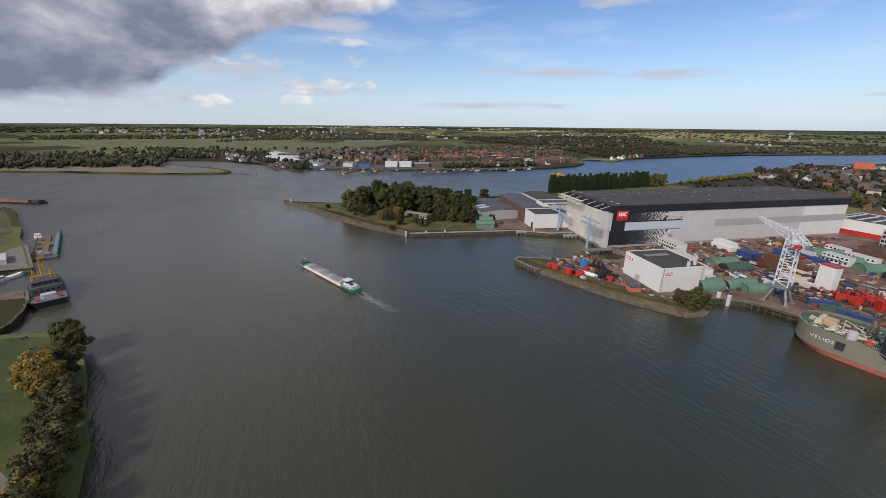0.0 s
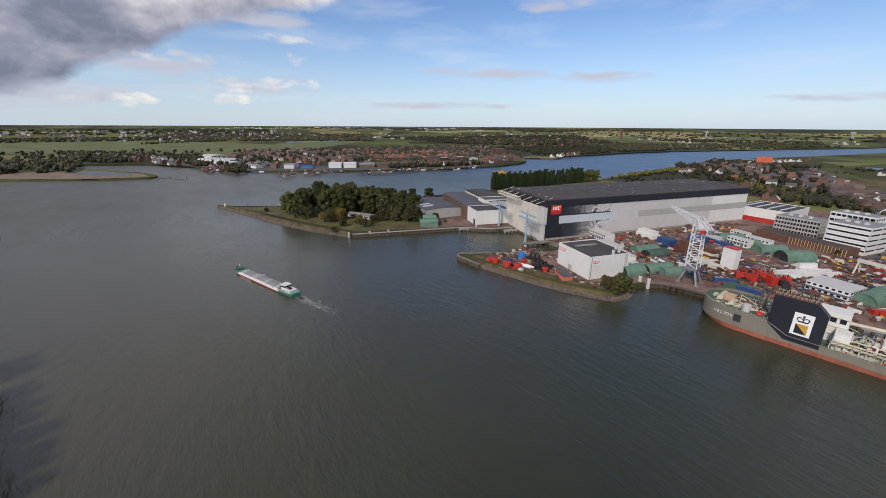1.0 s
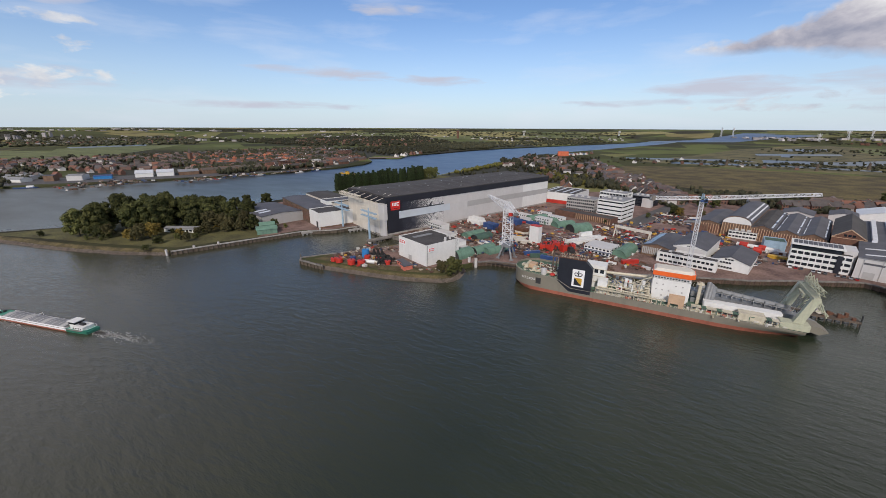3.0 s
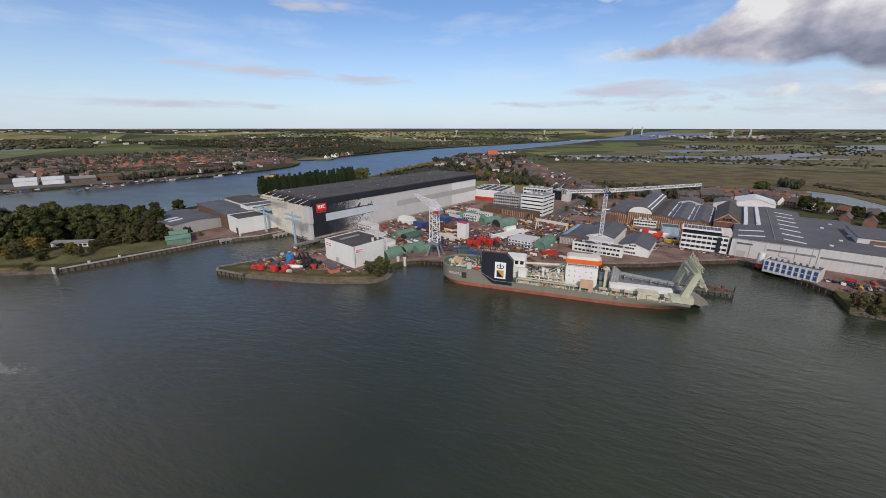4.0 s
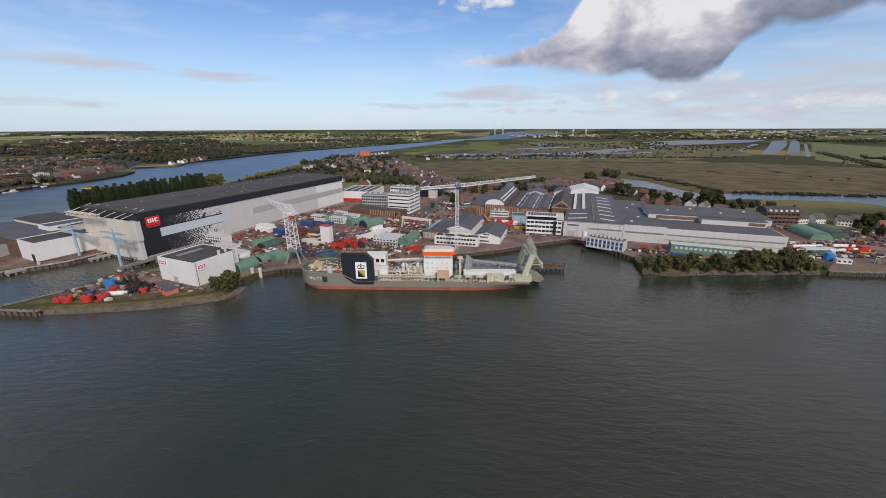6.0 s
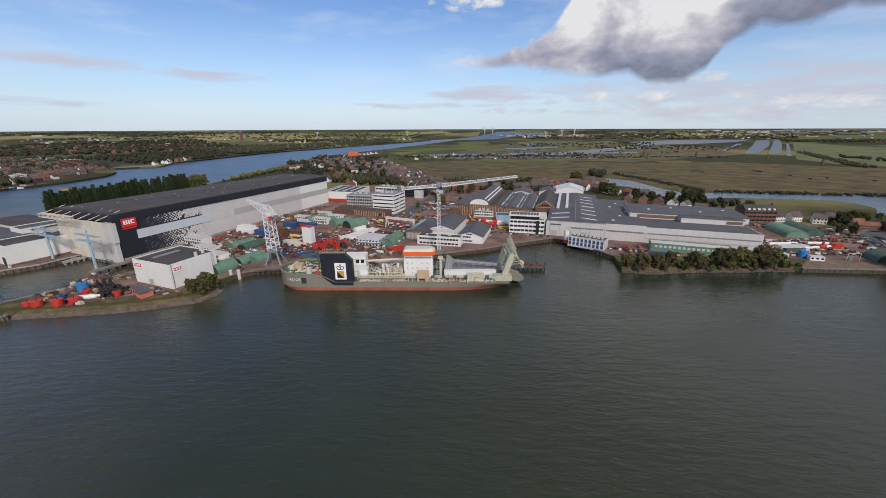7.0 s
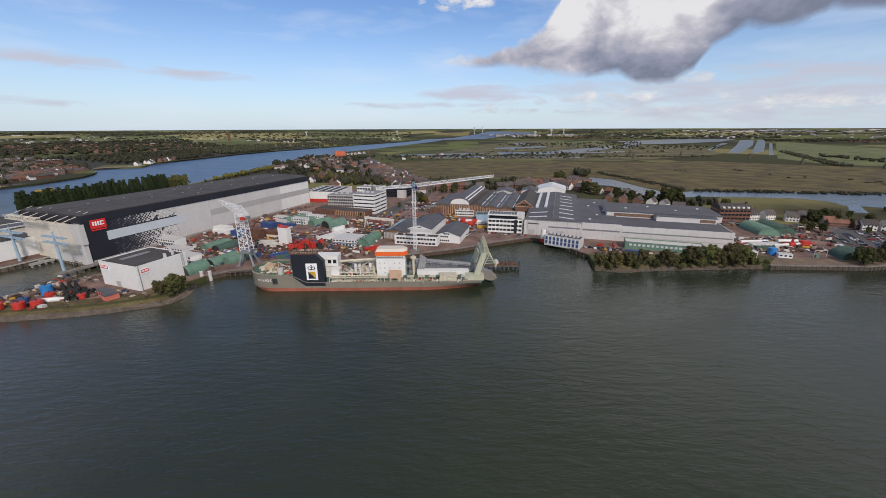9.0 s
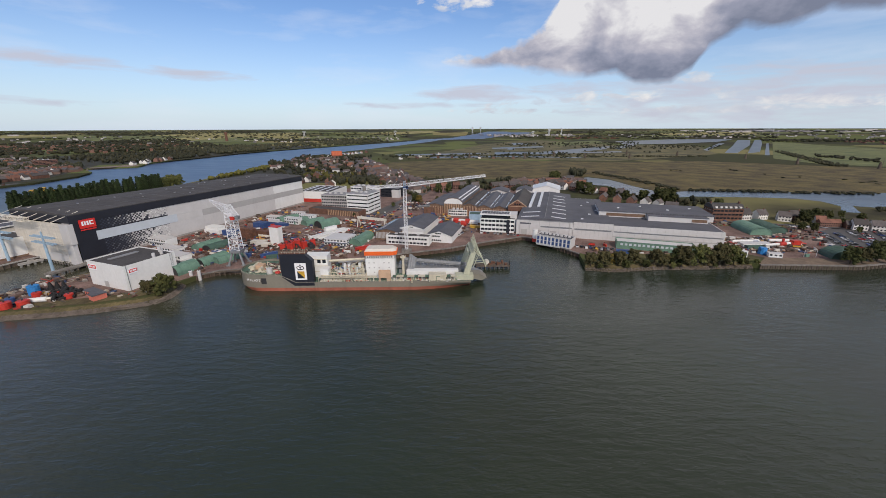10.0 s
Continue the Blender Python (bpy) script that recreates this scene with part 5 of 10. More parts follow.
# white deckhouse behind the casing
dh = part("deckhouse", chamfer_box(B(), -9, 222, 5, 4.5, 230, 18.2, 0.4), M_WHITE, ship, "white deckhouse")
for k in range(2):
    part("window", box(B(), -1.4 + k * 3.0, 221.88, 13.8, 0.6 + k * 3.0, 222.1, 16.2), M_GLASS, dh)
for z in (8.5, 12, 16):
    part("ledge", box(B(), -9.2, 221.6, z, 4.8, 222.05, z + 0.2), M_SHIPBEIGE, dh)
part("deckhouse", chamfer_box(B(), 1.4, 216, 5, 6.4, 221.4, 12.0, 0.3), M_WHITE, ship, "white deckhouse annexe")

# accommodation block with the orange-topped bridge
acc = part("accommodation", chamfer_box(B(), 27.3, 219.6, 5, 44.4, 229, 17.2, 0.35), M_WHITE, ship, "white accommodation block")
part("window_band", box(B(), 27.2, 219.5, 17.2, 44.6, 229.1, 17.45), M_MGREY, acc)
for k in range(12):
    part("window", box(B(), 28.4 + k * 1.28, 219.46, 17.75, 29.2 + k * 1.28, 219.8, 18.45), M_GLASS, acc)
part("upper_wall", box(B(), 27.8, 219.7, 17.45, 44.1, 228.9, 19.2), M_WHITE, acc)
for r in range(3):
    for k in range(5):
        if (r + k) % 4:
            part("porthole", tube(B(), (29.5 + k * 2.9, 219.68, 8.5 + r * 3), (29.5 + k * 2.9, 219.45, 8.5 + r * 3), 0.42, 8), M_MGREY, acc)
part("bridge_skirt", prism(B(), [(27.0, 219.0), (43.8, 219.0), (45.8, 221), (45.8, 227.5), (43.8, 229.4), (27.0, 229.4)], 19.2, 21.5), M_ORANGE, ship, "bright orange bridge skirt")
bm = B()
lo = [(27.2, 219.3, 21.5), (43.6, 219.3, 21.5), (45.5, 221.2, 21.5), (45.5, 227.3, 21.5), (43.6, 229.1, 21.5), (27.2, 229.1, 21.5)]
hi = [(28.4, 220.8, 22.7), (42.6, 220.8, 22.7), (43.8, 222.2, 22.7), (43.8, 226.6, 22.7), (42.6, 228.0, 22.7), (28.4, 228.0, 22.7)]
a, b = [bm.verts.new(p) for p in lo], [bm.verts.new(p) for p in hi]
for i in range(6):
    bm.faces.new((a[i], a[(i + 1) % 6], b[(i + 1) % 6], b[i]))
bm.faces.new(b)
part("bridge_roof", bm, M_CREAM, ship, "cream sloping bridge roof")
portal = part("tan_portal", box(B(), 35.6, 213.6, 4.9, 36.5, 215.6, 7.2), M_TAN, ship, "tan primed portal frame at the rail")
part("tan_portal", box(B(), 40.2, 213.6, 4.9, 42.4, 215.6, 7.2), M_TAN, ship)
part("tan_portal", box(B(), 35.6, 213.6, 7.2, 42.4, 215.6, 11.6), M_TAN, ship)

# spud carrier column and vent ducts
col = part("column", prism(B(), [(48.3, 224.6), (49.6, 224.6), (49.6, 226.0), (48.3, 226.0)], 5, 17), M_SHIPBEIGE, ship, "beige box column")
part("column_head", box(B(), 47.4, 224.0, 15.6, 50.4, 226.8, 16.4), M_SHIPBEIGE, ship)
for k in range(3):
    part("duct", tube(B(), (52.0 + k * 1.3, 224.5, 8), (53.4 + k * 1.2, 231, 15.5 - k), 1.1, 10), M_STEEL, ship)
# long white hatch cover and the ladder in its well
part("hatch_cover", chamfer_box(B(), 51, 220.6, 6.0, 82, 225.2, 8.9, 0.4), M_WHITE, ship, "long white cover along the well")
part("well_side", box(B(), 46, 226.4, 5, 88, 227.2, 7.6), M_STEEL, ship)
part("well_side", box(B(), 46, 235.4, 5, 88, 236.2, 8.6), M_STEEL, ship)
lad = part("cutter_ladder", extrude_y(B(), [(46, 7.8), (94, 2.2), (98, 1.0), (98, 3.6), (92, 6.0), (46, 10.6)], 228.2, 234.6), M_STEEL, ship, "grey steel cutter ladder")
part("suction_pipe", tube(B(), (48, 231.4, 12.6), (84, 231.4, 9.2), 1.25, 12), M_STEEL, ship, "long grey suction pipe")
for k in range(8):
    x = 50 + k * 4.4
    part("pipe_frame", box(B(), x, 229.2, 10.6 - (x - 46) * 0.08, x + 0.5, 233.6, 13.2 - (x - 46) * 0.08), M_STEEL, ship)
bm = B()
for y in (228.4, 234.4):
    for k in range(22):
        x = 47 + k * 2.0
        bar(bm, (x, y, 11.2 - (x - 46) * 0.088), (x, y, 12.6 - (x - 46) * 0.088), 0.08)
    bar(bm, (47, y, 12.5), (91, y, 8.6), 0.08)
part("ladder_railing", bm, M_LGREY, lad)

# pale green lifting gantry over the stern
for y0, y1 in ((216.2, 218.4), (236.6, 238.8)):
    leg = extrude_y(B(), [(83.6, 5.0), (87.2, 5.0), (91.6, 20.2), (90.2, 21.4), (88.4, 20.2)], y0, y1)
    part("gantry_leg", leg, M_PALEGREEN, ship, "broad pale green raked gantry leg")
part("gantry_head", box(B(), 88.8, 216.0, 19.6, 91.4, 239.0, 21.0), M_PALEGREEN, ship, "pale green gantry cross beam")
for y in (230, 234.5, 239):
    bm = B()
    bar(bm, (91.2, y, 22), (95.4, y, 16.5), 0.45)
    bar(bm, (95.4, y, 16.5), (99.6, y, 7.5), 0.4)
    bar(bm, (91.5, y, 7.0), (95.4, y, 16.5), 0.35)
    bar(bm, (92.6, y, 10.0), (98.2, y, 10.4), 0.3)
    bar(bm, (91.2, y, 22), (92.2, y, 26), 0.3)
    bar(bm, (95.4, y, 16.5), (92.2, y, 26), 0.3)
    bar(bm, (90.5, y, 19), (97.6, y, 13), 0.35)
    bar(bm, (94.6, y, 18), (90.4, y, 14), 0.3)
    part("gantry_strut", bm, M_PALEGREEN, ship)
bm = B()
lattice(bm, (91.6, 217, 23.0), (91.6, 238.4, 23.0), 2.0, 2.0, 8, 0.26, 0.18)
part("gantry_truss", bm, M_PALEGREEN, ship)
for x, z in ((95.4, 16.5), (100.6, 8.8)):
    part("gantry_tie", tube(B(), (x - 0.8, 230, z), (x - 0.8, 239, z), 0.4, 8), M_PALEGREEN, ship)
part("sheave_house", chamfer_box(B(), 87.4, 224, 18.2, 90.6, 232, 19.6, 0.3), M_PALEGREEN, ship)
part("stern_platform", box(B(), 80, 214.4, 5.2, 90.4, 219.8, 8.2), M_PALEGREEN, ship, "pale green stern platform")
part("stern_wedge", extrude_y(B(), [(88, 4.0), (96, 2.2), (99, 4.0), (95.5, 6.0), (88, 6.6)], 221, 228), M_HULL, ship)

# bow gear
for x, y, r in ((-40.5, 224.5, 1.1), (-40.5, 229.5, 1.1), (-35, 222, 0.9)):
    w = part("winch", tube(B(), (x, y - 1.5, 10.6), (x, y + 1.5, 10.6), r, 12), M_SHIPBEIGE, ship, "beige anchor winch")
    part("winch_frame", box(B(), x - 1.2, y - 1.9, 8.6, x + 1.2, y + 1.9, 10.0), M_SHIPBEIGE, ship)
part("bow_house", chamfer_box(B(), -39.4, 224.5, 8.7, -35, 229.5, 11.6, 0.3), M_TAN, ship, "beige bow deckhouse")
part("bow_house", chamfer_box(B(), -44.2, 225.4, 8.7, -42.4, 228.6, 10.2, 0.3), M_SHIPBEIGE, ship)
for x in (-25.5, -23.6):
    part("spud_pole", tube(B(), (x, 227, 4), (x, 227, 20.5 if x < -24 else 17.0), 0.42, 10), M_TIMBER, ship, "dark brown pole")
part("bow_tank", tube(B(), (-28.5, 218.4, 8.8), (-28.5, 218.4, 12.2), 1.6, 12), M_LGREY, ship, "white tank")
part("rescue_boat", sphere(B(), (-23, 216.4, 10.2), 1.6, 10, 6, 0.6), M_RED, ship, "red and white rescue boat")
part("bow_crane", run(B(), [(-33, 227, 8.7), (-33, 227, 13), (-26, 222, 12)], 0.3), M_SHIPBEIGE, ship)
for k in range(5):
    x = -37 + k * 3.2
    part("deck_pipe", tube(B(), (x, 219 + 0.4 * k, 9.2), (x + 2.8, 220 + 0.4 * k, 9.6), 0.5, 8), M_SHIPBEIGE, ship)
part("roof_pipe", tube(B(), (-20, 224, 13), (27, 229, 14), 0.75, 10), M_SHIPBEIGE, ship, "long grey-beige pipe over the deck")
part("roof_pipe", tube(B(), (8, 233, 11), (28, 233, 11), 0.9, 10), M_LGREY, ship)
# the crowded working deck: frames, pipes, boxes, rails
for k in range(16):
    x = 2.5 + k * 1.75
    if 27 < x:
        break
    part("pipe_stand", box(B(), x, 214.8, 5, x + 0.35, 216.6, 8.6), M_SHIPBEIGE, ship)
for z, y in ((7.0, 214.9), (8.4, 215.6), (9.6, 217.2)):
    part("deck_pipe", tube(B(), (2, y, z), (27, y, z), 0.32, 8), M_SHIPBEIGE, ship)
for k in range(46):
    x, y = rs.uniform(3, 27), rs.uniform(217, 238)
    w, d, h = rs.uniform(0.8, 2.6), rs.uniform(0.8, 2.6), rs.uniform(1.0, 4.6)
    m = rs.choice([M_SHIPBEIGE, M_SHIPBEIGE, M_LGREY, M_DECK, M_WHITE, M_STEEL, M_DARK, M_BLUE])
    part("deck_machine", chamfer_box(B(), x, y, 5, x + w, y + d, 5 + h, 0.18), m, ship)
for k in range(22):
    x, y = rs.uniform(12, 27), rs.uniform(215.5, 230)
    h = rs.uniform(3, 7.5)
    bm = B()
    tube(bm, (x, y, 5), (x, y, 5 + h), 0.35, 8)
    tube(bm, (x, y, 5 + h), (x + rs.uniform(-2.5, 2.5), y + rs.uniform(-1.5, 1.5), 5 + h), 0.35, 8)
    part("vent_pipe", bm, rs.choice([M_SHIPBEIGE, M_WHITE]), ship)
for k in range(18):
    x = 43.5 + k * 2.1
    bm = B()
    box(bm, x, 214.2, 5, x + 0.3, 214.5, 7.8)
    box(bm, x, 214.2, 7.5, x + 2.1, 217.2, 7.8)
    part("side_gallery", bm, M_SHIPBEIGE if k % 3 else M_DECK, ship)
for k in range(14):
    x = 45 + k * 2.6
    part("deck_machine", chamfer_box(B(), x, 215.2, 5, x + rs.uniform(0.8, 2.1), 218.6, 5 + rs.uniform(1.0, 2.8), 0.15), rs.choice([M_SHIPBEIGE, M_DARK, M_STEEL, M_WHITE]), ship)
for k in range(16):
    x = 1.0 + k * 2.1
    bm = B()
    box(bm, x, 213.4, 5.1, x + 0.32, 213.7, 8.0)
    box(bm, x, 213.4, 7.7, x + 2.1, 214.9, 8.0)
    bar(bm, (x, 213.5, 9.0), (x + 2.1, 213.5, 9.0), 0.12)
    bar(bm, (x + 1, 213.5, 8.0), (x + 1, 213.5, 9.0), 0.1)
    part("side_gallery", bm, M_SHIPBEIGE, ship)
for k in range(7):
    part("vent_trunk", chamfer_box(B(), 12.5 + k * 2.1, 217.5 + (k % 3) * 1.2, 5, 13.9 + k * 2.1, 219.0 + (k % 3) * 1.2, 11.5 + (k * 7 % 4) * 0.9, 0.25), M_WHITE if k % 3 else M_SHIPBEIGE, ship, "pale ventilation trunk")
part("deck_container", chamfer_box(B(), 8, 224, 5, 13, 227, 9.4, 0.15), M_BLUE, ship, "blue deck container")
part("deck_container", chamfer_box(B(), 3, 222.5, 5, 7, 226, 8.4, 0.15), M_DARK, ship, "dark deck container")
part("red_locker", chamfer_box(B(), 14, 225, 9, 16.5, 227, 10.6, 0.15), M_RED, ship, "red deck locker")
part("side_house", chamfer_box(B(), 64.5, 214.3, 5.1, 74.5, 219.2, 8.8, 0.3), M_SHIPBEIGE, ship, "cream deck store")
bm = B()
for i in range(50):
    x = 2 + i * 1.75
    bar(bm, (x, 213.2, 5.2), (x, 213.2, 6.3), 0.08)
for z in (5.8, 6.3):
    bar(bm, (2, 213.2, z), (88, 213.2, z), 0.07)
part("railing", bm, M_SHIPBEIGE, ship)
bm = B()
for p, q in (((17, 218, 12), (27, 218, 18)), ((20, 219, 6), (27, 222, 17)), ((16, 220, 7), (24, 221, 13)), ((22, 217, 6), (22, 217, 14)), ((26, 217, 6), (26, 217, 15))):
    bar(bm, p, q, 0.35)
for z in (8, 10.5, 13):
    bar(bm, (15, 217, z), (27, 217, z), 0.25)
part("stair_frame", bm, M_SHIPBEIGE, ship)
for k in range(3):
    part("mooring_line", run(B(), [(-46, 222 + k, 8.6), (-56, 232 + k, 4.2), (-66, 238 + k, 2.8)], 0.12), M_DARK, ship)

# ---- cranes ----


def tower_crane(x, y, z):
    t = thing("tower_crane", "tall white lattice tower crane with a long level jib", "crane", x, y, z, 0)
    part("base", chamfer_box(B(), -3.5, -3.5, -0.5, 3.5, 3.5, 1.6, 0.3), M_CONC_D, t)
    part("mast", lattice(B(), (0, 0, 1), (0, 0, 46.5), 2.1, 2.1, 24, 0.24, 0.14), M_CRANE, t, "white lattice mast")
    part("slewing_ring", tube(B(), (0, 0, 46.4), (0, 0, 47.6), 1.05, 12), M_BLUE, t, "dark blue slewing ring")
    d = Vector((60, 30, 0)).normalized()
    part("jib", lattice(B(), d * 1.5 + Vector((0, 0, 48.8)), d * 67 + Vector((0, 0, 51.5)), 2.1, 1.5, 30, 0.28, 0.17, True), M_CRANE, t, "white lattice jib")
    part("counter_jib", lattice(B(), -d * 1.5 + Vector((0, 0, 48.8)), -d * 30 + Vector((0, 0, 48.6)), 1.9, 1.6, 10, 0.3, 0.18, True), M_CRANE, t, "white counter jib")
    part("counterweight", box(B(), -1.0, -1.6, -1.2, 1.0, 1.6, 1.6, Matrix.Translation(-d * 29 + Vector((0, 0, 48.4))) @ Matrix.Rotation(math.atan2(d.y, d.x), 4, "Z")), M_CONC_D, t)
    cab = part("cab", chamfer_box(B(), 1.1, -2.2, 46.4, 2.6, -0.8, 48.4, 0.2), M_BLUE, t, "dark blue crane cab")
    part("window", box(B(), 1.3, -2.32, 47.0, 2.4, -2.18, 48.1), M_GLASS, cab)
    part("head", lattice(B(), (0, 0, 48), (0, 0, 51.2), 1.4, 1.0, 2, 0.22, 0.14), M_LTBLUE, t)
    return t


tower_crane(47, 276, YARD)


def harbour_crane(x, y, z):
    t = thing("harbour_crane", "white lattice harbour crane on a steel portal at the quay", "crane", x, y, z, 0)
    for sx, sy in ((-1, -1), (1, -1), (1, 1), (-1, 1)):
        bm = B()
        tube(bm, (sx * 5, sy * 4, 0), (sx * 2.2, sy * 2.0, 9), 0.8, 6, 0.6)
        box(bm, sx * 5 - 1.3, sy * 4 - 0.6, -0.2, sx * 5 + 1.3, sy * 4 + 0.6, 0.9)
        part("portal_leg", bm, M_STEEL, t, "grey steel portal leg")
    part("portal_deck", prism(B(), [(-3.4, -3.4), (3.4, -3.4), (3.4, 3.4), (-3.4, 3.4)], 8.6, 10.2), M_STEEL, t)
    # the tower: four corner legs, with a zigzag and rungs on every face
    foot, top, bays = Vector((0, 0, 10)), Vector((-1, 1, 35)), 9

    def corner(i, k):
        w = (6.0 - k) / 2
        a, b = ((-1, -1), (1, -1), (1, 1), (-1, 1))[i % 4]
        return foot.lerp(top, k) + Vector((a * w, b * w, 0))

    for i in range(4):
        leg = part("tower_leg", bar(B(), corner(i, 0), corner(i, 1), 0.42), M_CRANE, t, "white lattice tower leg")
        for q in range(bays):
            a, b = q / bays, (q + 1) / bays
            part("brace", bar(B(), corner(i + q % 2, b), corner(i + 1 - q % 2, a), 0.24), M_CRANE, leg)
            part("rung", bar(B(), corner(i, b), corner(i + 1, b), 0.24), M_CRANE, leg)
    part("machinery", chamfer_box(B(), -1, -3.0, 33.2, 3.5, 0.5, 35.6, 0.3), M_CRANE, t)
    part("cab", chamfer_box(B(), 1.0, -4.2, 31.2, 3.6, -2.0, 33.2, 0.2), M_RED, t, "red and dark crane cab")
    d = Vector((-25, 22, 0)).normalized()
    part("jib", lattice(B(), d * 1 + Vector((0, 0, 36.2)), d * 33 + Vector((0, 0, 39.4)), 4.6, 0.8, 11, 0.3, 0.17), M_CRANE, t, "white tapering jib")
    part("head_frame", lattice(B(), Vector((1, -1, 33)), Vector((-3, 3, 38.6)), 4.0, 3.4, 3, 0.32, 0.18), M_CRANE, t)
    part("counter_arm", lattice(B(), Vector((0, 0, 37)), Vector((7, -6, 34)), 3.0, 1.8, 4, 0.3, 0.18), M_CRANE, t)
    part("counterweight", chamfer_box(B(), 5.8, -7.2, 32.4, 8.2, -4.8, 34.4, 0.2), M_STEEL, t)
    return t


harbour_crane(-63.2, 251.5, YARD)

# ---- halls east of the basin ----
EA = -17.5
ha = thing("ridge_hall", "large light grey hall with dark roof and white roof lights", "industrial hall", 137, 323, YARD, EA)
part("wall", box(B(), 0, 0, -0.5, 46, 0.5, 13), M_LGREY, ha)
part("wall", box(B(), 0, 0.5, -0.5, 0.5, 142, 12.4), M_BRICK2, ha, "brown side wall")
part("wall", box(B(), 45.5, 0.5, -0.5, 46, 142, 12.4), M_LGREY, ha)
part("wall", box(B(), 0, 142, -0.5, 46, 142.5, 12.4), M_LGREY, ha)
ra = part("roof", extrude_y(B(), [(0, 12.4), (46, 12.4), (46, 12.9), (23, 15.2), (0, 12.9)], 0.2, 142.5), M_ROOF2, ha, "dark grey shallow pitched roof")
for i in range(7):
    y = 8 + i * 18
    if i < 2:
        part("roof_light", extrude_y(B(), [(3, 13.1), (18, 14.6), (18, 15.1), (3, 13.6)], y, y + 1.6), M_SKYLT, ra, "white roof light")
    part("roof_light", extrude_y(B(), [(28, 14.6), (40, 13.4), (40, 13.8), (28, 15.0)], y, y + 1.6), M_SKYLT, ra, "white roof light")
for x in (6, 14):
    part("roof_monitor", box(B(), x, 50, 13.2, x + 2.6, 138, 15.6), M_SKYLT, ra, "long white roof monitor")
part("roof_ridge", box(B(), 22.8, 0.2, 15.1, 23.2, 142, 15.5), M_ROOF3, ra)
part("window_band", box(B(), 3, -0.08, 9.2, 12, 0.05, 10.4), M_ROOF2, ha)
part("window_band", box(B(), 20, -0.08, 7.2, 45, 0.05, 8.4), M_STEEL, ha)
part("gutter", box(B(), 0, -0.25, 12.6, 46, 0.02, 13.1), M_ROOF3, ha)
for k in range(6):
    part("downpipe", tube(B(), (3 + k * 8, -0.16, 0), (3 + k * 8, -0.16, 12.6), 0.14, 6), M_MGREY, ha)
for k in range(3):
    part("gate", box(B(), 4 + k * 12, -0.1, -0.2, 9 + k * 12, 0.05, 4.6), M_MGREY, ha)

hb = thing("middle_hall", "light grey flat-roofed hall between taller halls", "industrial hall", 180.9, 309.2, YARD, EA)
part("wall", box(B(), 0, -0.4, -0.5, 30, 0.1, 13.3), M_LGREY, hb)
part("wall", box(B(), 29.5, 0.1, -0.5, 30, 118, 12.8), M_LGREY, hb)
part("wall", box(B(), 0, 118, -0.5, 30, 118.5, 12.8), M_LGREY, hb)
part("roof", box(B(), 0, 0.1, 12.2, 30, 118, 12.85), M_ROOF2, hb, "dark grey flat roof")
part("window_band", box(B(), 1, -0.5, 7.0, 29, -0.35, 8.2), M_STEEL, hb)
for k in range(9):
    part("seam", box(B(), 3.3 * k, -0.46, -0.3, 3.3 * k + 0.12, -0.38, 13.3), M_MGREY, hb)
for k in range(5):
    part("roof_vent", chamfer_box(B(), 6 + (k * 7) % 19, 14 + k * 20, 12.8, 8 + (k * 7) % 19, 15.6 + k * 20, 13.6, 0.2), M_SKYLT, hb)

hc = thing("long_hall", "long light grey hall with raised roof monitor", "industrial hall", 209.6, 300.2, YARD, EA)
part("wall", box(B(), 0, -0.4, -0.5, 77, 0.1, 12.4), M_LGREY, hc)
part("wall", box(B(), 76.5, 0.1, -0.5, 77, 82, 12.0), M_LGREY, hc)
part("wall", box(B(), 0, 82, -0.5, 77, 82.5, 12.0), M_LGREY, hc)
part("roof", box(B(), 0, 0.1, 11.2, 77, 82, 11.95), M_ROOF2, hc, "dark grey flat roof")
part("window_band", box(B(), 1, -0.5, 7.0, 76, -0.35, 7.9), M_STEEL, hc)
part("skirt", box(B(), 0, -0.55, 3.2, 77, -0.4, 4.0), M_MGREY, hc)
for k in range(15):
    part("seam", box(B(), 5.3 * k, -0.47, -0.3, 5.3 * k + 0.14, -0.38, 12.4), M_MGREY, hc)
mo = part("monitor", box(B(), -8, 36, 11.9, 80, 78, 16.6), M_LGREY, hc, "raised light grey monitor storey")
part("monitor_roof", box(B(), -8.6, 35.4, 16.6, 80.6, 78.6, 17.1), M_ROOF2, mo, "grey flat monitor roof")
part("monitor", box(B(), 30, 28, 11.9, 74, 36.2, 16.0), M_LGREY, hc)
part("monitor_roof", box(B(), 29.6, 27.6, 16.0, 74.4, 36.0, 16.4), M_ROOF2, hc)
part("window_band", box(B(), -2, 35.86, 12.8, 29, 36.05, 15.4), M_BRICK2, mo, "brown glazed band")
part("window_band", box(B(), 62, 27.86, 12.6, 73, 28.05, 15.0), M_BRICK2, mo, "brown glazed band")
for k in range(4):
    part("roof_vent", chamfer_box(B(), 8 + k * 20, 50 + (k % 2) * 12, 17.1, 9.8 + k * 20, 51.6 + (k % 2) * 12, 17.8, 0.2), M_SKYLT, mo)


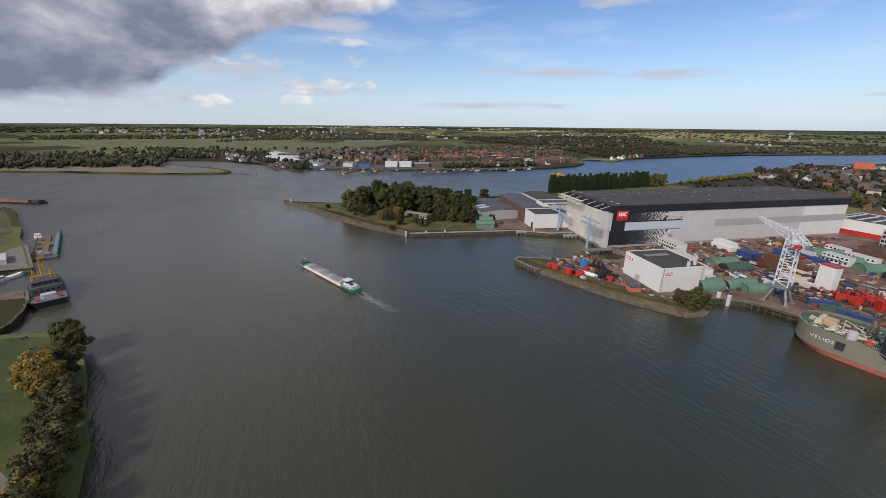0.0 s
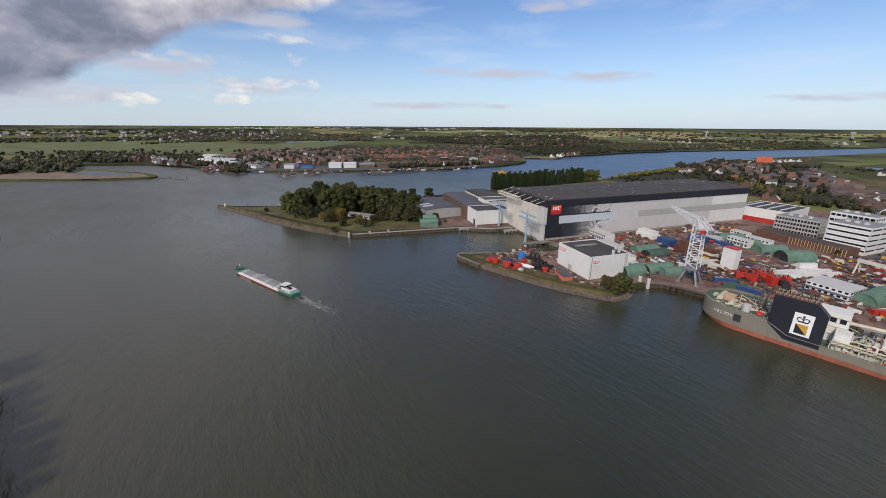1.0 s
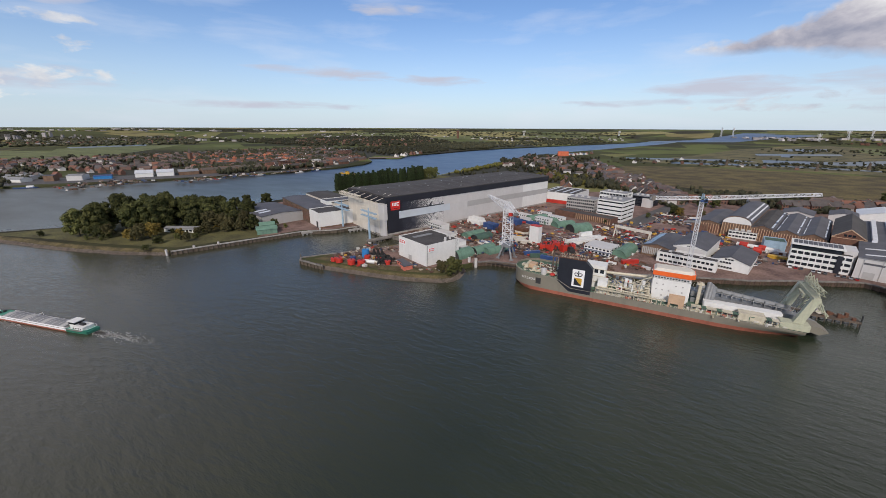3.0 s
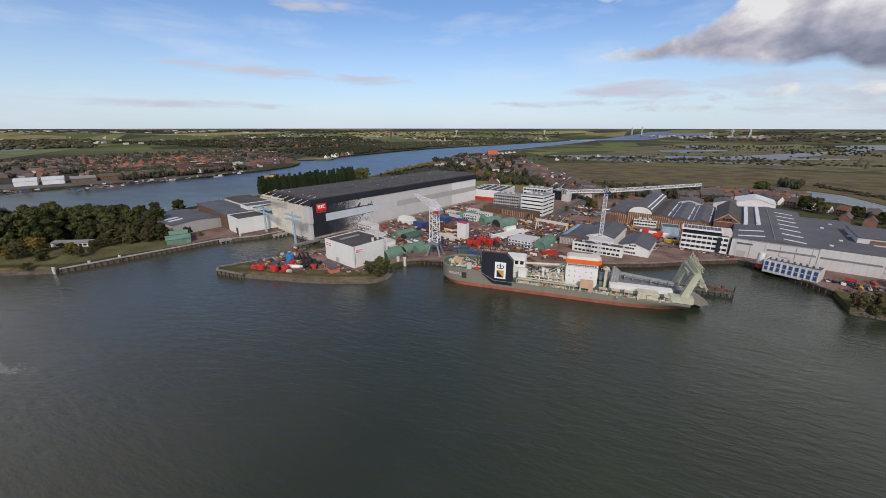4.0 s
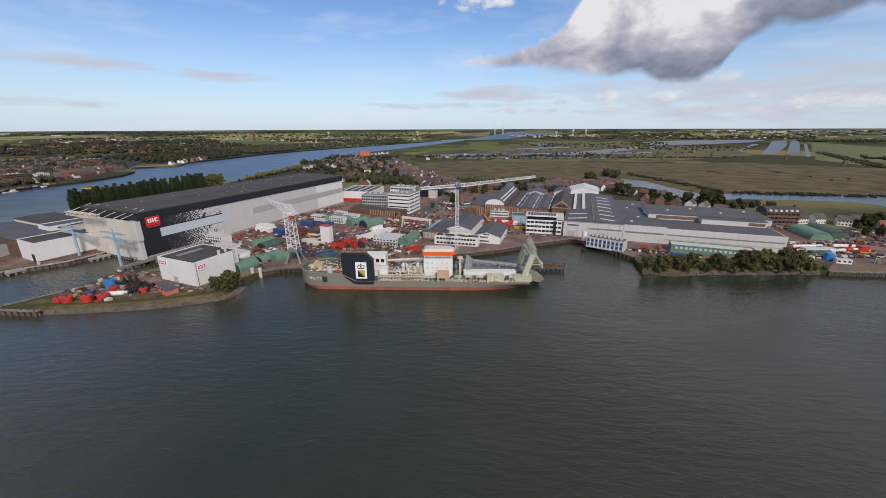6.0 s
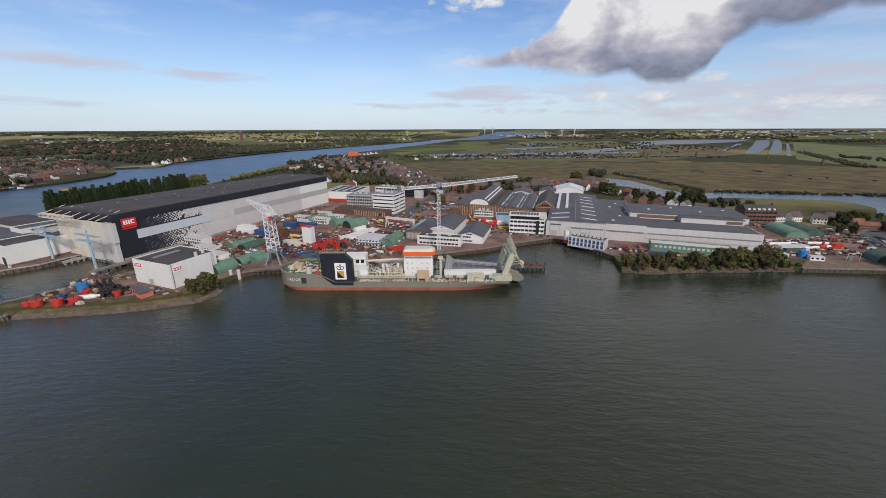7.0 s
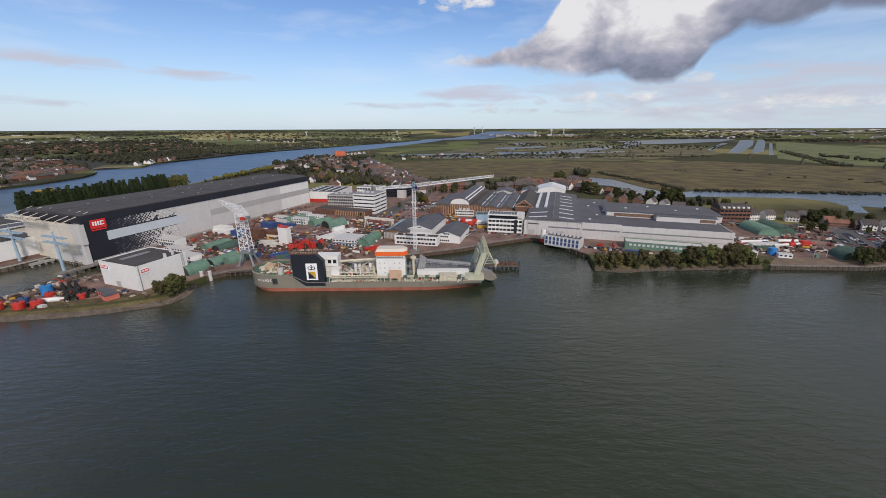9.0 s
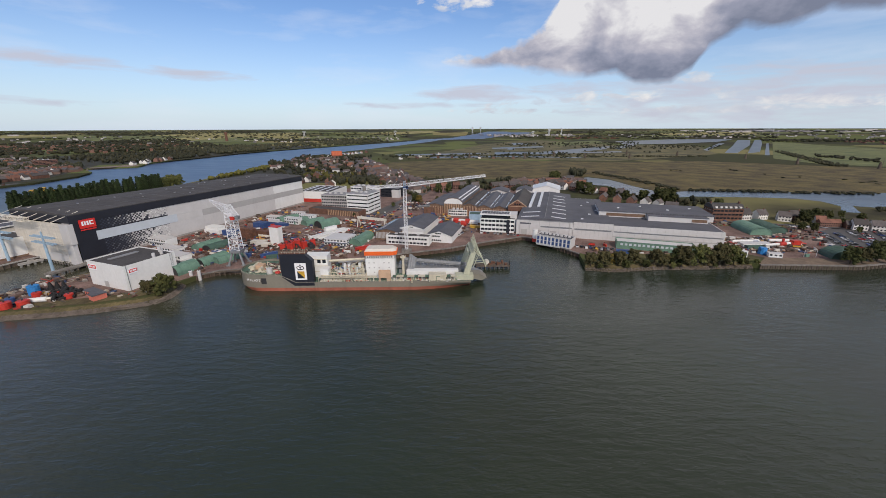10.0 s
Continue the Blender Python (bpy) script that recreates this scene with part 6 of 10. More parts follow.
def banded_office(name, label, x, y, rz, w, d, floors, fh, wall=None, base_h=0.0, piers=0, top=1.0, sill=0.55, z=YARD, roofm=None):
    """An office whose storeys are white bands between strips of glass; the glass lies back behind the bands."""
    wall = wall or M_WHITE
    t = thing(name, label, "office building", x, y, z, rz)
    hh = base_h + floors * fh + top
    part("glazing", box(B(), 0.35, 0.35, -0.4, w - 0.35, d - 0.35, hh - 0.3), M_GLASS, t, "dark window glass")
    for f in range(floors + 1):
        z0 = base_h + f * fh - (0.25 if f else 0.4)
        z1 = base_h + f * fh + fh * sill if f < floors else hh
        part("spandrel", box(B(), 0, 0, z0, w, d, z1), wall, t)
    for k in range(piers + 1):
        px = k * (w - 0.5) / max(1, piers)
        part("pier", box(B(), px, 0.02, 0, px + 0.5, 0.4, hh - 0.1), wall, t)
        part("pier", box(B(), px, d - 0.4, 0, px + 0.5, d - 0.02, hh - 0.1), wall, t)
    for k in range(max(2, int(piers * d / w)) + 1):
        py = k * (d - 0.5) / max(2, int(piers * d / w))
        part("pier", box(B(), 0.02, py, 0, 0.4, py + 0.5, hh - 0.1), wall, t)
        part("pier", box(B(), w - 0.4, py, 0, w - 0.02, py + 0.5, hh - 0.1), wall, t)
    part("roof", box(B(), 0.4, 0.4, hh, w - 0.4, d - 0.4, hh + 0.08), roofm or M_ROOF3, t)
    for k in range(3):
        part("roof_unit", chamfer_box(B(), w * 0.2 + k * w * 0.22, d * 0.35, hh, w * 0.2 + k * w * 0.22 + 2.4, d * 0.35 + 3, hh + 1.6, 0.2), M_LGREY, t)
    return t, hh


banded_office("head_office", "white five-storey office with dark strip windows", -26.4, 413, -18, 25, 29, 5, 3.9, piers=1, sill=0.6)
of2, hz = banded_office("rear_office", "white office block with window grid behind the head office", -30, 452, -18, 28, 18, 5, 4.3, piers=8, sill=0.5)
of3, hz = banded_office("grid_office", "grey office with a regular white window grid", -62.5, 444, -12, 31, 20, 4, 3.4, wall=M_MGREY, piers=14, sill=0.35)
fr = banded_office("dark_office", "dark glazed office block beside a road", -4, 512, -20, 26, 22, 3, 3.6, wall=M_BLACK, piers=5)[0]
part("wing", box(B(), 17, -3, -0.4, 27, 4, 10), M_LGREY, fr)
lb = flat_shed("canteen", "low brown brick canteen with timber fins", -67.5, 412.5, -21.2, 61, 15, 5.6, M_BRICK, M_ROOF)
for k in range(36):
    part("fin", box(B(), 24 + k * 1.05, -0.55, 0, 24.35 + k * 1.05, 0.02, 5.4), M_TAN if k % 2 else M_BRICK2, lb)
wh = flat_shed("store_hall", "white warehouse with a red base band", -101, 480, -10, 42, 50, 13, M_WHITE, M_ROOF)
part("red_band", box(B(), 0.5, -0.08, 0, 38, 0.02, 4.2), M_RED, wh, "red painted band")
for k in range(4):
    part("roof_light", box(B(), 4 + k * 9.5, 8, 12.5, 6 + k * 9.5, 44, 12.9), M_SKYLT, wh)

# three-storey office on the basin
o3, oh = banded_office("quay_office", "white three-storey office with dark penthouse and solar roof", 107.3, 331.5, -13, 29.5, 17, 3, 3.7, piers=9, sill=0.42, roofm=M_ROOF)
part("stair_tower", box(B(), 22.5, -0.5, -0.3, 25, 1, 11.6), M_BLACK, o3, "dark stair tower")
part("penthouse", box(B(), 1, 1.2, oh, 24, 14, oh + 2.8), M_GLASS, o3, "glazed penthouse storey")
part("penthouse_roof", box(B(), -0.6, -0.2, oh + 2.8, 25.4, 16, oh + 3.5), M_WHITE, o3)
for k in range(10):
    part("solar_panel", box(B(), 0.6 + k * 2.4, 3, oh + 3.52, 2.7 + k * 2.4, 13, oh + 3.66), M_ROOF2, o3)
part("wing", box(B(), 25, 4, 0, 31, 20, 15), M_LGREY, o3)

# white gabled sheds by the basin behind a two-storey office range
g1 = gable_shed("quay_shed", "white quay shed with dark grey gable roof", 38.8, 312.2, -16, 20.4, 45, 9, 11.9, M_WHITE, M_ROOF2)
windows(g1, 8.6, 11.8, 9.6, 10.2, 3, -0.03)
part("sheeting", box(B(), 0.3, -0.12, 6.2, 20.1, 0.02, 9.0), M_LGREY, g1, "pale grey glazed sheeting under the gable")
g2 = gable_shed("quay_shed", "white quay shed with broad shallow gable and strip windows", 61.2, 301.2, -16, 20.6, 36, 5.9, 9.3, M_WHITE, M_ROOF2)
windows(g2, 3, 11, 4.4, 5.6, 5, -0.03)
windows(g2, 4, 12, 1.2, 2.4, 5, -0.03)
windows(g2, 7, 12, 6.8, 7.8, 3, -0.03)
fo = flat_shed("quay_offices", "white two-storey office range in front of the sheds", 29.6, 296.6, -13, 34.5, 9, 7.2, M_WHITE, M_ROOF)
windows(fo, 1.5, 33, 4.4, 5.8, 13, -0.02)
windows(fo, 1.5, 33, 1.0, 2.4, 11, -0.02)
for k in range(3):
    part("roof_unit", chamfer_box(B(), 6 + k * 9, 3, 7.2, 8 + k * 9, 5, 8.1, 0.15), M_LGREY, fo)
g3 = gable_shed("glazed_shed", "brown glazed lean-to shed with dark blue-grey roof", 19.4, 308.4, -16, 20, 42, 7.3, 9.6, M_BRICK2, M_ROOF2)
windows(g3, 0.5, 19.5, 1.5, 6.6, 16, -0.04, M_MGREY, 0.3)
part("roof_light", extrude_y(B(), [(0.6, 7.6), (5, 8.62), (5, 8.82), (0.6, 7.8)], 2, 41), M_BLUEGL, g3, "blue-grey glazed roof strip")

# brick machine halls behind, with a barrel roof and glazed sheds
def local(x, y, ox=77, oy=401.5, rz=-17):
    return Vector((ox, oy, 0)) + Matrix.Rotation(radians(rz), 3, "Z") @ Vector((x, y, 0))


bh = thing("barrel_hall", "brown machine hall with a grey barrel roof and white gable", "industrial hall", 77, 401.5, YARD, -17)
RW = 9.8
vault = [(RW - RW * math.cos(a * math.pi / 14), 12.3 + 5.6 * math.sin(a * math.pi / 14)) for a in range(15)]
part("wall", extrude_y(B(), [(0, -0.5), (2 * RW, -0.5)] + vault[::-1], 0.2, 96), M_BRICK2, bh)
part("roof", extrude_y(B(), [(RW + (x - RW) * 1.03, z + 0.35) for x, z in vault] + [(x, z + 0.02) for x, z in vault[::-1]], 0, 96.5), M_ROOF2, bh, "grey barrel-vaulted roof")
part("gable", extrude_y(B(), [(x, z - 0.6) for x, z in vault], -0.25, 0.15), M_WHITE, bh, "white rounded gable")
part("roof_light", extrude_y(B(), [(14.6, 17.3), (18.6, 15.0), (18.9, 15.4), (14.9, 17.7)], 2, 94), M_SKYLT, bh, "white roof-light band")
for k in range(11):
    part("buttress", box(B(), k * 1.9, -0.3, -0.4, k * 1.9 + 0.45, 0.25, 11.6), M_TAN, bh, "pale brown pilaster")
for x, y, w, l, ey, ri, n in ((-20, 2, 19.8, 70, 8.6, 11, 10), (20, -0.5, 14, 92, 10.6, 13.2, 8), (34.2, -0.8, 15.6, 90, 9.4, 12.4, 9), (50, -1.0, 15.6, 88, 9.2, 12.2, 9)):
    q = local(x, y)
    g = gable_shed("machine_hall", "brown brick machine hall with glazed sheet roof", q.x, q.y, -17, w, l, ey, ri, M_BRICK2, M_ROOF2, group="machine halls")
    windows(g, 0.5, w - 0.5, 1.2, ey - 1.2, n, -0.05, M_BRICK, 0.3)
    for k in range(n + 1):
        px = 0.3 + k * (w - 0.9) / n
        part("pilaster", box(B(), px, -0.28, -0.4, px + 0.4, 0.02, ey - 0.3), M_TAN, g, "pale brown pilaster")
    if x > 19:
        for sx in (0.10, 0.86):
            for k in range(12):
                part("roof_light", box(B(), w * sx, 5 + k * 7, ey + 0.5, w * sx + 1.1, 10.6 + k * 7, ey + 1.05), M_STRIP if (k * 5 + int(x)) % 7 else M_BLUEGL, g, "blue-white roof light")
        if x < 22:
            part("roof_sheet", extrude_y(B(), [(1, ey + 0.8), (w / 2, ri + 0.35), (w - 2, ey + 0.9), (w - 2, ey + 1.0), (w / 2, ri + 0.45), (1, ey + 0.9)], 1, l - 1), M_ROOF, g, "dark bitumen roof sheet")
lw = flat_shed("machine_annexe", "low brown glazed annexe beside the machine hall", 55.5, 406.5, -17, 12, 24, 7, M_BRICK2, M_ROOF2)
windows(lw, 0.5, 11.5, 1, 6, 7, -0.04, M_BRICK, 0.3)
part("duct", tube(B(), (-6, 3, 6.6), (6, 3, 8.0), 1.3, 10), M_STEEL, lw, "thick grey steel duct")
gb = gable_shed("brick_gable_hall", "brick hall with steep dark roof and stone-edged gable", 139.6, 377, -17, 17.4, 80, 13.6, 19.6, M_BRICK, M_ROOF)
windows(gb, 5.5, 12, 14.6, 16.2, 3, -0.05, M_GLASS)
windows(gb, 1, 16.4, 4, 9, 6, -0.05, M_GLASS, 0.5)
bm = B()
bar(bm, (-0.3, -0.2, 13.4), (8.7, -0.2, 19.8), 0.55)
bar(bm, (8.7, -0.2, 19.8), (17.7, -0.2, 13.4), 0.55)
bar(bm, (0.2, -0.2, 13.3), (17.2, -0.2, 13.3), 0.35)
part("gable_coping", bm, M_TAN, gb, "pale stone gable coping")
banded_office("cabin_stack", "white two-storey site offices in front of the brick hall", 81.5, 395, -10, 19, 5, 2, 2.9, piers=8, sill=0.4, top=0.4)
flat_shed("plant_room", "pale blue-grey plant room beside the quay office", 100.5, 367.5, -6, 13, 14, 7.4, M_LTBLUE, M_GREEN_D)
gable_shed("white_shed", "white hall with pale shallow roof at the village edge", 198, 520, -17, 36, 40, 8, 13, M_WHITE, M_SKYLT)
gable_shed("grey_shed", "grey shed with dark roof behind the machine halls", 172, 500, -17, 20, 30, 9, 12, M_LGREY, M_ROOF2)
gable_shed("grey_shed", "grey shed with dark roof behind the machine halls", 138, 505, -17, 24, 30, 7, 10, M_LGREY, M_ROOF2)

# low buildings along the east bank
an = flat_shed("blue_window_office", "pale two-storey quay office with tall blue windows", 147, 294, -36, 27, 11, 7.6, M_LGREY, M_ROOF2)
for k in range(9):
    part("window", box(B(), 0.8 + k * 2.95, -0.12, 1.0, 2.4 + k * 2.95, 0.06, 3.4), M_BLUE, an, "blue panelled window")
    part("window", box(B(), 0.8 + k * 2.95, -0.12, 4.0, 2.4 + k * 2.95, 0.06, 6.4), M_BLUE, an, "blue panelled window")
    part("pier", box(B(), 2.75 + k * 2.95, -0.3, 0, 3.2 + k * 2.95, 0.02, 7.2), M_WHITE, an)
for k in range(8):
    part("roof_unit", chamfer_box(B(), 2 + k * 3, 5, 7.2, 3.6 + k * 3, 7, 8.2, 0.15), M_LGREY, an)
si = thing("silo", "white cylindrical tank with a red base", "silo", 147.5, 300.5, YARD, 0)
part("tank", tube(B(), (0, 0, 2.5), (0, 0, 9.6), 1.9, 14), M_WHITE, si)
part("base", tube(B(), (0, 0, -0.2), (0, 0, 2.5), 2.0, 14), M_RED, si, "red base ring")
part("cap", tube(B(), (0, 0, 9.6), (0, 0, 10.2), 1.9, 14, 0.7), M_LGREY, si)
gl = flat_shed("green_shed", "long low pale green shed with a row of windows", 204, 280, -20, 52, 12, 5.6, M_GREEN, M_LGREY)
windows(gl, 2, 50, 2.8, 4.4, 16, -0.02, M_STRIP, 0.4)

# ---- yard things ----
ry = random.Random(31)


def arch_tent(x, y, rz, w, l, h, m=None, label="green barrel-roofed tarpaulin shelter", group="shelters", z=YARD, open_end=True):
    t = thing("arched_shelter", label, "shelter", x, y, z, rz, group)
    m = m or M_GREEN
    n = 12
    outer = [(w / 2 - w / 2 * math.cos(a * math.pi / n), h * math.sin(a * math.pi / n) ** 0.8) for a in range(n + 1)]
    inner = [(w / 2 + (p - w / 2) * 0.95, q * 0.95) for p, q in outer]
    part("cover", extrude_y(B(), outer + inner[::-1], 0, l), m, t, smooth=False)
    part("end_wall", extrude_y(B(), inner, l - 0.3, l - 0.05), m, t)
    # an open end gets a dark sheet in place of the shade inside
    part("end_wall", extrude_y(B(), inner, 0.25, 0.5), M_DARK if open_end else m, t)
    for k in range(int(l / 3) + 1):
        yy = min(l - 0.25, k * 3)
        part("rib", extrude_y(B(), [(w / 2 + (p - w / 2) * 1.012, q * 1.015 + 0.03) for p, q in outer] + inner[::-1], yy, yy + 0.22), m, t)
    return t


arch_tent(-116, 286, -22, 9, 20, 4.2, open_end=False)
arch_tent(-106, 283, -22, 9, 18, 4.2, M_GREEN_D)
arch_tent(-100, 234, -22, 11, 15, 6.0)
arch_tent(-92, 250, -22, 9, 20, 4.8, open_end=True)
arch_tent(-83, 255, -30, 8, 18, 4.2, open_end=False)
arch_tent(-88, 376, -40, 10, 20, 4.8, open_end=False)
arch_tent(-73, 368, -40, 11, 20, 5.0, open_end=False)
arch_tent(-59, 361, -40, 11, 20, 5.0, open_end=False)
arch_tent(-44, 352, -40, 13, 20, 6.6)
arch_tent(0.6, 292.5, -15, 10.5, 26, 5.6, open_end=False)
for k in range(2):
    arch_tent(333 + k * 17, 314 + k * 4, -10, 17, 30, 6.2, M_GREEN_D if k else M_GREEN, "long green barrel-roofed shed in a row", "green barrel sheds", open_end=False)
arch_tent(340, 251, -14, 20, 14, 6.5, M_GREEN_D, open_end=False)


def cabin(x, y, rz, w, d, floors, label, m=None, group="site cabins"):
    """Stacked site cabins: white boxes with dark windows."""
    t = thing("site_cabin", label, "site cabin", x, y, YARD, rz, group)
    m = m or M_WHITE
    for f in range(floors):
        u = part("storey", chamfer_box(B(), 0, 0, f * 2.9, w, d, f * 2.9 + 2.8, 0.1), m, t)
        n = max(2, int(w / 2.6))
        for k in range(n):
            a = (k + 0.22) * w / n
            part("window", box(B(), a, -0.07, f * 2.9 + 1.1, a + w / n * 0.55, 0.05, f * 2.9 + 2.2), M_GLASS, u)
        part("deck_rail", box(B(), -0.1, -0.9, f * 2.9 - 0.05, w + 0.1, 0, f * 2.9 + 0.1), M_STEEL, u)
    part("roof", box(B(), -0.1, -0.1, floors * 2.9 - 0.1, w + 0.1, d + 0.1, floors * 2.9 + 0.12), M_LGREY, t)
    return t


cabin(-160, 300, -22, 24, 9, 2, "white two-storey site offices behind the workshop")
cabin(-140, 284, -22, 20, 7, 1, "low white site office with flat roof")
cabin(-118, 258, -22, 18, 8, 2, "white two-storey site cabins beside the shelters")
cabin(-104, 252, -22, 10, 6, 1, "small grey-white site cabin")
bk = cabin(-18, 293, -16, 19, 17, 2, "white two-storey barracks with blue bands")
for z in (0.1, 2.7):
    part("blue_band", box(B(), -0.06, -0.12, z, 19.06, 17.06, z + 0.5), M_BLUE, bk, "blue painted band")
for f in range(2):
    for k in range(6):
        part("window", box(B(), 18.98, 1.2 + k * 2.6, f * 2.9 + 1.1, 19.08, 2.7 + k * 2.6, f * 2.9 + 2.2), M_GLASS, bk)
cabin(-102, 386, -22, 16, 7, 1, "white site cabin beside the hall")
cabin(-84, 405, -22, 14, 6, 1, "white site cabin beside the hall")
cabin(-76, 366, -20, 16, 6, 2, "beige stacked site cabins")
cabin(-66, 378, -20, 16, 6, 2, "beige stacked site cabins")
cabin(275, 253, -5, 7, 5, 2, "white two-storey hut on the east bank")
cabin(301, 257, -20, 8, 4, 1, "small white hut on the east quay")
cabin(300, 279, 0, 22, 6, 1, "white long site cabin among cargo")
cabin(346, 262, -18, 9, 5, 1, "white cabin beside the car park")

# containers: the same mesh shapes, many colours
def shape(name, bm):
    me = bpy.data.meshes.new(name)
    bmesh.ops.recalc_face_normals(bm, faces=bm.faces)
    bm.to_mesh(me)
    bm.free()
    return me


near = [(-5.98 + k * 11.96 / 24, -1.22 + 0.07 * (k // 2 % 2)) for k in range(25)]
CONT = [("body", shape("container_body", prism(B(), near + [(x, -y) for x, y in near[::-1]], 0.1, 2.5))),
        ("floor_frame", shape("floor_frame", box(B(), -6.05, -1.25, 0, 6.05, 1.25, 0.18))),
        ("roof_frame", shape("roof_frame", box(B(), -6.05, -1.25, 2.44, 6.05, 1.25, 2.6))),
        ("door", shape("container_door", box(B(), 6.0, -1.15, 0.2, 6.1, -0.03, 2.42))),
        ("door", shape("container_door", box(B(), 6.0, 0.03, 0.2, 6.1, 1.15, 2.42)))]
CMESH = {}


def container(x, y, z, rz, key, m, label):
    if key not in CMESH:
        CMESH[key] = []
        for nme, me in CONT:
            me = me.copy()
            me.materials.append(m)
            CMESH[key].append((nme, me))
    t = thing("shipping_container", label, "container", x, y, z, rz, "containers in the yard")
    for nme, me in CMESH[key]:
        o = new(nme, me)
        o.parent = t
    return t


PAL = {"blue": (M_BLUE, "dark blue steel shipping container on the yard"), "rust": (M_RUST, "rust-brown steel shipping container on the yard"), "white": (M_WHITE, "white steel shipping container on the yard"), "red": (M_RED, "red steel shipping container on the yard"), "green": (M_GREEN_D, "dark green steel shipping container on the yard"), "grey": (M_LGREY, "grey steel shipping container on the yard"), "cream": (M_CREAM, "cream steel shipping container on the yard")}


def stack(x, y, rz, nx, ny, nz, keys):
    c, s = math.cos(radians(rz)), math.sin(radians(rz))
    for i in range(nx):
        for j in range(ny):
            for k in range(nz if ry.random() < 0.75 else max(1, nz - 1)):
                key = ry.choice(keys)
                px, py = i * 12.6, j * 2.75
                container(x + c * px - s * py, y + s * px + c * py, YARD + 2.62 * k, rz + ry.uniform(-1, 1), key, *PAL[key])


stack(-31, 314, 54, 3, 1, 1, ["white"])
stack(-26.5, 311.5, 54, 3, 1, 1, ["white"])
stack(-21, 331, 54, 1, 2, 2, ["white"])
stack(-105, 320, -22, 1, 3, 2, ["blue"])
stack(-88, 313, -18, 1, 4, 3, ["rust"])
stack(-75, 318, -18, 1, 2, 2, ["rust", "cream"])
stack(-92, 348, -22, 1, 3, 2, ["blue"])
stack(-84, 362, -22, 1, 2, 2, ["blue", "grey"])
stack(-76, 356, -22, 1, 2, 1, ["blue", "blue"])
stack(-71, 298, -5, 1, 2, 1, ["cream"])
stack(-66, 292, -22, 1, 2, 1, ["cream", "white"])
stack(-74, 276, -22, 1, 1, 1, ["white"])
stack(-82, 262, 8, 1, 1, 1, ["white"])
stack(-68, 268, -22, 1, 1, 1, ["blue"])
stack(-50, 268, 40, 1, 1, 1, ["blue"])
stack(-44, 264, 30, 1, 1, 1, ["green"])
stack(-36, 262, -10, 1, 1, 1, ["blue"])
stack(205, 268, -18, 1, 1, 1, ["blue"])
stack(306, 276, 0, 1, 1, 1, ["green"])
stack(106, 357, -17, 1, 1, 1, ["white"])
stack(14, 282, 40, 1, 1, 1, ["red"])


def bits(name, label, cat, x, y, rz, pieces):
    """A thing of several boxes and tubes: ('box'|'tube', part name, numbers, material)."""
    t = thing(name, label, cat, x, y, YARD, rz)
    for kind, pn, v, m in pieces:
        bm = B()
        if kind == "box":
            chamfer_box(bm, *v, 0.12)
        else:
            tube(bm, v[:3], v[3:6], v[6], 10)
        part(pn, bm, m, t)
    return t


bits("steel_tower", "tall white boxed steel section with red top edge", "ship section", -61, 297, -20, [("box", "section", (0, 0, 0, 8.5, 5, 14), M_WHITE), ("box", "rim", (-0.1, -0.1, 14, 8.6, 5.1, 14.5), M_RED)])
bits("covered_load", "rounded load under white tarpaulin beside the hall", "covered load", -133, 333, -20, [("box", "lower_cover", (0, 0, 0, 17, 9, 3.5), M_WHITE), ("box", "upper_cover", (1, 0.6, 3.5, 15.5, 8.2, 6.0), M_WHITE), ("box", "base", (-1, 0.5, 0, 0, 8, 2), M_RED)])
# red machinery between the crane and the barracks
for k in range(34):
    x, y = ry.uniform(-50, -25), ry.uniform(281, 294)
    w, d, h = ry.uniform(1.5, 4.5), ry.uniform(1.5, 4), ry.uniform(1.6, 6.4)
    m = ry.choice([M_RED, M_RED, M_RED, M_DARK, M_RUST])
    bits("machine_part", ("red painted" if m is M_RED else "dark rusty") + " dredging machine part standing on the yard", "machinery", x, y, ry.uniform(0, 90), [("box", "housing", (0, 0, 0, w, d, h), m), ("tube", "drum", (w * 0.2, d + 0.6, h * 0.5, w * 0.9, d + 0.6, h * 0.5, h * 0.38), m), ("tube", "pipe", (w * 0.5, d * 0.5, h, w * 0.5, d * 0.5, h + 1.0, 0.3), M_DARK)])
# crawler gear, small loads and pallets strewn over the yard
SPOTS = [((-160, 275), (-60, 440), 60), ((-110, 262), (-48, 330), 90), ((-40, 300), (20, 380), 60), ((0, 318), (34, 350), 50), ((-80, 400), (20, 420), 14), ((20, 360), (80, 400), 44), ((-12, 266), (30, 286), 26), ((288, 268), (352, 306), 60), ((360, 262), (380, 300), 16), ((60, 330), (110, 362), 26), ((176, 268), (200, 290), 10), ((30, 420), (60, 470), 34)]
COL = [(M_RED, "red"), (M_RUST, "rusty"), (M_WHITE, "white"), (M_DARK, "dark"), (M_LGREY, "grey"), (M_YELLOW, "yellow"), (M_BLUE, "blue"), (M_CREAM, "cream"), (M_TIMBER, "timber"), (M_RUST, "rusty")]
FOOT = [(-171, 257.5, -20.5, -66, 228), (-133, 219.5, -21.4, 33, 30)]


def blocked(x, y):
    for fx, fy, rz, w, l in FOOT:
        c, s = math.cos(radians(rz)), math.sin(radians(rz))
        dx, dy = x - fx, y - fy
        px, py = dx * c + dy * s, -dx * s + dy * c
        if min(0, w) - 3 < px < max(0, w) + 3 and -3 < py < l + 3:
            return True
    return False


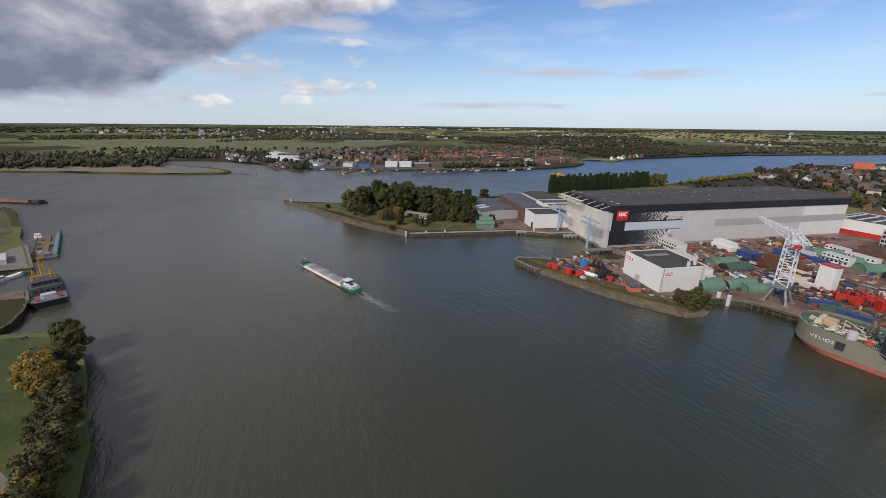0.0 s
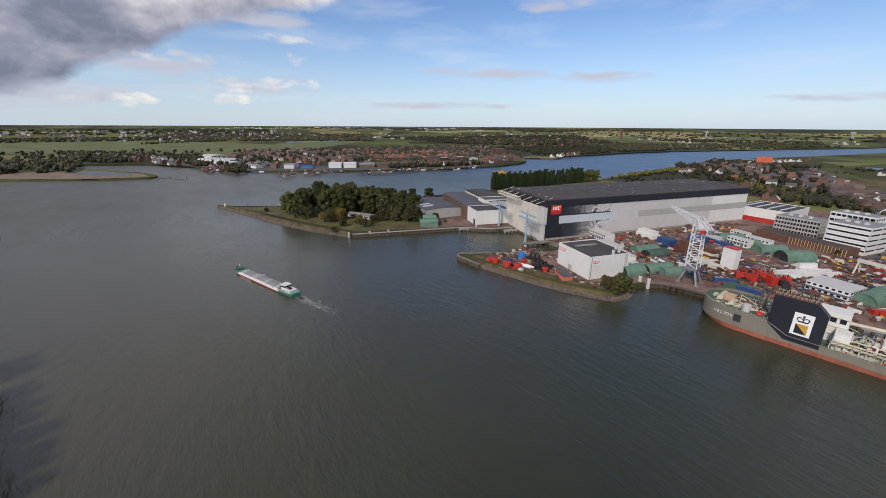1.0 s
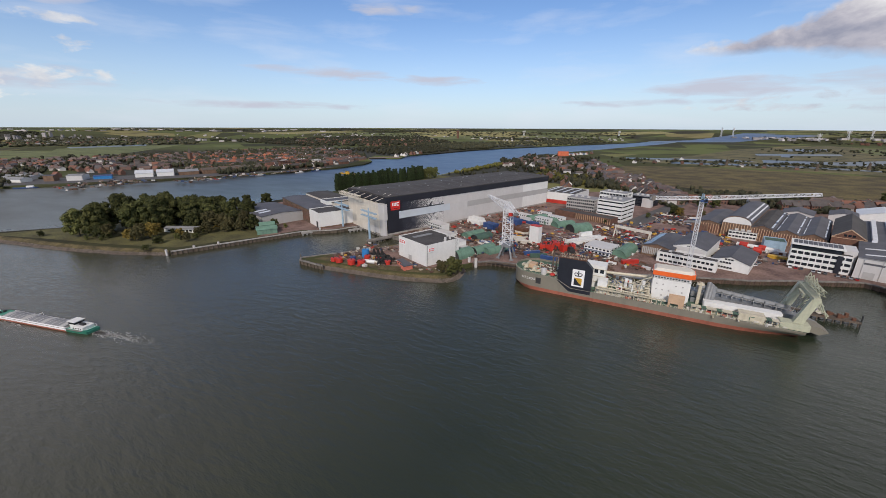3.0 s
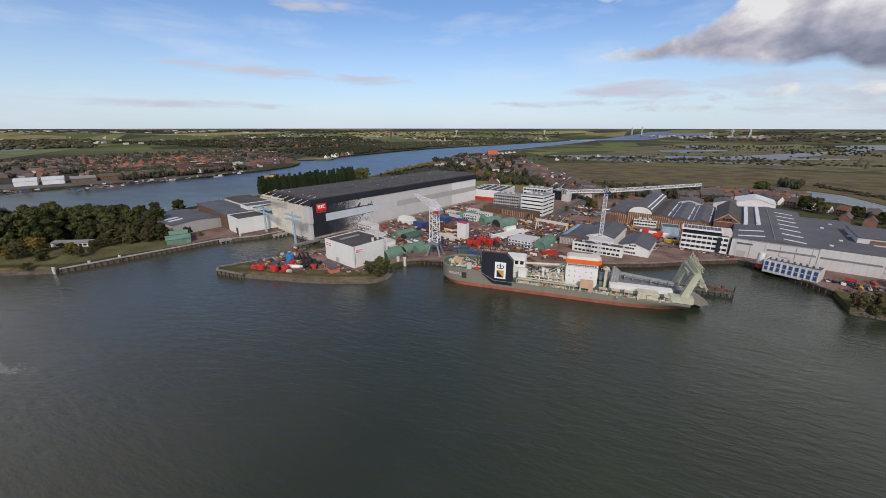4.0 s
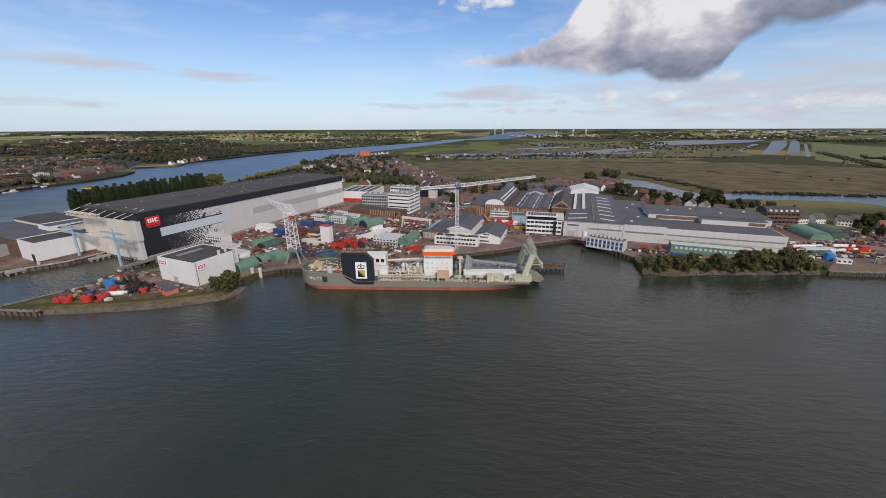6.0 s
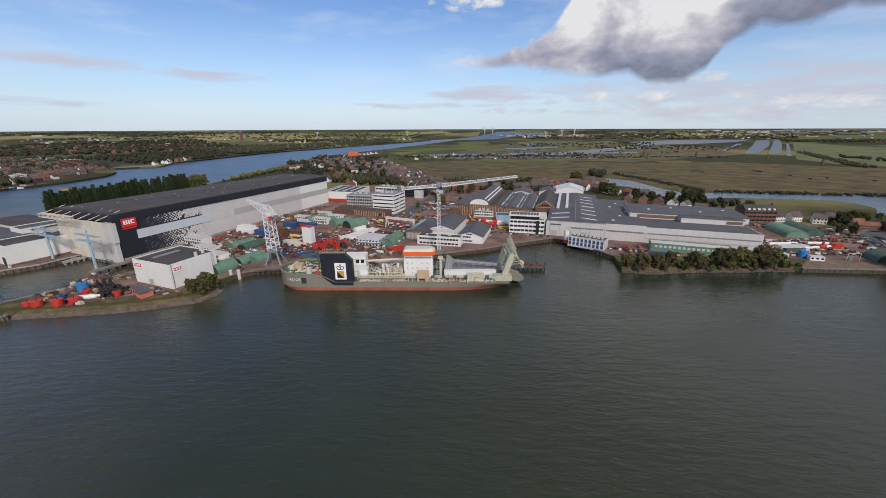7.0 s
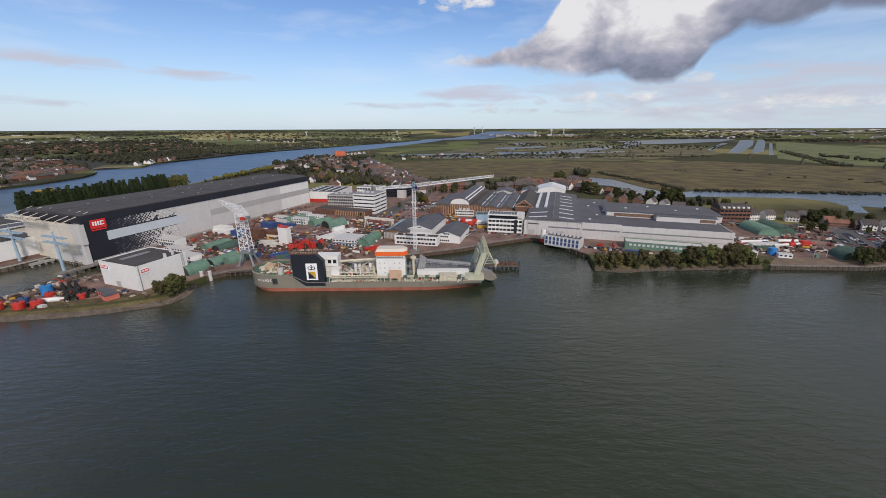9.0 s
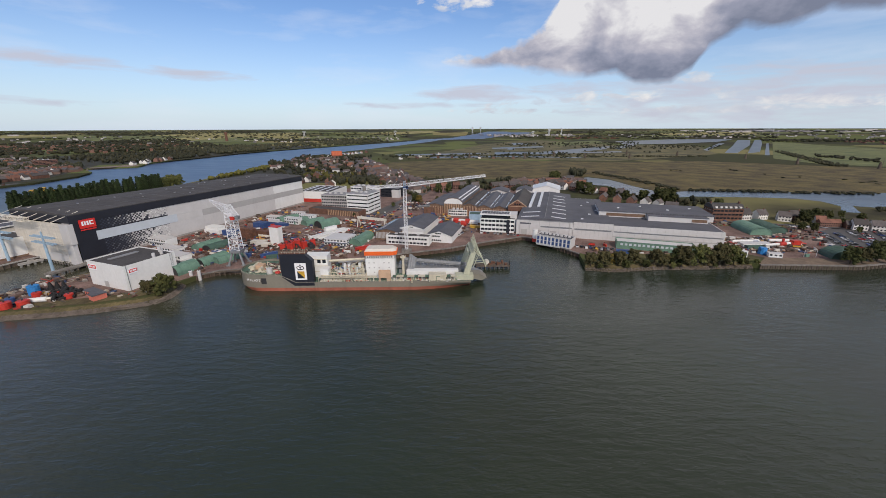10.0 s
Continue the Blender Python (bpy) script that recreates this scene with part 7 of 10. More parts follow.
for (xa, ya), (xb, yb), n in SPOTS:
    for _ in range(n):
        x, y = ry.uniform(xa, xb), ry.uniform(ya, yb)
        if blocked(x, y):
            continue
        m, cn = ry.choice(COL)
        w, d, h = ry.uniform(1.2, 5.5), ry.uniform(0.8, 2.4), ry.uniform(0.5, 2.4)
        kind = ry.random()
        rz = ry.choice([-21.5, 68.5, -17, ry.uniform(0, 180)])
        if kind < 0.4:
            bits("crate", cn + " crate or steel box on the yard", "crate", x, y, rz, [("box", "case", (0, 0, 0.12, w, d, h), m), ("box", "pallet", (-0.1, -0.1, 0, w + 0.1, d + 0.1, 0.14), M_TIMBER)])
        elif kind < 0.7:
            bits("pipe_stack", cn + " lengths of pipe lying on bearers", "pipes", x, y, rz, [("tube", "pipe", (0, q * 0.62, 0.45 + (0.5 if q == 3 else 0), w * 1.8, q * 0.62 if q < 3 else 0.95, 0.45 + (0.5 if q == 3 else 0), 0.3), m) for q in range(4)] + [("box", "bearer", (0.5, -0.4, 0, 0.8, 2.2, 0.15), M_TIMBER)])
        else:
            bits("steel_assembly", cn + " steel assembly part on trestles", "steel part", x, y, rz, [("box", "plate", (0, 0, 0.8, w, d, 1.2), m), ("box", "web", (0.2, d * 0.4, 1.2, w - 0.2, d * 0.55, 1.2 + h * 0.5), m), ("box", "trestle", (0.3, 0, 0, 0.6, d, 0.8), M_DARK), ("box", "trestle", (w - 0.6, 0, 0, w - 0.3, d, 0.8), M_DARK)])
# cream portal crane over the steel stock
pc = thing("portal_crane", "cream steel portal crane over the stock yard", "crane", -2, 350, YARD, -24)
part("beam", box(B(), -1, -0.9, 8.2, 29, 0.9, 10.2), M_CREAM, pc)
for x in (0, 28):
    for y in (-3, 3):
        part("leg", tube(B(), (x, y, 0), (x, y * 0.2, 8.4), 0.5, 6), M_CREAM, pc)
# red and white cylinders by the quay office
bits("hydraulic_cylinder", "long white steel cylinder with red collars", "cylinder", 84, 367, -20, [("tube", "barrel", (0, 0, 2.2, 26, 0, 2.2, 1.6), M_WHITE), ("tube", "collar", (2, 0, 2.4, 7, 0, 2.4, 2.3), M_RED), ("tube", "collar", (14, -1, 2.4, 18, -1, 2.4, 2.4), M_RED), ("box", "cradle", (3, -1.5, 0, 4, 1.5, 1), M_DARK), ("box", "cradle", (20, -1.5, 0, 21, 1.5, 1), M_DARK)])
bits("red_drum", "large red steel drum by the quay office", "drum", 92, 352, -20, [("tube", "drum", (0, 0, 2.6, 5, 0, 2.6, 2.5), M_RED), ("box", "cradle", (0.5, -2, 0, 4.5, 2, 1), M_DARK)])
bits("yellow_stack", "stack of yellow steel frames", "frames", 99, 344, -17, [("box", "frame", (0, 0, k * 0.8, 14, 4, k * 0.8 + 0.6), M_YELLOW) for k in range(3)])
# red and white gear on the east quay
bits("dredge_pipe", "long white floating pipe with red collars", "pipe", 316, 279, 5, [("tube", "barrel", (0, 0, 2.0, 27, 2, 2.0, 1.0), M_WHITE), ("tube", "collar", (13, 0.8, 2.1, 18, 1.2, 2.1, 1.7), M_RED), ("tube", "collar", (23, 1.6, 2.1, 27, 1.9, 2.1, 1.6), M_RED), ("box", "cradle", (4, -2, 0, 5, 2, 1.2), M_DARK), ("box", "cradle", (22, -1, 0, 23, 3, 1.2), M_DARK), ("tube", "riser", (16, 1, 3.4, 16, 1, 6.2, 0.8), M_RED)])
bits("dredge_pipe", "long white floating pipe on the east quay", "pipe", 300, 291, 2, [("tube", "barrel", (0, 0, 1.6, 22, 0, 1.6, 1.1), M_WHITE), ("box", "cradle", (4, -2, 0, 5, 2, 1), M_RUST)])
bits("dredge_pipe", "white pipe section on the east quay", "pipe", 330, 292, -4, [("tube", "barrel", (0, 0, 1.8, 15, 0, 1.8, 1.2), M_WHITE), ("box", "cradle", (4, -2, 0, 5, 2, 1), M_RUST)])
bits("red_hopper", "red steel hopper on the east quay", "hopper", 340, 281, 0, [("box", "bin", (0, 0, 0.6, 6, 4, 4.2), M_RED), ("tube", "chute", (8, 2.5, 2, 12, 2.5, 1, 0.8), M_RED)])
bits("blue_tank", "blue cylindrical tank on the east quay", "tank", 302, 264, 0, [("tube", "shell", (0, 0, 0.2, 0, 0, 4.4, 2.6), M_BRIGHTBLUE), ("tube", "lid", (0, 0, 4.4, 0, 0, 4.9, 2.2), M_BRIGHTBLUE)])
bits("green_goal_frame", "green and grey lifting frame on the quay", "frame", 326, 257, -5, [("tube", "post", (0, 0, 0, 0, 0, 5, 0.15), M_LGREY), ("tube", "post", (8, 0, 0, 8, 0, 5, 0.15), M_LGREY), ("tube", "bar", (0, 0, 5, 8, 0, 5, 0.15), M_LGREY), ("box", "tank", (0.6, -1, 0, 3, 1, 2), M_GREEN)])

# gear on the spit
for x, y, r, col, h in ((-159, 186, 2.4, M_RED, 3.0), (-149, 187, 2.6, M_RED, 3.4), (-143, 190, 2.6, M_RED, 3.0), (-147, 201, 2.1, M_RED, 2.6), (-151, 204, 2.6, M_BRIGHTBLUE, 5.5), (-155, 195, 2.0, M_BLUE, 2.2), (-128, 199, 2.0, M_RED, 2.6), (-164, 186, 2.0, M_RED, 2.4), (-138, 202, 1.8, M_RED, 2.4)):
    t = thing("buoy_float", ("blue" if col is not M_RED else "red") + " steel float standing on the spit", "float", x, y, YARD, ry.uniform(0, 90))
    part("drum", tube(B(), (0, 0, 0.3), (0, 0, h), r, 14), col, t)
    part("rim", tube(B(), (0, 0, h), (0, 0, h + 0.25), r * 1.05, 14, r * 0.9), col, t)
    part("foot", tube(B(), (0, 0, 0), (0, 0, 0.35), r * 0.8, 10), M_DARK, t)
    part("lug", box(B(), -0.3, -0.15, h + 0.2, 0.3, 0.15, h + 0.9), M_DARK, t)
for k in range(26):
    x, y = ry.uniform(-140, -126), ry.uniform(196, 207)
    t = thing("hose_piece", "black rubber dredging hose piece in a heap", "hose", x, y, YARD + 0.9, ry.uniform(0, 180), "heap of hoses")
    a = ry.uniform(0.6, 2.4)
    part("tube", tube(B(), (-2, 0, 0), (2, 0, a), 0.8, 10), M_RUBBER, t)
    part("flange", tube(B(), (1.9, 0, a - 0.05), (2.1, 0, a + 0.05), 1.05, 10), M_DARK, t)
bits("white_tube", "white steel tube lying on the spit", "tube", -146, 193, 15, [("tube", "barrel", (0, 0, 1.4, 10, 0, 1.4, 1.3), M_WHITE), ("tube", "end", (10, 0, 1.4, 12, 0, 1.4, 1.0), M_CREAM)])
for k in range(3):
    t = thing("rubber_cone", "black conical rubber fender on the spit", "fender", -149 + k * 3.0, 211 + k * 0.8, YARD, 0)
    part("cone", tube(B(), (0, 0, 0), (0, 0, 4.6), 1.7, 10, 0.4), M_RUBBER, t)
    part("ring", tube(B(), (0, 0, 0), (0, 0, 0.4), 2.0, 10), M_DARK, t)
for k in range(16):
    x, y = ry.uniform(-170, -136), ry.uniform(190, 222)
    if blocked(x, y):
        continue
    bits("deck_box", ry.choice(["orange", "grey", "rusty"]) + " steel box lying on the spit", "box", x, y, ry.uniform(0, 90), [("box", "case", (0, 0, 0, ry.uniform(1, 3), 1.2, ry.uniform(0.5, 1.3)), ry.choice([M_YELLOW, M_RED, M_LGREY, M_RUST])), ("box", "skid", (-0.1, 0.2, -0.02, 1.2, 0.5, 0.1), M_DARK)])
for k in range(7):
    t = thing("mooring_pile", "timber mooring pile at the head of the spit", "mooring pile", -190 + k * 4, 178.5 - k * 0.5 + (k == 0) * 2, 0, 0, "mooring piles")
    part("pile", tube(B(), (0, 0, -2), (0, 0, 5.6 if k == 0 else 3.6), 0.35, 8), M_TIMBER, t)
    part("cap", tube(B(), (0, 0, 5.6 if k == 0 else 3.6), (0, 0, 5.8 if k == 0 else 3.8), 0.42, 8), M_DARK, t)


def dolphin(x, y, h=6.0, r=1.0, m=None):
    t = thing("mooring_dolphin", "pale concrete mooring post in the water", "mooring dolphin", x, y, 0, 0, "mooring dolphins")
    part("post", tube(B(), (0, 0, -2), (0, 0, h), r, 12), m or M_LGREY, t)
    part("cap", tube(B(), (0, 0, h), (0, 0, h + 0.4), r * 1.15, 12, r * 0.9), m or M_LGREY, t)
    part("bollard", tube(B(), (0, 0, h + 0.4), (0, 0, h + 1.0), r * 0.3, 8), M_DARK, t)


dolphin(-82.5, 230.5)
dolphin(-77.6, 230.8)
for x, y in ((-286, 141), (-279, 157), (-272.5, 172), (-236, 243)):
    dolphin(x, y, 4.2, 0.8)
# pale concrete berthing frames off the quay
for x, y, rz in ((-243, 228, 65), (-214, 256, 65)):
    t = thing("berthing_frame", "pale concrete berthing frame standing in the slip", "berthing frame", x, y, 0, rz)
    part("beam", chamfer_box(B(), 0, -1.2, 1.4, 13, 1.2, 2.8, 0.2), M_CONC, t)
    for k in range(4):
        part("post", tube(B(), (1.2 + k * 3.5, 0, -2), (1.2 + k * 3.5, 0, 1.5), 0.7, 8), M_CONC, t)
    part("bollard", chamfer_box(B(), 5, -0.8, 2.8, 8, 0.8, 3.6, 0.2), M_CONC, t)

# timber jetty east of the dredger
j = thing("work_jetty", "dark timber jetty with rusty machinery on it", "jetty", 95.5, 245, 0, 0)
part("deck", box(B(), 0, 0, 2.0, 22, 7, 2.7), M_TIMBER, j)
part("deck", box(B(), -6, 4.5, 2.0, 0, 6.5, 2.6), M_TIMBER, j)
for x in range(0, 23, 3):
    for y in (0.3, 6.7):
        part("pile", tube(B(), (x, y, -2), (x, y, 2.2), 0.3, 7), M_TIMBER, j)
for k in range(7):
    part("machine", chamfer_box(B(), 8 + k * 1.8, 1 + (k % 3) * 1.6, 2.7, 9.4 + k * 1.8, 2.4 + (k % 3) * 1.6, 3.8 + (k % 2) * 1.0, 0.15), M_RUST, j, "rusty winch")
part("drum", tube(B(), (7, 2, 4.4), (7, 5, 4.4), 1.5, 12), M_CREAM, j, "cream cable drum")
part("end_post", tube(B(), (22, 1, -2), (22, 1, 6), 0.35, 8), M_DARK, j)
# timber quay deck in front of the harbour crane
q = thing("crane_jetty", "dark timber piled deck under the harbour crane", "jetty", -78, 236, 0, 10)
part("deck", box(B(), 0, 0, 2.2, 34, 6, 3.0), M_TIMBER, q)
for x in range(0, 35, 3):
    part("pile", tube(B(), (x, 0.3, -2), (x, 0.3, 2.4), 0.35, 7), M_TIMBER, q)

# ---- cars ----


def car_shape():
    bm = B()
    extrude_y(bm, [(-2.1, 0.32), (2.1, 0.32), (2.15, 0.62), (2.0, 0.86), (0.95, 0.98), (-1.9, 1.0), (-2.15, 0.8)], -0.86, 0.86)
    cab = B()
    extrude_y(cab, [(1.0, 0.97), (0.35, 1.44), (-1.25, 1.46), (-1.85, 0.99)], -0.76, 0.76)
    wh = B()
    tube(wh, (0, -0.1, 0), (0, 0.1, 0), 0.32, 10)
    out = []
    for n_, b_ in (("body", bm), ("cabin", cab), ("wheel", wh)):
        me = bpy.data.meshes.new(n_)
        bmesh.ops.recalc_face_normals(b_, faces=b_.faces)
        b_.to_mesh(me)
        b_.free()
        out.append(me)
    return out


CAR = car_shape()
CAR[1].materials.append(M_GLASS)
CAR[2].materials.append(M_RUBBER)
CARCOL = {"silver": mat("silver_car_paint", (0.42, 0.43, 0.45), 0.3, 0.4, 0.05), "black": mat("black_car_paint", (0.015, 0.015, 0.018), 0.25, 0.1, 0.1), "white": mat("white_car_paint", (0.72, 0.72, 0.72), 0.3, 0, 0.03), "red": mat("red_car_paint", (0.35, 0.02, 0.02), 0.3, 0, 0.05), "blue": mat("blue_car_paint", (0.03, 0.06, 0.18), 0.3, 0.1, 0.05), "grey": mat("grey_car_paint", (0.12, 0.125, 0.13), 0.3, 0.3, 0.05)}
CARBODY = {}
for k, m in CARCOL.items():
    me = CAR[0].copy()
    me.materials.append(m)
    CARBODY[k] = me


def car(x, y, rz):
    k = ry.choice(["silver", "black", "white", "red", "blue", "grey", "silver", "black", "grey"])
    t = thing("car", k + " parked passenger car on the asphalt", "car", x, y, YARD + 0.07, rz, "parked cars")
    o = new("body", CARBODY[k])
    o.parent = t
    c = new("cabin", CAR[1])
    c.parent = t
    for wx in (-1.3, 1.35):
        for wy in (-0.82, 0.82):
            w = new("wheel", CAR[2])
            w.parent = t
            w.location = (wx, wy, 0.32)


for r, (x0, y0, x1, y1, n) in enumerate(((372, 266, 398, 318, 16), (380, 266, 410, 318, 16), (394, 270, 424, 318, 15), (404, 274, 436, 322, 15), (420, 280, 450, 324, 15), (432, 286, 460, 322, 13))):
    for i in range(n):
        if ry.random() < 0.85:
            k = i / (n - 1)
            car(x0 + (x1 - x0) * k, y0 + (y1 - y0) * k, 150 + ry.uniform(-3, 3) - 180 * (ry.random() < 0.4))
for i in range(12):
    if i not in (3, 7):
        car(108 + i * 2.7, 326 - i * 0.82, 73)
for i in range(9):
    car(176 + i * 3.0, 284 - i * 0.9, 75)
for i in range(8):
    car(8 + i * 3.1, 372 + i * 8.5, 70 + ry.uniform(-4, 4))
for i in range(14):
    car(30 + (i % 7) * 3.2, 440 + (i // 7) * 14 + (i % 7) * 0.5, 70)
for i in range(8):
    car(70 + i * 3, 318 + (i % 2) * 6, 60 + ry.uniform(-10, 10))
for i in range(7):
    car(345 + i * 12, 352 - i * 3, -17)

# ---- trees and scrub ----


def lump(rings=4, seg=7):
    """A unit dome-like ball for one heap of leaves: points and faces."""
    pts, fcs = [(0.0, 0.0, 1.0)], []
    for a in range(1, rings):
        th = math.pi * a / rings
        pts += [(math.sin(th) * math.cos(2 * math.pi * (b + 0.5 * a) / seg), math.sin(th) * math.sin(2 * math.pi * (b + 0.5 * a) / seg), math.cos(th)) for b in range(seg)]
    pts.append((0.0, 0.0, -1.0))
    for b in range(seg):
        c = (b + 1) % seg
        fcs.append((0, 1 + b, 1 + c))
        for a in range(rings - 2):
            p, q = 1 + a * seg, 1 + (a + 1) * seg
            fcs += [(p + b, q + b, q + c), (p + b, q + c, p + c)]
        fcs.append((len(pts) - 1, 1 + (rings - 2) * seg + c, 1 + (rings - 2) * seg + b))
    return np.array(pts), np.array(fcs)


LUMP = lump()


def crown_mesh(name, blobs, n, size, material, seed):
    """Many small leaf clumps (folded quads) over a set of blobs (x, y, z, rx, rz)."""
    rr = random.Random(seed)
    verts, faces = [], []
    wsum = sum(b[3] ** 2 * 1.0 for b in blobs)
    for bx, by, bz, rx, rz in blobs:
        for _ in range(int(n * rx ** 2 / wsum)):
            u, th = rr.uniform(-0.85, 1), rr.uniform(0, 2 * math.pi)
            s = math.sqrt(max(0, 1 - u * u))
            k = rr.random() ** 0.35 * rr.uniform(0.82, 1.08)
            c = Vector((bx + rx * k * s * math.cos(th), by + rx * k * s * math.sin(th), bz + rz * k * u))
            nrm = Vector((s * math.cos(th), s * math.sin(th), u + 0.35)) + Vector((rr.gauss(0, 0.38), rr.gauss(0, 0.38), rr.gauss(0, 0.32)))
            nrm.normalize()
            a = nrm.orthogonal().normalized()
            a.rotate(Matrix.Rotation(rr.uniform(0, 6.28), 3, nrm))
            b = nrm.cross(a)
            w, h = size * rr.uniform(0.6, 1.35), size * rr.uniform(0.5, 1.1)
            i = len(verts)
            verts += [c - a * w - b * h * 0.4, c + b * h - a * w * 0.2 + nrm * h * 0.2, c + a * w + b * h * 0.2, c - b * h + a * w * 0.3 + nrm * h * 0.15]
            faces.append((i, i + 1, i + 2, i + 3))
    # a lumpy mass of inner leaves, so that the crown is not hollow
    for bx, by, bz, rx, rz in blobs:
        i = len(verts)
        verts += [(bx + c[0] * rx * 0.72 * rr.uniform(0.75, 1.2), by + c[1] * rx * 0.72 * rr.uniform(0.75, 1.2), bz + c[2] * rz * 0.72 * rr.uniform(0.75, 1.2)) for c in LUMP[0]]
        faces += [tuple(int(q) + i for q in f) for f in LUMP[1]]
    me = bpy.data.meshes.new(name)
    me.from_pydata([tuple(v) for v in verts], [], faces)
    me.materials.append(material)
    return me


def trunk_mesh(h, r, seed, limbs=6, spread=0.35):
    rr = random.Random(seed)
    bm = B()
    tube(bm, (0, 0, -0.4), (rr.uniform(-0.2, 0.2), rr.uniform(-0.2, 0.2), h * 0.45), r, 8, r * 0.7)
    tube(bm, (0, 0, h * 0.43), (rr.uniform(-0.5, 0.5), rr.uniform(-0.5, 0.5), h * 0.85), r * 0.7, 6, r * 0.2)
    for i in range(limbs):
        a, z = 2.4 * i + rr.uniform(-0.4, 0.4), h * rr.uniform(0.25, 0.6)
        e = Vector((math.cos(a), math.sin(a), 0)) * h * spread * rr.uniform(0.6, 1.0)
        tube(bm, (0, 0, z), (e.x, e.y, z + h * rr.uniform(0.12, 0.3)), r * 0.42, 5, r * 0.1)
    me = bpy.data.meshes.new("trunk")
    bm.to_mesh(me)
    bm.free()
    me.materials.append(M_BARK)
    return me


def broad_blobs(h, w, seed, n=30, low=0.22):
    rr = random.Random(seed)
    out = [(0, 0, h * 0.58, w * 0.30, h * 0.30)]
    for i in range(n):
        a, q = 2.4 * i + rr.uniform(-0.5, 0.5), rr.uniform(0.14, 0.42) * w
        z = h * (low + 0.13 + ((i + 0.5) / n) ** 0.9 * (0.70 - low))
        fall = 1.0 - max(0, z / h - 0.55) * 1.3
        out.append((q * fall * math.cos(a), q * fall * math.sin(a), z, w * rr.uniform(0.09, 0.17), h * rr.uniform(0.06, 0.13)))
    return out


TREES = {}


def tree_kind(key, h, w, leaf, n, size, seed, low=0.22, cone=False):
    if cone:
        rr = random.Random(seed)
        blobs = [(rr.uniform(-0.3, 0.3), rr.uniform(-0.3, 0.3), h * (0.14 + 0.11 * i), w * (0.42 if i < 5 else 0.34 - 0.06 * (i - 5)), h * 0.11) for i in range(8)]
    else:
        blobs = broad_blobs(h, w, seed, low=low)
    TREES[key] = (crown_mesh("crown", blobs, n, size, leaf, seed), trunk_mesh(h, 0.018 * h + 0.12, seed))


tree_kind("oak_a", 22, 20, L_OAK, 7020, 0.57, 1, 0.02)
tree_kind("oak_b", 20, 18, L_OAK, 6210, 0.55, 2, 0.0)
tree_kind("oak_c", 24, 17, L_OAK, 6480, 0.57, 3, 0.0)
tree_kind("willow_a", 22, 18, L_LIGHT, 7290, 0.52, 4, 0.0)
tree_kind("willow_b", 14, 12, L_LIGHT, 3740, 0.34, 5, 0.06)
tree_kind("brown_a", 16, 14, L_BROWN, 4080, 0.38, 6, 0.12)
tree_kind("brown_b", 13, 12, L_BROWN, 3400, 0.34, 7, 0.05)
tree_kind("autumn_a", 11, 10, L_AUTUMN, 3060, 0.30, 8, 0.06)
tree_kind("bush_a", 7, 9, L_OAK, 2210, 0.27, 9, 0.0)
tree_kind("bush_b", 6, 7, L_LIGHT, 1700, 0.24, 10, 0.0)
tree_kind("poplar", 21, 8.6, L_DARK, 3510, 0.47, 11, cone=True)
tree_kind("small_a", 9, 7, L_OAK, 675, 0.47, 12, 0.1)
tree_kind("small_b", 8, 6, L_BROWN, 607, 0.47, 13, 0.1)
LABELS = {"oak": "broad dark green tree", "willow": "tall pale green willow", "brown": "brown-green bushy tree", "autumn": "small tree turning yellow", "bush": "low rounded bush", "poplar": "slim dark poplar in a row", "small": "small garden tree"}
rt = random.Random(77)


def plant(key, x, y, s=1.0, z=YARD, group="", extra=" on the bank", sz=None):
    crown, trunk = TREES[key]
    kind = key.split("_")[0]
    t = thing({"bush": "bush", "poplar": "poplar_tree"}.get(kind, "tree"), LABELS[kind] + extra, "bush" if kind == "bush" else "tree", x, y, z, rt.uniform(0, 360), group)
    t.scale = (s, s, sz or s * rt.uniform(0.92, 1.08))
    c, k = new("crown", crown), new("trunk", trunk)
    c.parent = k.parent = t
    return t


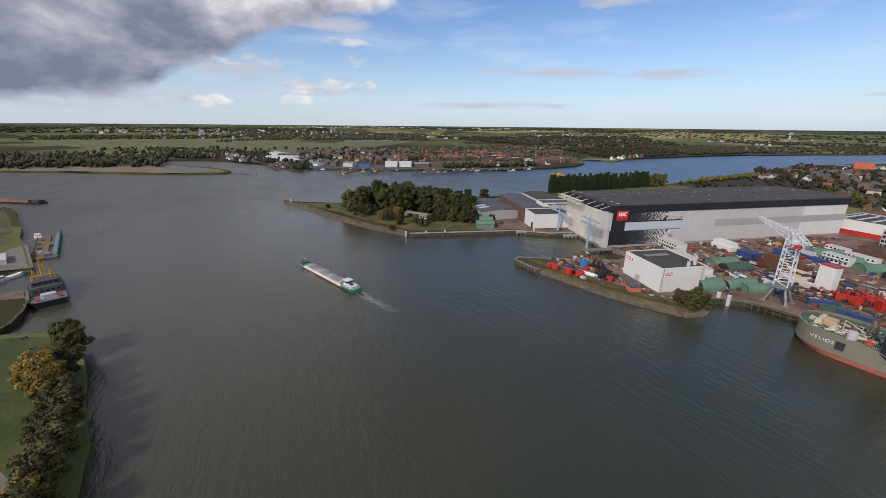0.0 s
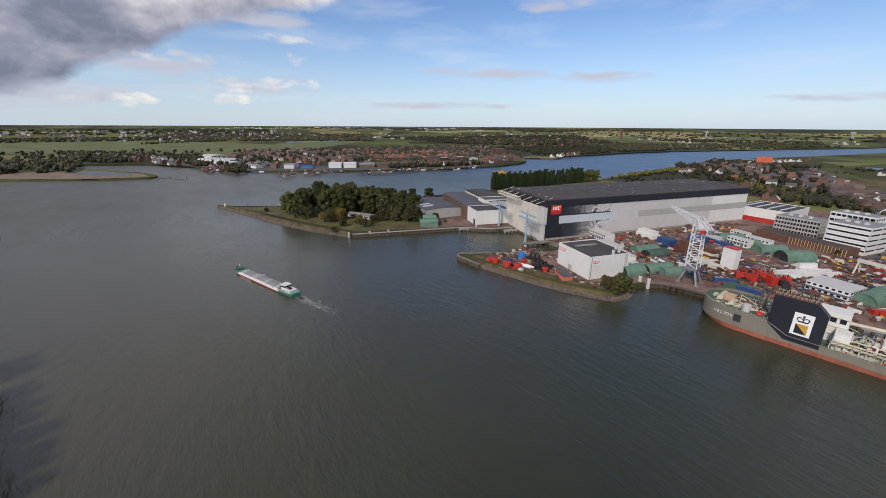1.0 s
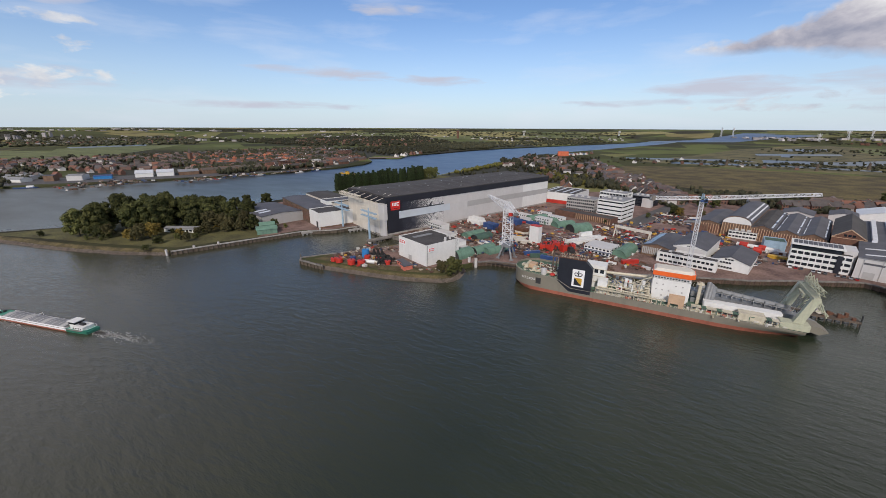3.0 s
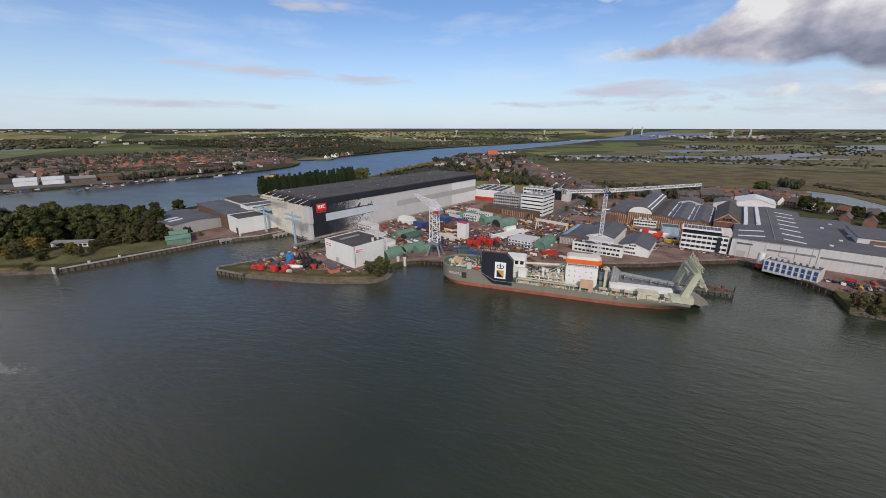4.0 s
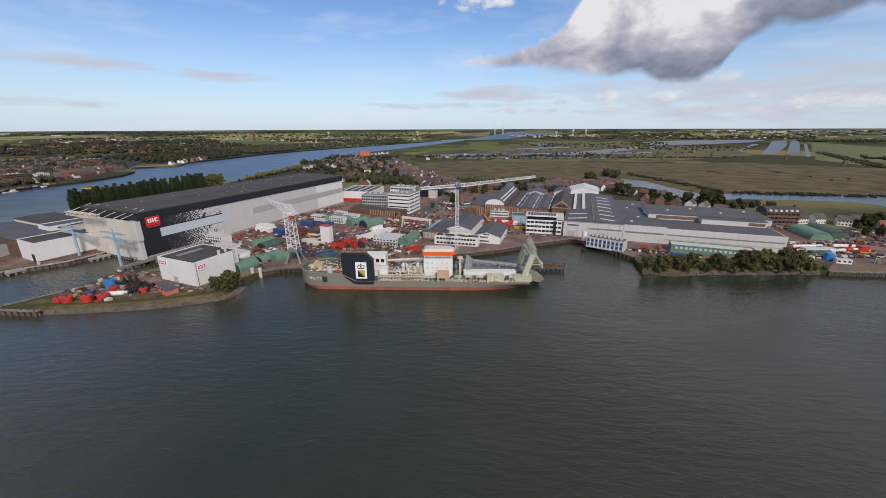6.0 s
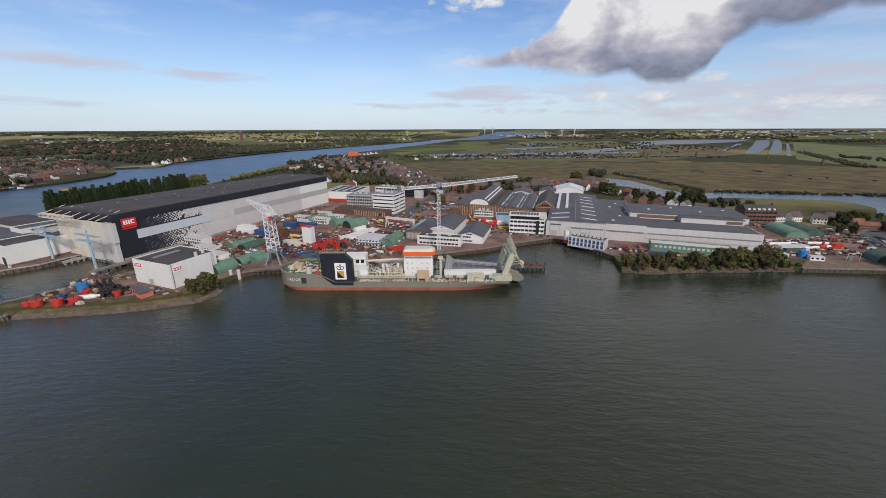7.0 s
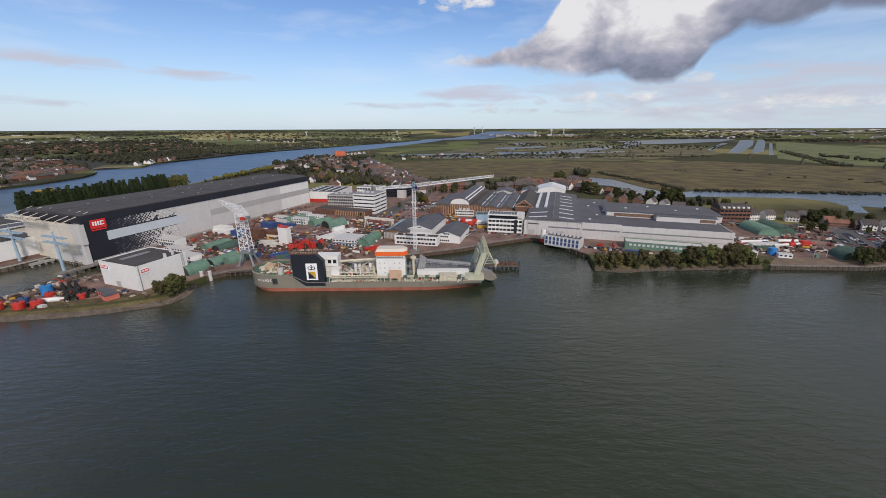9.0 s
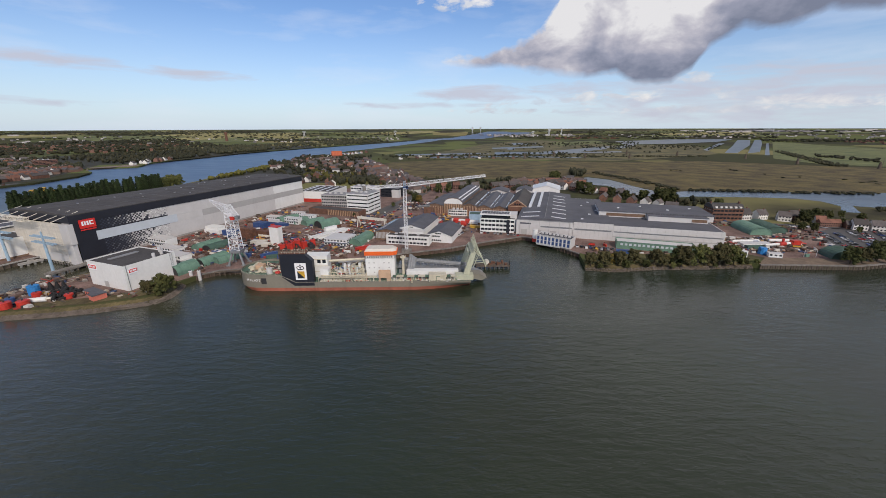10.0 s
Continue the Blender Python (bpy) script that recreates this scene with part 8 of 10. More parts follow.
# the clump on the peninsula
for key, x, y, s in (("willow_a", -392, 128, 1.0), ("willow_a", -384, 138, 1.08), ("oak_a", -398, 146, 1.0), ("oak_b", -372, 134, 0.62), ("brown_a", -366, 138, 0.8), ("oak_c", -385, 158, 1.18), ("oak_a", -370, 160, 1.05), ("oak_c", -358, 172, 1.08), ("oak_a", -380, 182, 1.12), ("oak_b", -366, 188, 1.1), ("willow_a", -362, 180, 1.2), ("oak_a", -352, 196, 1.05), ("oak_c", -346, 208, 1.0), ("oak_b", -336, 204, 0.95), ("oak_a", -360, 212, 1.0), ("oak_b", -384, 210, 1.0), ("brown_a", -350, 154, 0.75), ("autumn_a", -337, 157, 1.0), ("oak_b", -334, 190, 0.85), ("brown_a", -322, 196, 1.1), ("brown_a", -314, 202, 1.05), ("brown_b", -304, 203, 1.0), ("autumn_a", -318, 168, 0.8), ("brown_b", -310, 178, 0.7), ("brown_a", -294, 212, 1.1), ("oak_b", -288, 214, 0.75), ("brown_b", -300, 196, 0.8), ("oak_b", -340, 226, 0.9), ("oak_a", -322, 234, 0.85), ("oak_b", -372, 236, 1.0), ("oak_b", -396, 226, 0.9), ("oak_c", -390, 196, 1.0), ("bush_a", -420, 112, 0.7), ("bush_b", -374, 126, 0.7), ("bush_b", -362, 131, 0.6), ("bush_a", -352, 150, 0.8), ("oak_b", -278, 228, 0.5), ("bush_b", -268, 232, 0.7), ("bush_a", -338, 172, 0.6), ("oak_b", -384, 262, 0.8), ("oak_b", -390, 280, 0.7), ("oak_a", -382, 300, 0.7)):
    plant(key, x, y, s * (1.22 if s > 0.84 and key[0] != "b" else 1.0), group="trees on the peninsula", extra=" in the peninsula clump")
for i in range(26):
    plant(rt.choice(["bush_a", "bush_b", "brown_b", "autumn_a"]), -388 + rt.uniform(0, 96), 136 + i * 2.6 + rt.uniform(-4, 4), rt.uniform(0.6, 1.1), group="trees on the peninsula", extra=" in the peninsula clump")
for key, x, y, s in (("oak_b", -312, 208, 0.75), ("oak_a", -300, 213, 0.62), ("oak_b", -320, 220, 0.75), ("oak_c", -332, 211, 0.8), ("brown_a", -292, 205, 0.75), ("brown_b", -304, 203, 0.8), ("autumn_a", -318, 200, 0.8)):
    plant(key, x, y, s, group="trees on the peninsula", extra=" before the grey hall")
# the poplar row behind the hall
for i in range(38):
    k = i / 37
    if i in (25, 29):
        continue
    plant("poplar", -372 + 34 * k, 408 + 172 * k, 1.08 + 0.12 * rt.random(), group="poplar row", extra=" behind the hall")
for x, y, s in ((-337, 588, 0.95), (-334, 598, 1.05), (-330, 610, 1.0)):
    plant("willow_a", x, y, s, extra=" behind the hall")
# willows along the east bank, the round bush on the spit, trees on the near bank
for key, x, y, s in (("brown_b", 171, 247, 0.8), ("brown_a", 179, 246, 0.74), ("autumn_a", 184, 249, 0.8), ("brown_b", 189, 247, 0.85), ("bush_a", 194, 245, 0.8), ("brown_b", 201, 249, 0.8), ("bush_a", 207, 246, 0.8), ("brown_a", 214, 248, 0.72), ("brown_b", 219, 246, 0.7), ("oak_b", 229, 248, 0.62), ("brown_a", 231, 246, 0.85), ("bush_b", 238, 246, 0.9), ("willow_b", 244, 249, 1.08), ("brown_b", 249, 247, 0.8), ("brown_a", 258, 248, 1.0), ("oak_b", 263, 250, 0.72), ("willow_b", 267, 247, 0.9), ("bush_a", 275, 248, 0.8), ("bush_b", 283, 248, 0.6), ("bush_b", 176, 243, 0.6), ("bush_b", 224, 243, 0.6), ("bush_b", 252, 243.5, 0.5)):
    plant(key, x, y - 2.5, s * 1.12, z=1.8, group="bank willows", extra=" on the stony bank")
plant("willow_b", -82, 206, 1.02, z=1.6, extra=" at the end of the spit")
plant("brown_b", -89, 204, 0.75, z=2.0, extra=" at the end of the spit")
for key, x, y, s in (("oak_b", -204, -60, 0.52), ("brown_a", -196, -56, 0.62), ("brown_a", -178, -57, 0.72), ("autumn_a", -172, -60, 1.1), ("autumn_a", -164, -56, 1.05), ("brown_a", -158, -52, 0.6), ("brown_b", -148, -50, 0.85), ("brown_b", -138, -50, 0.85), ("brown_b", -131, -49, 0.8), ("brown_b", -122, -49, 0.8), ("autumn_a", -115, -50, 0.7), ("brown_b", -108, -48, 0.8)):
    plant(key, x + 5, y + 1.8, s * 1.38, z=1.6, group="near bank trees", extra=" on the near bank")
for key, x, y, s in (("oak_b", 343, 242, 0.7), ("brown_a", 352, 243, 0.8), ("oak_b", 366, 246, 0.85), ("oak_a", 382, 250, 0.8), ("oak_b", 398, 252, 0.85), ("oak_a", 415, 254, 0.85)):
    plant(key, x, y, s, z=2.8, extra=" at the water's edge")
for key, x, y, s in (("oak_a", 330, 448, 0.95), ("oak_a", 340, 450, 1.0), ("oak_b", 348, 456, 1.0), ("oak_b", 322, 468, 0.85), ("oak_b", 306, 480, 0.7), ("oak_b", 296, 500, 0.8), ("oak_b", 276, 520, 0.85), ("oak_b", 268, 535, 0.9), ("oak_b", 284, 545, 0.8), ("oak_a", 262, 640, 1.0), ("oak_b", 270, 648, 0.9), ("oak_b", 372, 408, 0.8), ("small_a", 408, 372, 1.0), ("oak_b", 414, 352, 0.75), ("oak_b", 430, 358, 0.8), ("oak_b", 455, 370, 0.5), ("small_a", 470, 372, 0.95), ("oak_b", 480, 362, 0.45), ("small_a", 395, 322, 1.1), ("small_a", 388, 326, 1.1), ("small_b", 400, 345, 1.0), ("small_a", 428, 316, 0.8), ("small_a", 462, 312, 0.9), ("oak_b", 454, 300, 0.55), ("oak_b", 498, 340, 0.8), ("oak_b", 515, 335, 0.8), ("oak_b", 540, 345, 0.9), ("small_a", 438, 340, 1.0)):
    plant(key, x, y, s, extra=" among the dyke houses")
for key, x, y, s in (("oak_b", 43, 470, 0.6), ("autumn_a", 48, 466, 1.0), ("oak_b", 72, 536, 0.7), ("oak_b", 86, 540, 0.7), ("small_a", 20, 440, 0.8), ("small_a", -15, 392, 0.6), ("small_b", 70, 480, 0.9), ("small_a", 140, 470, 0.8)):
    plant(key, x, y, s, extra=" between the halls")


def clumps(name, spots, label, seed, material=None):
    """Distant woodland: every tree is a trunkless crown of several rounded, uneven heaps of leaves, all in one mesh."""
    rr = np.random.default_rng(seed)
    base, tri = LUMP
    rows = []
    for x, y, z, r, h in spots:
        near_ = math.hypot(x - MID[0], y - MID[1]) < 1500
        rows.append((x, y, z + h * 0.42, r * 0.62, h * 0.46))
        for _ in range(4 if near_ else 2):
            a, q = rr.uniform(0, 6.283), rr.uniform(0.35, 0.7) * r
            rows.append((x + q * math.cos(a), y + q * math.sin(a), z + h * rr.uniform(0.35, 0.72), r * rr.uniform(0.26, 0.46), h * rr.uniform(0.18, 0.30)))
    if not rows:
        rows.append((0.0, 1500.0, 5.0, 2.0, 2.0))
    rows = np.array(rows)
    n, m = len(rows), len(base)
    p = base[None] * rows[:, None, [3, 3, 4]] * rr.uniform(0.72, 1.22, (n, m, 1)) + rows[:, None, :3]
    f = tri[None] + (np.arange(n) * m)[:, None, None]
    me = bpy.data.meshes.new(name)
    me.from_pydata(p.reshape(-1, 3), [], f.reshape(-1, 3))
    me.polygons.foreach_set("use_smooth", np.ones(len(me.polygons), dtype=bool))
    me.materials.append(material or L_FAR)
    return tagged(new(name, me), label, "woodland", kind="stuff")


def scatter(n, quad, hr, seed, rr_=(3.5, 7), keep=None):
    """n spots inside a four-cornered patch of true ground."""
    rr = random.Random(seed)
    out = []
    for _ in range(n):
        a, b = rr.random(), rr.random()
        p = [(1 - a) * ((1 - b) * quad[0][k] + b * quad[3][k]) + a * ((1 - b) * quad[1][k] + b * quad[2][k]) for k in (0, 1)]
        if keep and noise.noise(Vector((p[0] / 90, p[1] / 90, seed))) < keep:
            continue
        q = far(p[0], p[1], YARD)
        sh = math.hypot(q.x - MID[0], q.y - MID[1]) / max(1.0, math.hypot(p[0] - MID[0], p[1] - MID[1]))
        r = rr.uniform(*rr_)
        out.append((q.x, q.y, q.z, r * max(sh, 0.5), rr.uniform(*hr) * max(sh, 0.45)))
    return out


def belt(name, n, quad, hr, seed, label, rr_=(3.5, 7), keep=None, material=None):
    return clumps(name, scatter(n, quad, hr, seed, rr_, keep), label, seed, material)


# woods near the hall and the village, on the far bank, and out to the horizon
belt("hedge", 60, [(-330, 690), (-318, 690), (-300, 900), (-318, 900)], (7, 10), 100, "yellow-green hedge of trees along the river", rr_=(4, 6), material=L_HEDGE)
belt("wood", 130, [(-330, 640), (-110, 660), (-60, 850), (-320, 900)], (5, 9), 101, "garden trees beyond the hall", rr_=(3, 5.5), keep=-0.05)
belt("wood", 26, [(-335, 930), (-280, 900), (-250, 1120), (-330, 1130)], (12, 17), 99, "tall trees by the river", rr_=(5, 7.5))
belt("wood", 240, [(-330, 880), (-150, 840), (-130, 1250), (-325, 1270)], (6, 10), 102, "mixed trees by the river", rr_=(3.5, 6), keep=-0.05)
belt("wood", 160, [(-120, 560), (-60, 540), (0, 700), (-110, 700)], (7, 12), 103, "trees round the village", rr_=(3, 5.5), keep=-0.2)
belt("wood", 90, [(100, 560), (200, 555), (265, 660), (100, 680)], (6, 10), 104, "trees behind the machine halls", rr_=(3, 5))
belt("wood", 140, [(-40, 620), (130, 590), (150, 650), (-30, 720)], (5, 9), 105, "garden trees along the village", rr_=(2.5, 4.5))
belt("wood", 420, [(-690, 450), (-645, 690), (-790, 800), (-870, 440)], (8, 14), 106, "garden trees in the riverside town", rr_=(3.5, 6.5), keep=-0.15)
belt("wood", 1700, [(-790, 440), (-730, 920), (-1320, 1320), (-1380, 520)], (8, 14), 107, "trees between the town roofs", rr_=(3.5, 7), keep=-0.25)
belt("wood", 420, [(-700, 1010), (-685, 1330), (-950, 1700), (-1150, 1200)], (8, 14), 108, "wooded far bank", rr_=(4.5, 8))
belt("wood", 420, [(-675, 1400), (-620, 1620), (-740, 1950), (-1150, 1750)], (9, 15), 109, "wooded far bank", rr_=(5, 9))
belt("wood", 500, [(-615, 1640), (-210, 2600), (-560, 2750), (-1000, 1900)], (9, 15), 110, "wooded far bank", rr_=(6, 10), keep=-0.1)
belt("wood", 500, [(-800, 170), (-960, 130), (-1500, 60), (-1150, 480)], (6, 11), 111, "trees behind the far wharves", rr_=(3.5, 6.5), keep=-0.1)
belt("wood", 420, [(-1000, -70), (-1080, -330), (-1500, -560), (-1500, -60)], (6, 17), 112, "dark wood behind the sand spit", rr_=(4, 11))
belt("wood", 260, [(-1180, 20), (-1230, -60), (-1750, -160), (-1500, 100)], (6, 11), 113, "trees along the polder road", rr_=(4, 8))
belt("wood", 350, [(-2600, -700), (-2700, 250), (-3200, 400), (-3400, -900)], (8, 13), 114, "belt of trees beyond the meadows", rr_=(9, 17))
belt("wood", 1100, [(-2500, 260), (-2000, 1150), (-3400, 1900), (-4200, 300)], (8, 14), 115, "far woodland", rr_=(10, 20))
belt("wood", 1500, [(-1350, 1300), (-900, 1900), (-2200, 3500), (-2600, 1500)], (8, 14), 116, "far woodland", rr_=(8, 16), keep=-0.3)
belt("wood", 500, [(-1000, 2600), (-300, 2700), (-400, 3300), (-1500, 3200)], (8, 14), 117, "far woodland", rr_=(9, 17), keep=-0.1)
belt("wood", 260, [(120, 1250), (560, 1180), (1000, 1460), (300, 1560)], (3, 6), 118, "scrub in the marsh", rr_=(3, 6), keep=0.1)
belt("wood", 260, [(330, 1600), (1100, 1620), (1350, 1950), (600, 2300)], (4, 7), 119, "scrub in the marsh", rr_=(4, 8), keep=0.12)
belt("wood", 220, [(960, 880), (1300, 1420), (1330, 1420), (1000, 870)], (4, 7), 120, "hedge along the basin dyke", rr_=(3, 5))
belt("wood", 420, [(2050, 2350), (3300, 2300), (3600, 2700), (2300, 2700)], (8, 13), 121, "dark belt of trees beyond the meadow", rr_=(9, 16))
belt("wood", 900, [(700, 2900), (2700, 3000), (4800, 5500), (900, 5200)], (8, 13), 122, "far woodland", rr_=(12, 24), keep=0.08)
belt("wood", 900, [(-3500, 3300), (-200, 3800), (-400, 7800), (-5000, 7000)], (8, 13), 123, "far woodland", rr_=(14, 28), keep=0.05)
belt("wood", 900, [(1800, 5600), (6500, 4500), (11000, 9000), (2500, 11000)], (8, 14), 124, "woodland on the horizon", rr_=(20, 40), keep=0.05)
belt("wood", 900, [(-9000, 3000), (-3000, 7500), (-5000, 14000), (-16000, 6000)], (8, 14), 125, "woodland on the horizon", rr_=(20, 40), keep=0.0)
belt("wood", 500, [(-4500, -1500), (-4200, 1200), (-9000, 2500), (-9000, -3000)], (8, 14), 126, "woodland on the horizon", rr_=(18, 36))
belt("wood", 500, [(2300, 1300), (3000, 800), (6500, 2500), (5200, 4200)], (8, 14), 127, "far woodland", rr_=(10, 22), keep=0.05)
belt("wood", 220, [(520, 380), (1100, 400), (1150, 430), (560, 420)], (4, 8), 128, "trees along the canal bank", rr_=(3, 6))
belt("wood", 160, [(420, 300), (900, 250), (900, 330), (430, 360)], (5, 9), 129, "trees on the dyke", rr_=(3, 6), keep=0.1)
belt("wood", 220, [(960, 870), (1500, 760), (2400, 1500), (1900, 1620)], (3, 6), 130, "scattered field trees", rr_=(3, 6), keep=0.28)

belt("wood", 90, [(-1620, -260), (-1306, 609), (-1434, 669), (-1755, -280)], (7, 13), 131, "row of trees along the polder road", rr_=(4, 9), keep=-0.1)
belt("wood", 70, [(-2184, 72), (-2368, 410), (-2533, 471), (-2311, 102)], (7, 12), 132, "trees across the meadow", rr_=(5, 9))
belt("wood", 60, [(-2486, 628), (-2936, 1371), (-3092, 1443), (-2688, 679)], (7, 12), 133, "trees across the meadow", rr_=(6, 10))
belt("scrub", 200, [(-375, 1066), (517, 1366), (874, 1162), (921, 1231)], (2, 4.5), 134, "low scrub along the reed bed", rr_=(3, 6), keep=0.0)
belt("scrub", 170, [(-220, 1176), (552, 1252), (594, 1361), (-243, 1271)], (4, 8), 135, "trees along the marsh dyke", rr_=(3.5, 7), keep=-0.1)
belt("scrub", 120, [(367, 1929), (1129, 2063), (1288, 2374), (408, 2197)], (5, 9), 136, "trees along the far marsh", rr_=(5, 9))
belt("scrub", 120, [(696, 1694), (1150, 1534), (1464, 1904), (816, 2020)], (4, 7), 137, "scrub before the lake", rr_=(4, 8), keep=0.0)
belt("wood", 60, [(1204, 1167), (1168, 942), (1258, 1021), (1295, 1262)], (4, 8), 138, "field trees in the meadow", rr_=(4, 8), keep=0.0)
belt("wood", 26, [(317, 716), (338, 715), (366, 778), (339, 780)], (9, 14), 139, "tall trees at the village edge", rr_=(4, 7))
belt("wood", 240, [(-290, 844), (-32, 644), (-136, 1126), (-360, 1298)], (7, 12), 141, "trees round the village church", rr_=(3.5, 6.5), keep=-0.2)
belt("wood", 120, [(-74, 666), (53, 499), (69, 564), (-75, 873)], (4, 8), 142, "garden trees along the village street", rr_=(2.5, 4.5), keep=-0.15)
belt("wood", 60, [(299, 494), (370, 422), (400, 454), (323, 529)], (5, 9), 143, "garden trees behind the long hall", rr_=(2.5, 4.5), keep=-0.1)
belt("hedge", 50, [(-179, 723), (-70, 645), (-84, 747), (-208, 853)], (6, 10), 144, "yellow-brown trees beside the village", rr_=(3.5, 5.5), material=L_HEDGE)
belt("wood", 230, [(-1181, 210), (-812, 451), (-1302, 685), (-1422, 332)], (7, 12), 145, "garden trees in the wharf quarter", rr_=(3.5, 6.5), keep=-0.2)
belt("reed_fringe", 150, [(374, 760), (419, 548), (429, 564), (395, 799)], (1.5, 3.2), 146, "dark reed fringe along the canal", rr_=(2.5, 4))
belt("reed_fringe", 170, [(428, 543), (651, 498), (671, 515), (438, 558)], (1.5, 3.2), 147, "dark reed fringe along the canal", rr_=(2.5, 4))
belt("scrub", 60, [(389, 844), (745, 580), (856, 679), (470, 1061)], (1.2, 2.4), 148, "dark tussocks in the reed bed", rr_=(3, 7), keep=0.05)
# ---- houses ----
rn = random.Random(91)
HK = {}


def house_kind(key, w, d, eave, ridge, wall, roofm):
    bm = B()
    extrude_x(bm, [(0, -0.5), (d, -0.5), (d, eave), (d / 2, ridge - 0.1), (0, eave)], 0, w)
    ms = []
    for nme, m in (("wall", wall),):
        me = bpy.data.meshes.new(nme)
        bmesh.ops.recalc_face_normals(bm, faces=bm.faces)
        bm.to_mesh(me)
        bm.free()
        me.materials.append(m)
        ms.append((nme, me))
    rf = B()
    s = (ridge - eave) / (d / 2)
    for sy in (0, 1):
        prof = [(d / 2, ridge), (d / 2, ridge + 0.25), (-0.4, eave - 0.4 * s + 0.25), (-0.4, eave - 0.4 * s)]
        extrude_x(rf, [(py if sy == 0 else d - py, pz) for py, pz in prof], -0.2, w + 0.2)
    me = bpy.data.meshes.new("roof")
    bmesh.ops.recalc_face_normals(rf, faces=rf.faces)
    rf.to_mesh(me)
    rf.free()
    me.materials.append(roofm)
    ms.append(("roof", me))
    ch = B()
    box(ch, w * 0.75, d / 2 - 0.4, ridge - 0.8, w * 0.75 + 0.8, d / 2 + 0.4, ridge + 1.1)
    me = bpy.data.meshes.new("chimney")
    ch.to_mesh(me)
    ch.free()
    me.materials.append(M_BRICK)
    ms.append(("chimney", me))
    for nme, zz in (("window", 1.0), ("window", 3.7)):
        if zz + 1.2 > eave:
            continue
        wn = B()
        n = max(2, int(w / 2.4))
        for k in range(n):
            box(wn, (k + 0.25) * w / n, -0.06, zz, (k + 0.72) * w / n, 0.05, zz + 1.3)
            box(wn, (k + 0.25) * w / n, d - 0.05, zz, (k + 0.72) * w / n, d + 0.06, zz + 1.3)
        me = bpy.data.meshes.new(nme)
        wn.to_mesh(me)
        wn.free()
        me.materials.append(M_GLASS)
        ms.append((nme, me))
    HK[key] = ms


M_PLASTER = mat("white_plaster", (0.66, 0.64, 0.60), 0.8, var=0.1, big=4, small=0.6, rand=0.12)
M_FARWALL = mat("distant_pale_walls", (0.37, 0.345, 0.335), 0.85, var=0.2, big=40, small=6, island=0.6)
M_BRICK3 = mat("red_house_brick", (0.165, 0.088, 0.064), 0.9, var=0.2, big=3, small=0.4, rand=0.3)
house_kind("brick_orange", 9, 9, 5.6, 9.6, M_BRICK3, M_TILE)
house_kind("brick_dark", 9, 9, 5.6, 9.8, M_BRICK3, M_TILE_D)
house_kind("white_dark", 10, 9, 5.2, 9.2, M_PLASTER, M_TILE_D)
house_kind("white_orange", 9, 8, 3.4, 8.0, M_PLASTER, M_TILE)
house_kind("terrace_orange", 24, 9, 5.6, 9.4, M_BRICK3, M_TILE)
house_kind("terrace_dark", 26, 9, 5.6, 9.6, M_BRICK, M_TILE_D)
HL = {"brick_orange": "brick house with orange tiled roof", "brick_dark": "brick house with dark tiled roof", "white_dark": "white plastered house with dark roof", "white_orange": "white cottage with orange tiled roof", "terrace_orange": "brick terrace with orange tiled roof", "terrace_dark": "brown brick terrace with dark roof"}


def house(key, x, y, rz, s=1.0, z=YARD, where=" in the village"):
    p = far(x, y, z)
    t = thing("house", HL[key] + where, "house", p.x, p.y, p.z, rz)
    t.scale = (s, s, s)
    for nme, me in HK[key] if y < 800 and x > -560 else HK[key][:2]:
        o = new(nme, me)
        o.parent = t
    return t


def street(x0, y0, x1, y1, n, keys, jit=2.0, turn=0.0, where=" in the village", s=1.0):
    a = math.degrees(math.atan2(y1 - y0, x1 - x0)) + turn
    if "far bank" in where or "riverside" in where:
        x0, y0, x1, y1 = x0 - 38, y0 + 24, x1 - 38, y1 + 24
    for i in range(n):
        k = (i + rn.uniform(-0.15, 0.15)) / max(1, n - 1)
        house(rn.choice(keys), x0 + (x1 - x0) * k + rn.uniform(-jit, jit), y0 + (y1 - y0) * k + rn.uniform(-jit, jit), a + rn.uniform(-4, 4), s * rn.uniform(0.9, 1.12), where=where)


D_, O_, W_ = ["brick_dark", "white_dark", "brick_orange", "brick_dark", "white_dark"], ["brick_orange", "terrace_orange", "white_orange"], ["white_dark", "white_orange", "brick_dark"]
# dyke houses east of the halls
for key, x, y, rz, s in (("white_dark", 366, 366, 10, 1.15), ("white_dark", 384, 368, 5, 1.0), ("white_dark", 398, 362, -30, 1.0), ("brick_dark", 410, 362, -20, 1.0), ("white_orange", 424, 350, -20, 0.9), ("terrace_orange", 418, 340, -12, 0.7), ("terrace_dark", 434, 332, -20, 0.7), ("white_dark", 436, 328, -24, 1.0), ("white_dark", 446, 322, -24, 1.0), ("white_dark", 456, 316, -22, 0.9), ("brick_orange", 470, 312, -20, 1.0), ("white_dark", 484, 306, -20, 1.0), ("brick_dark", 500, 302, -18, 1.0), ("white_dark", 312, 404, -30, 1.2), ("terrace_dark", 276, 468, 60, 0.9), ("brick_dark", 300, 446, 40, 1.0), ("white_dark", 312, 438, 40, 1.0), ("brick_dark", 290, 458, 60, 1.0), ("white_dark", 322, 432, 30, 0.9)):
    house(key, x, y, rz, s, where=" on the dyke")
vl = banded_office("brick_villa", "large brown brick villa with slate roof and white dormers", 336, 366, -6, 28, 16, 3, 3.6, wall=M_BRICK, piers=8, sill=0.45)[0]
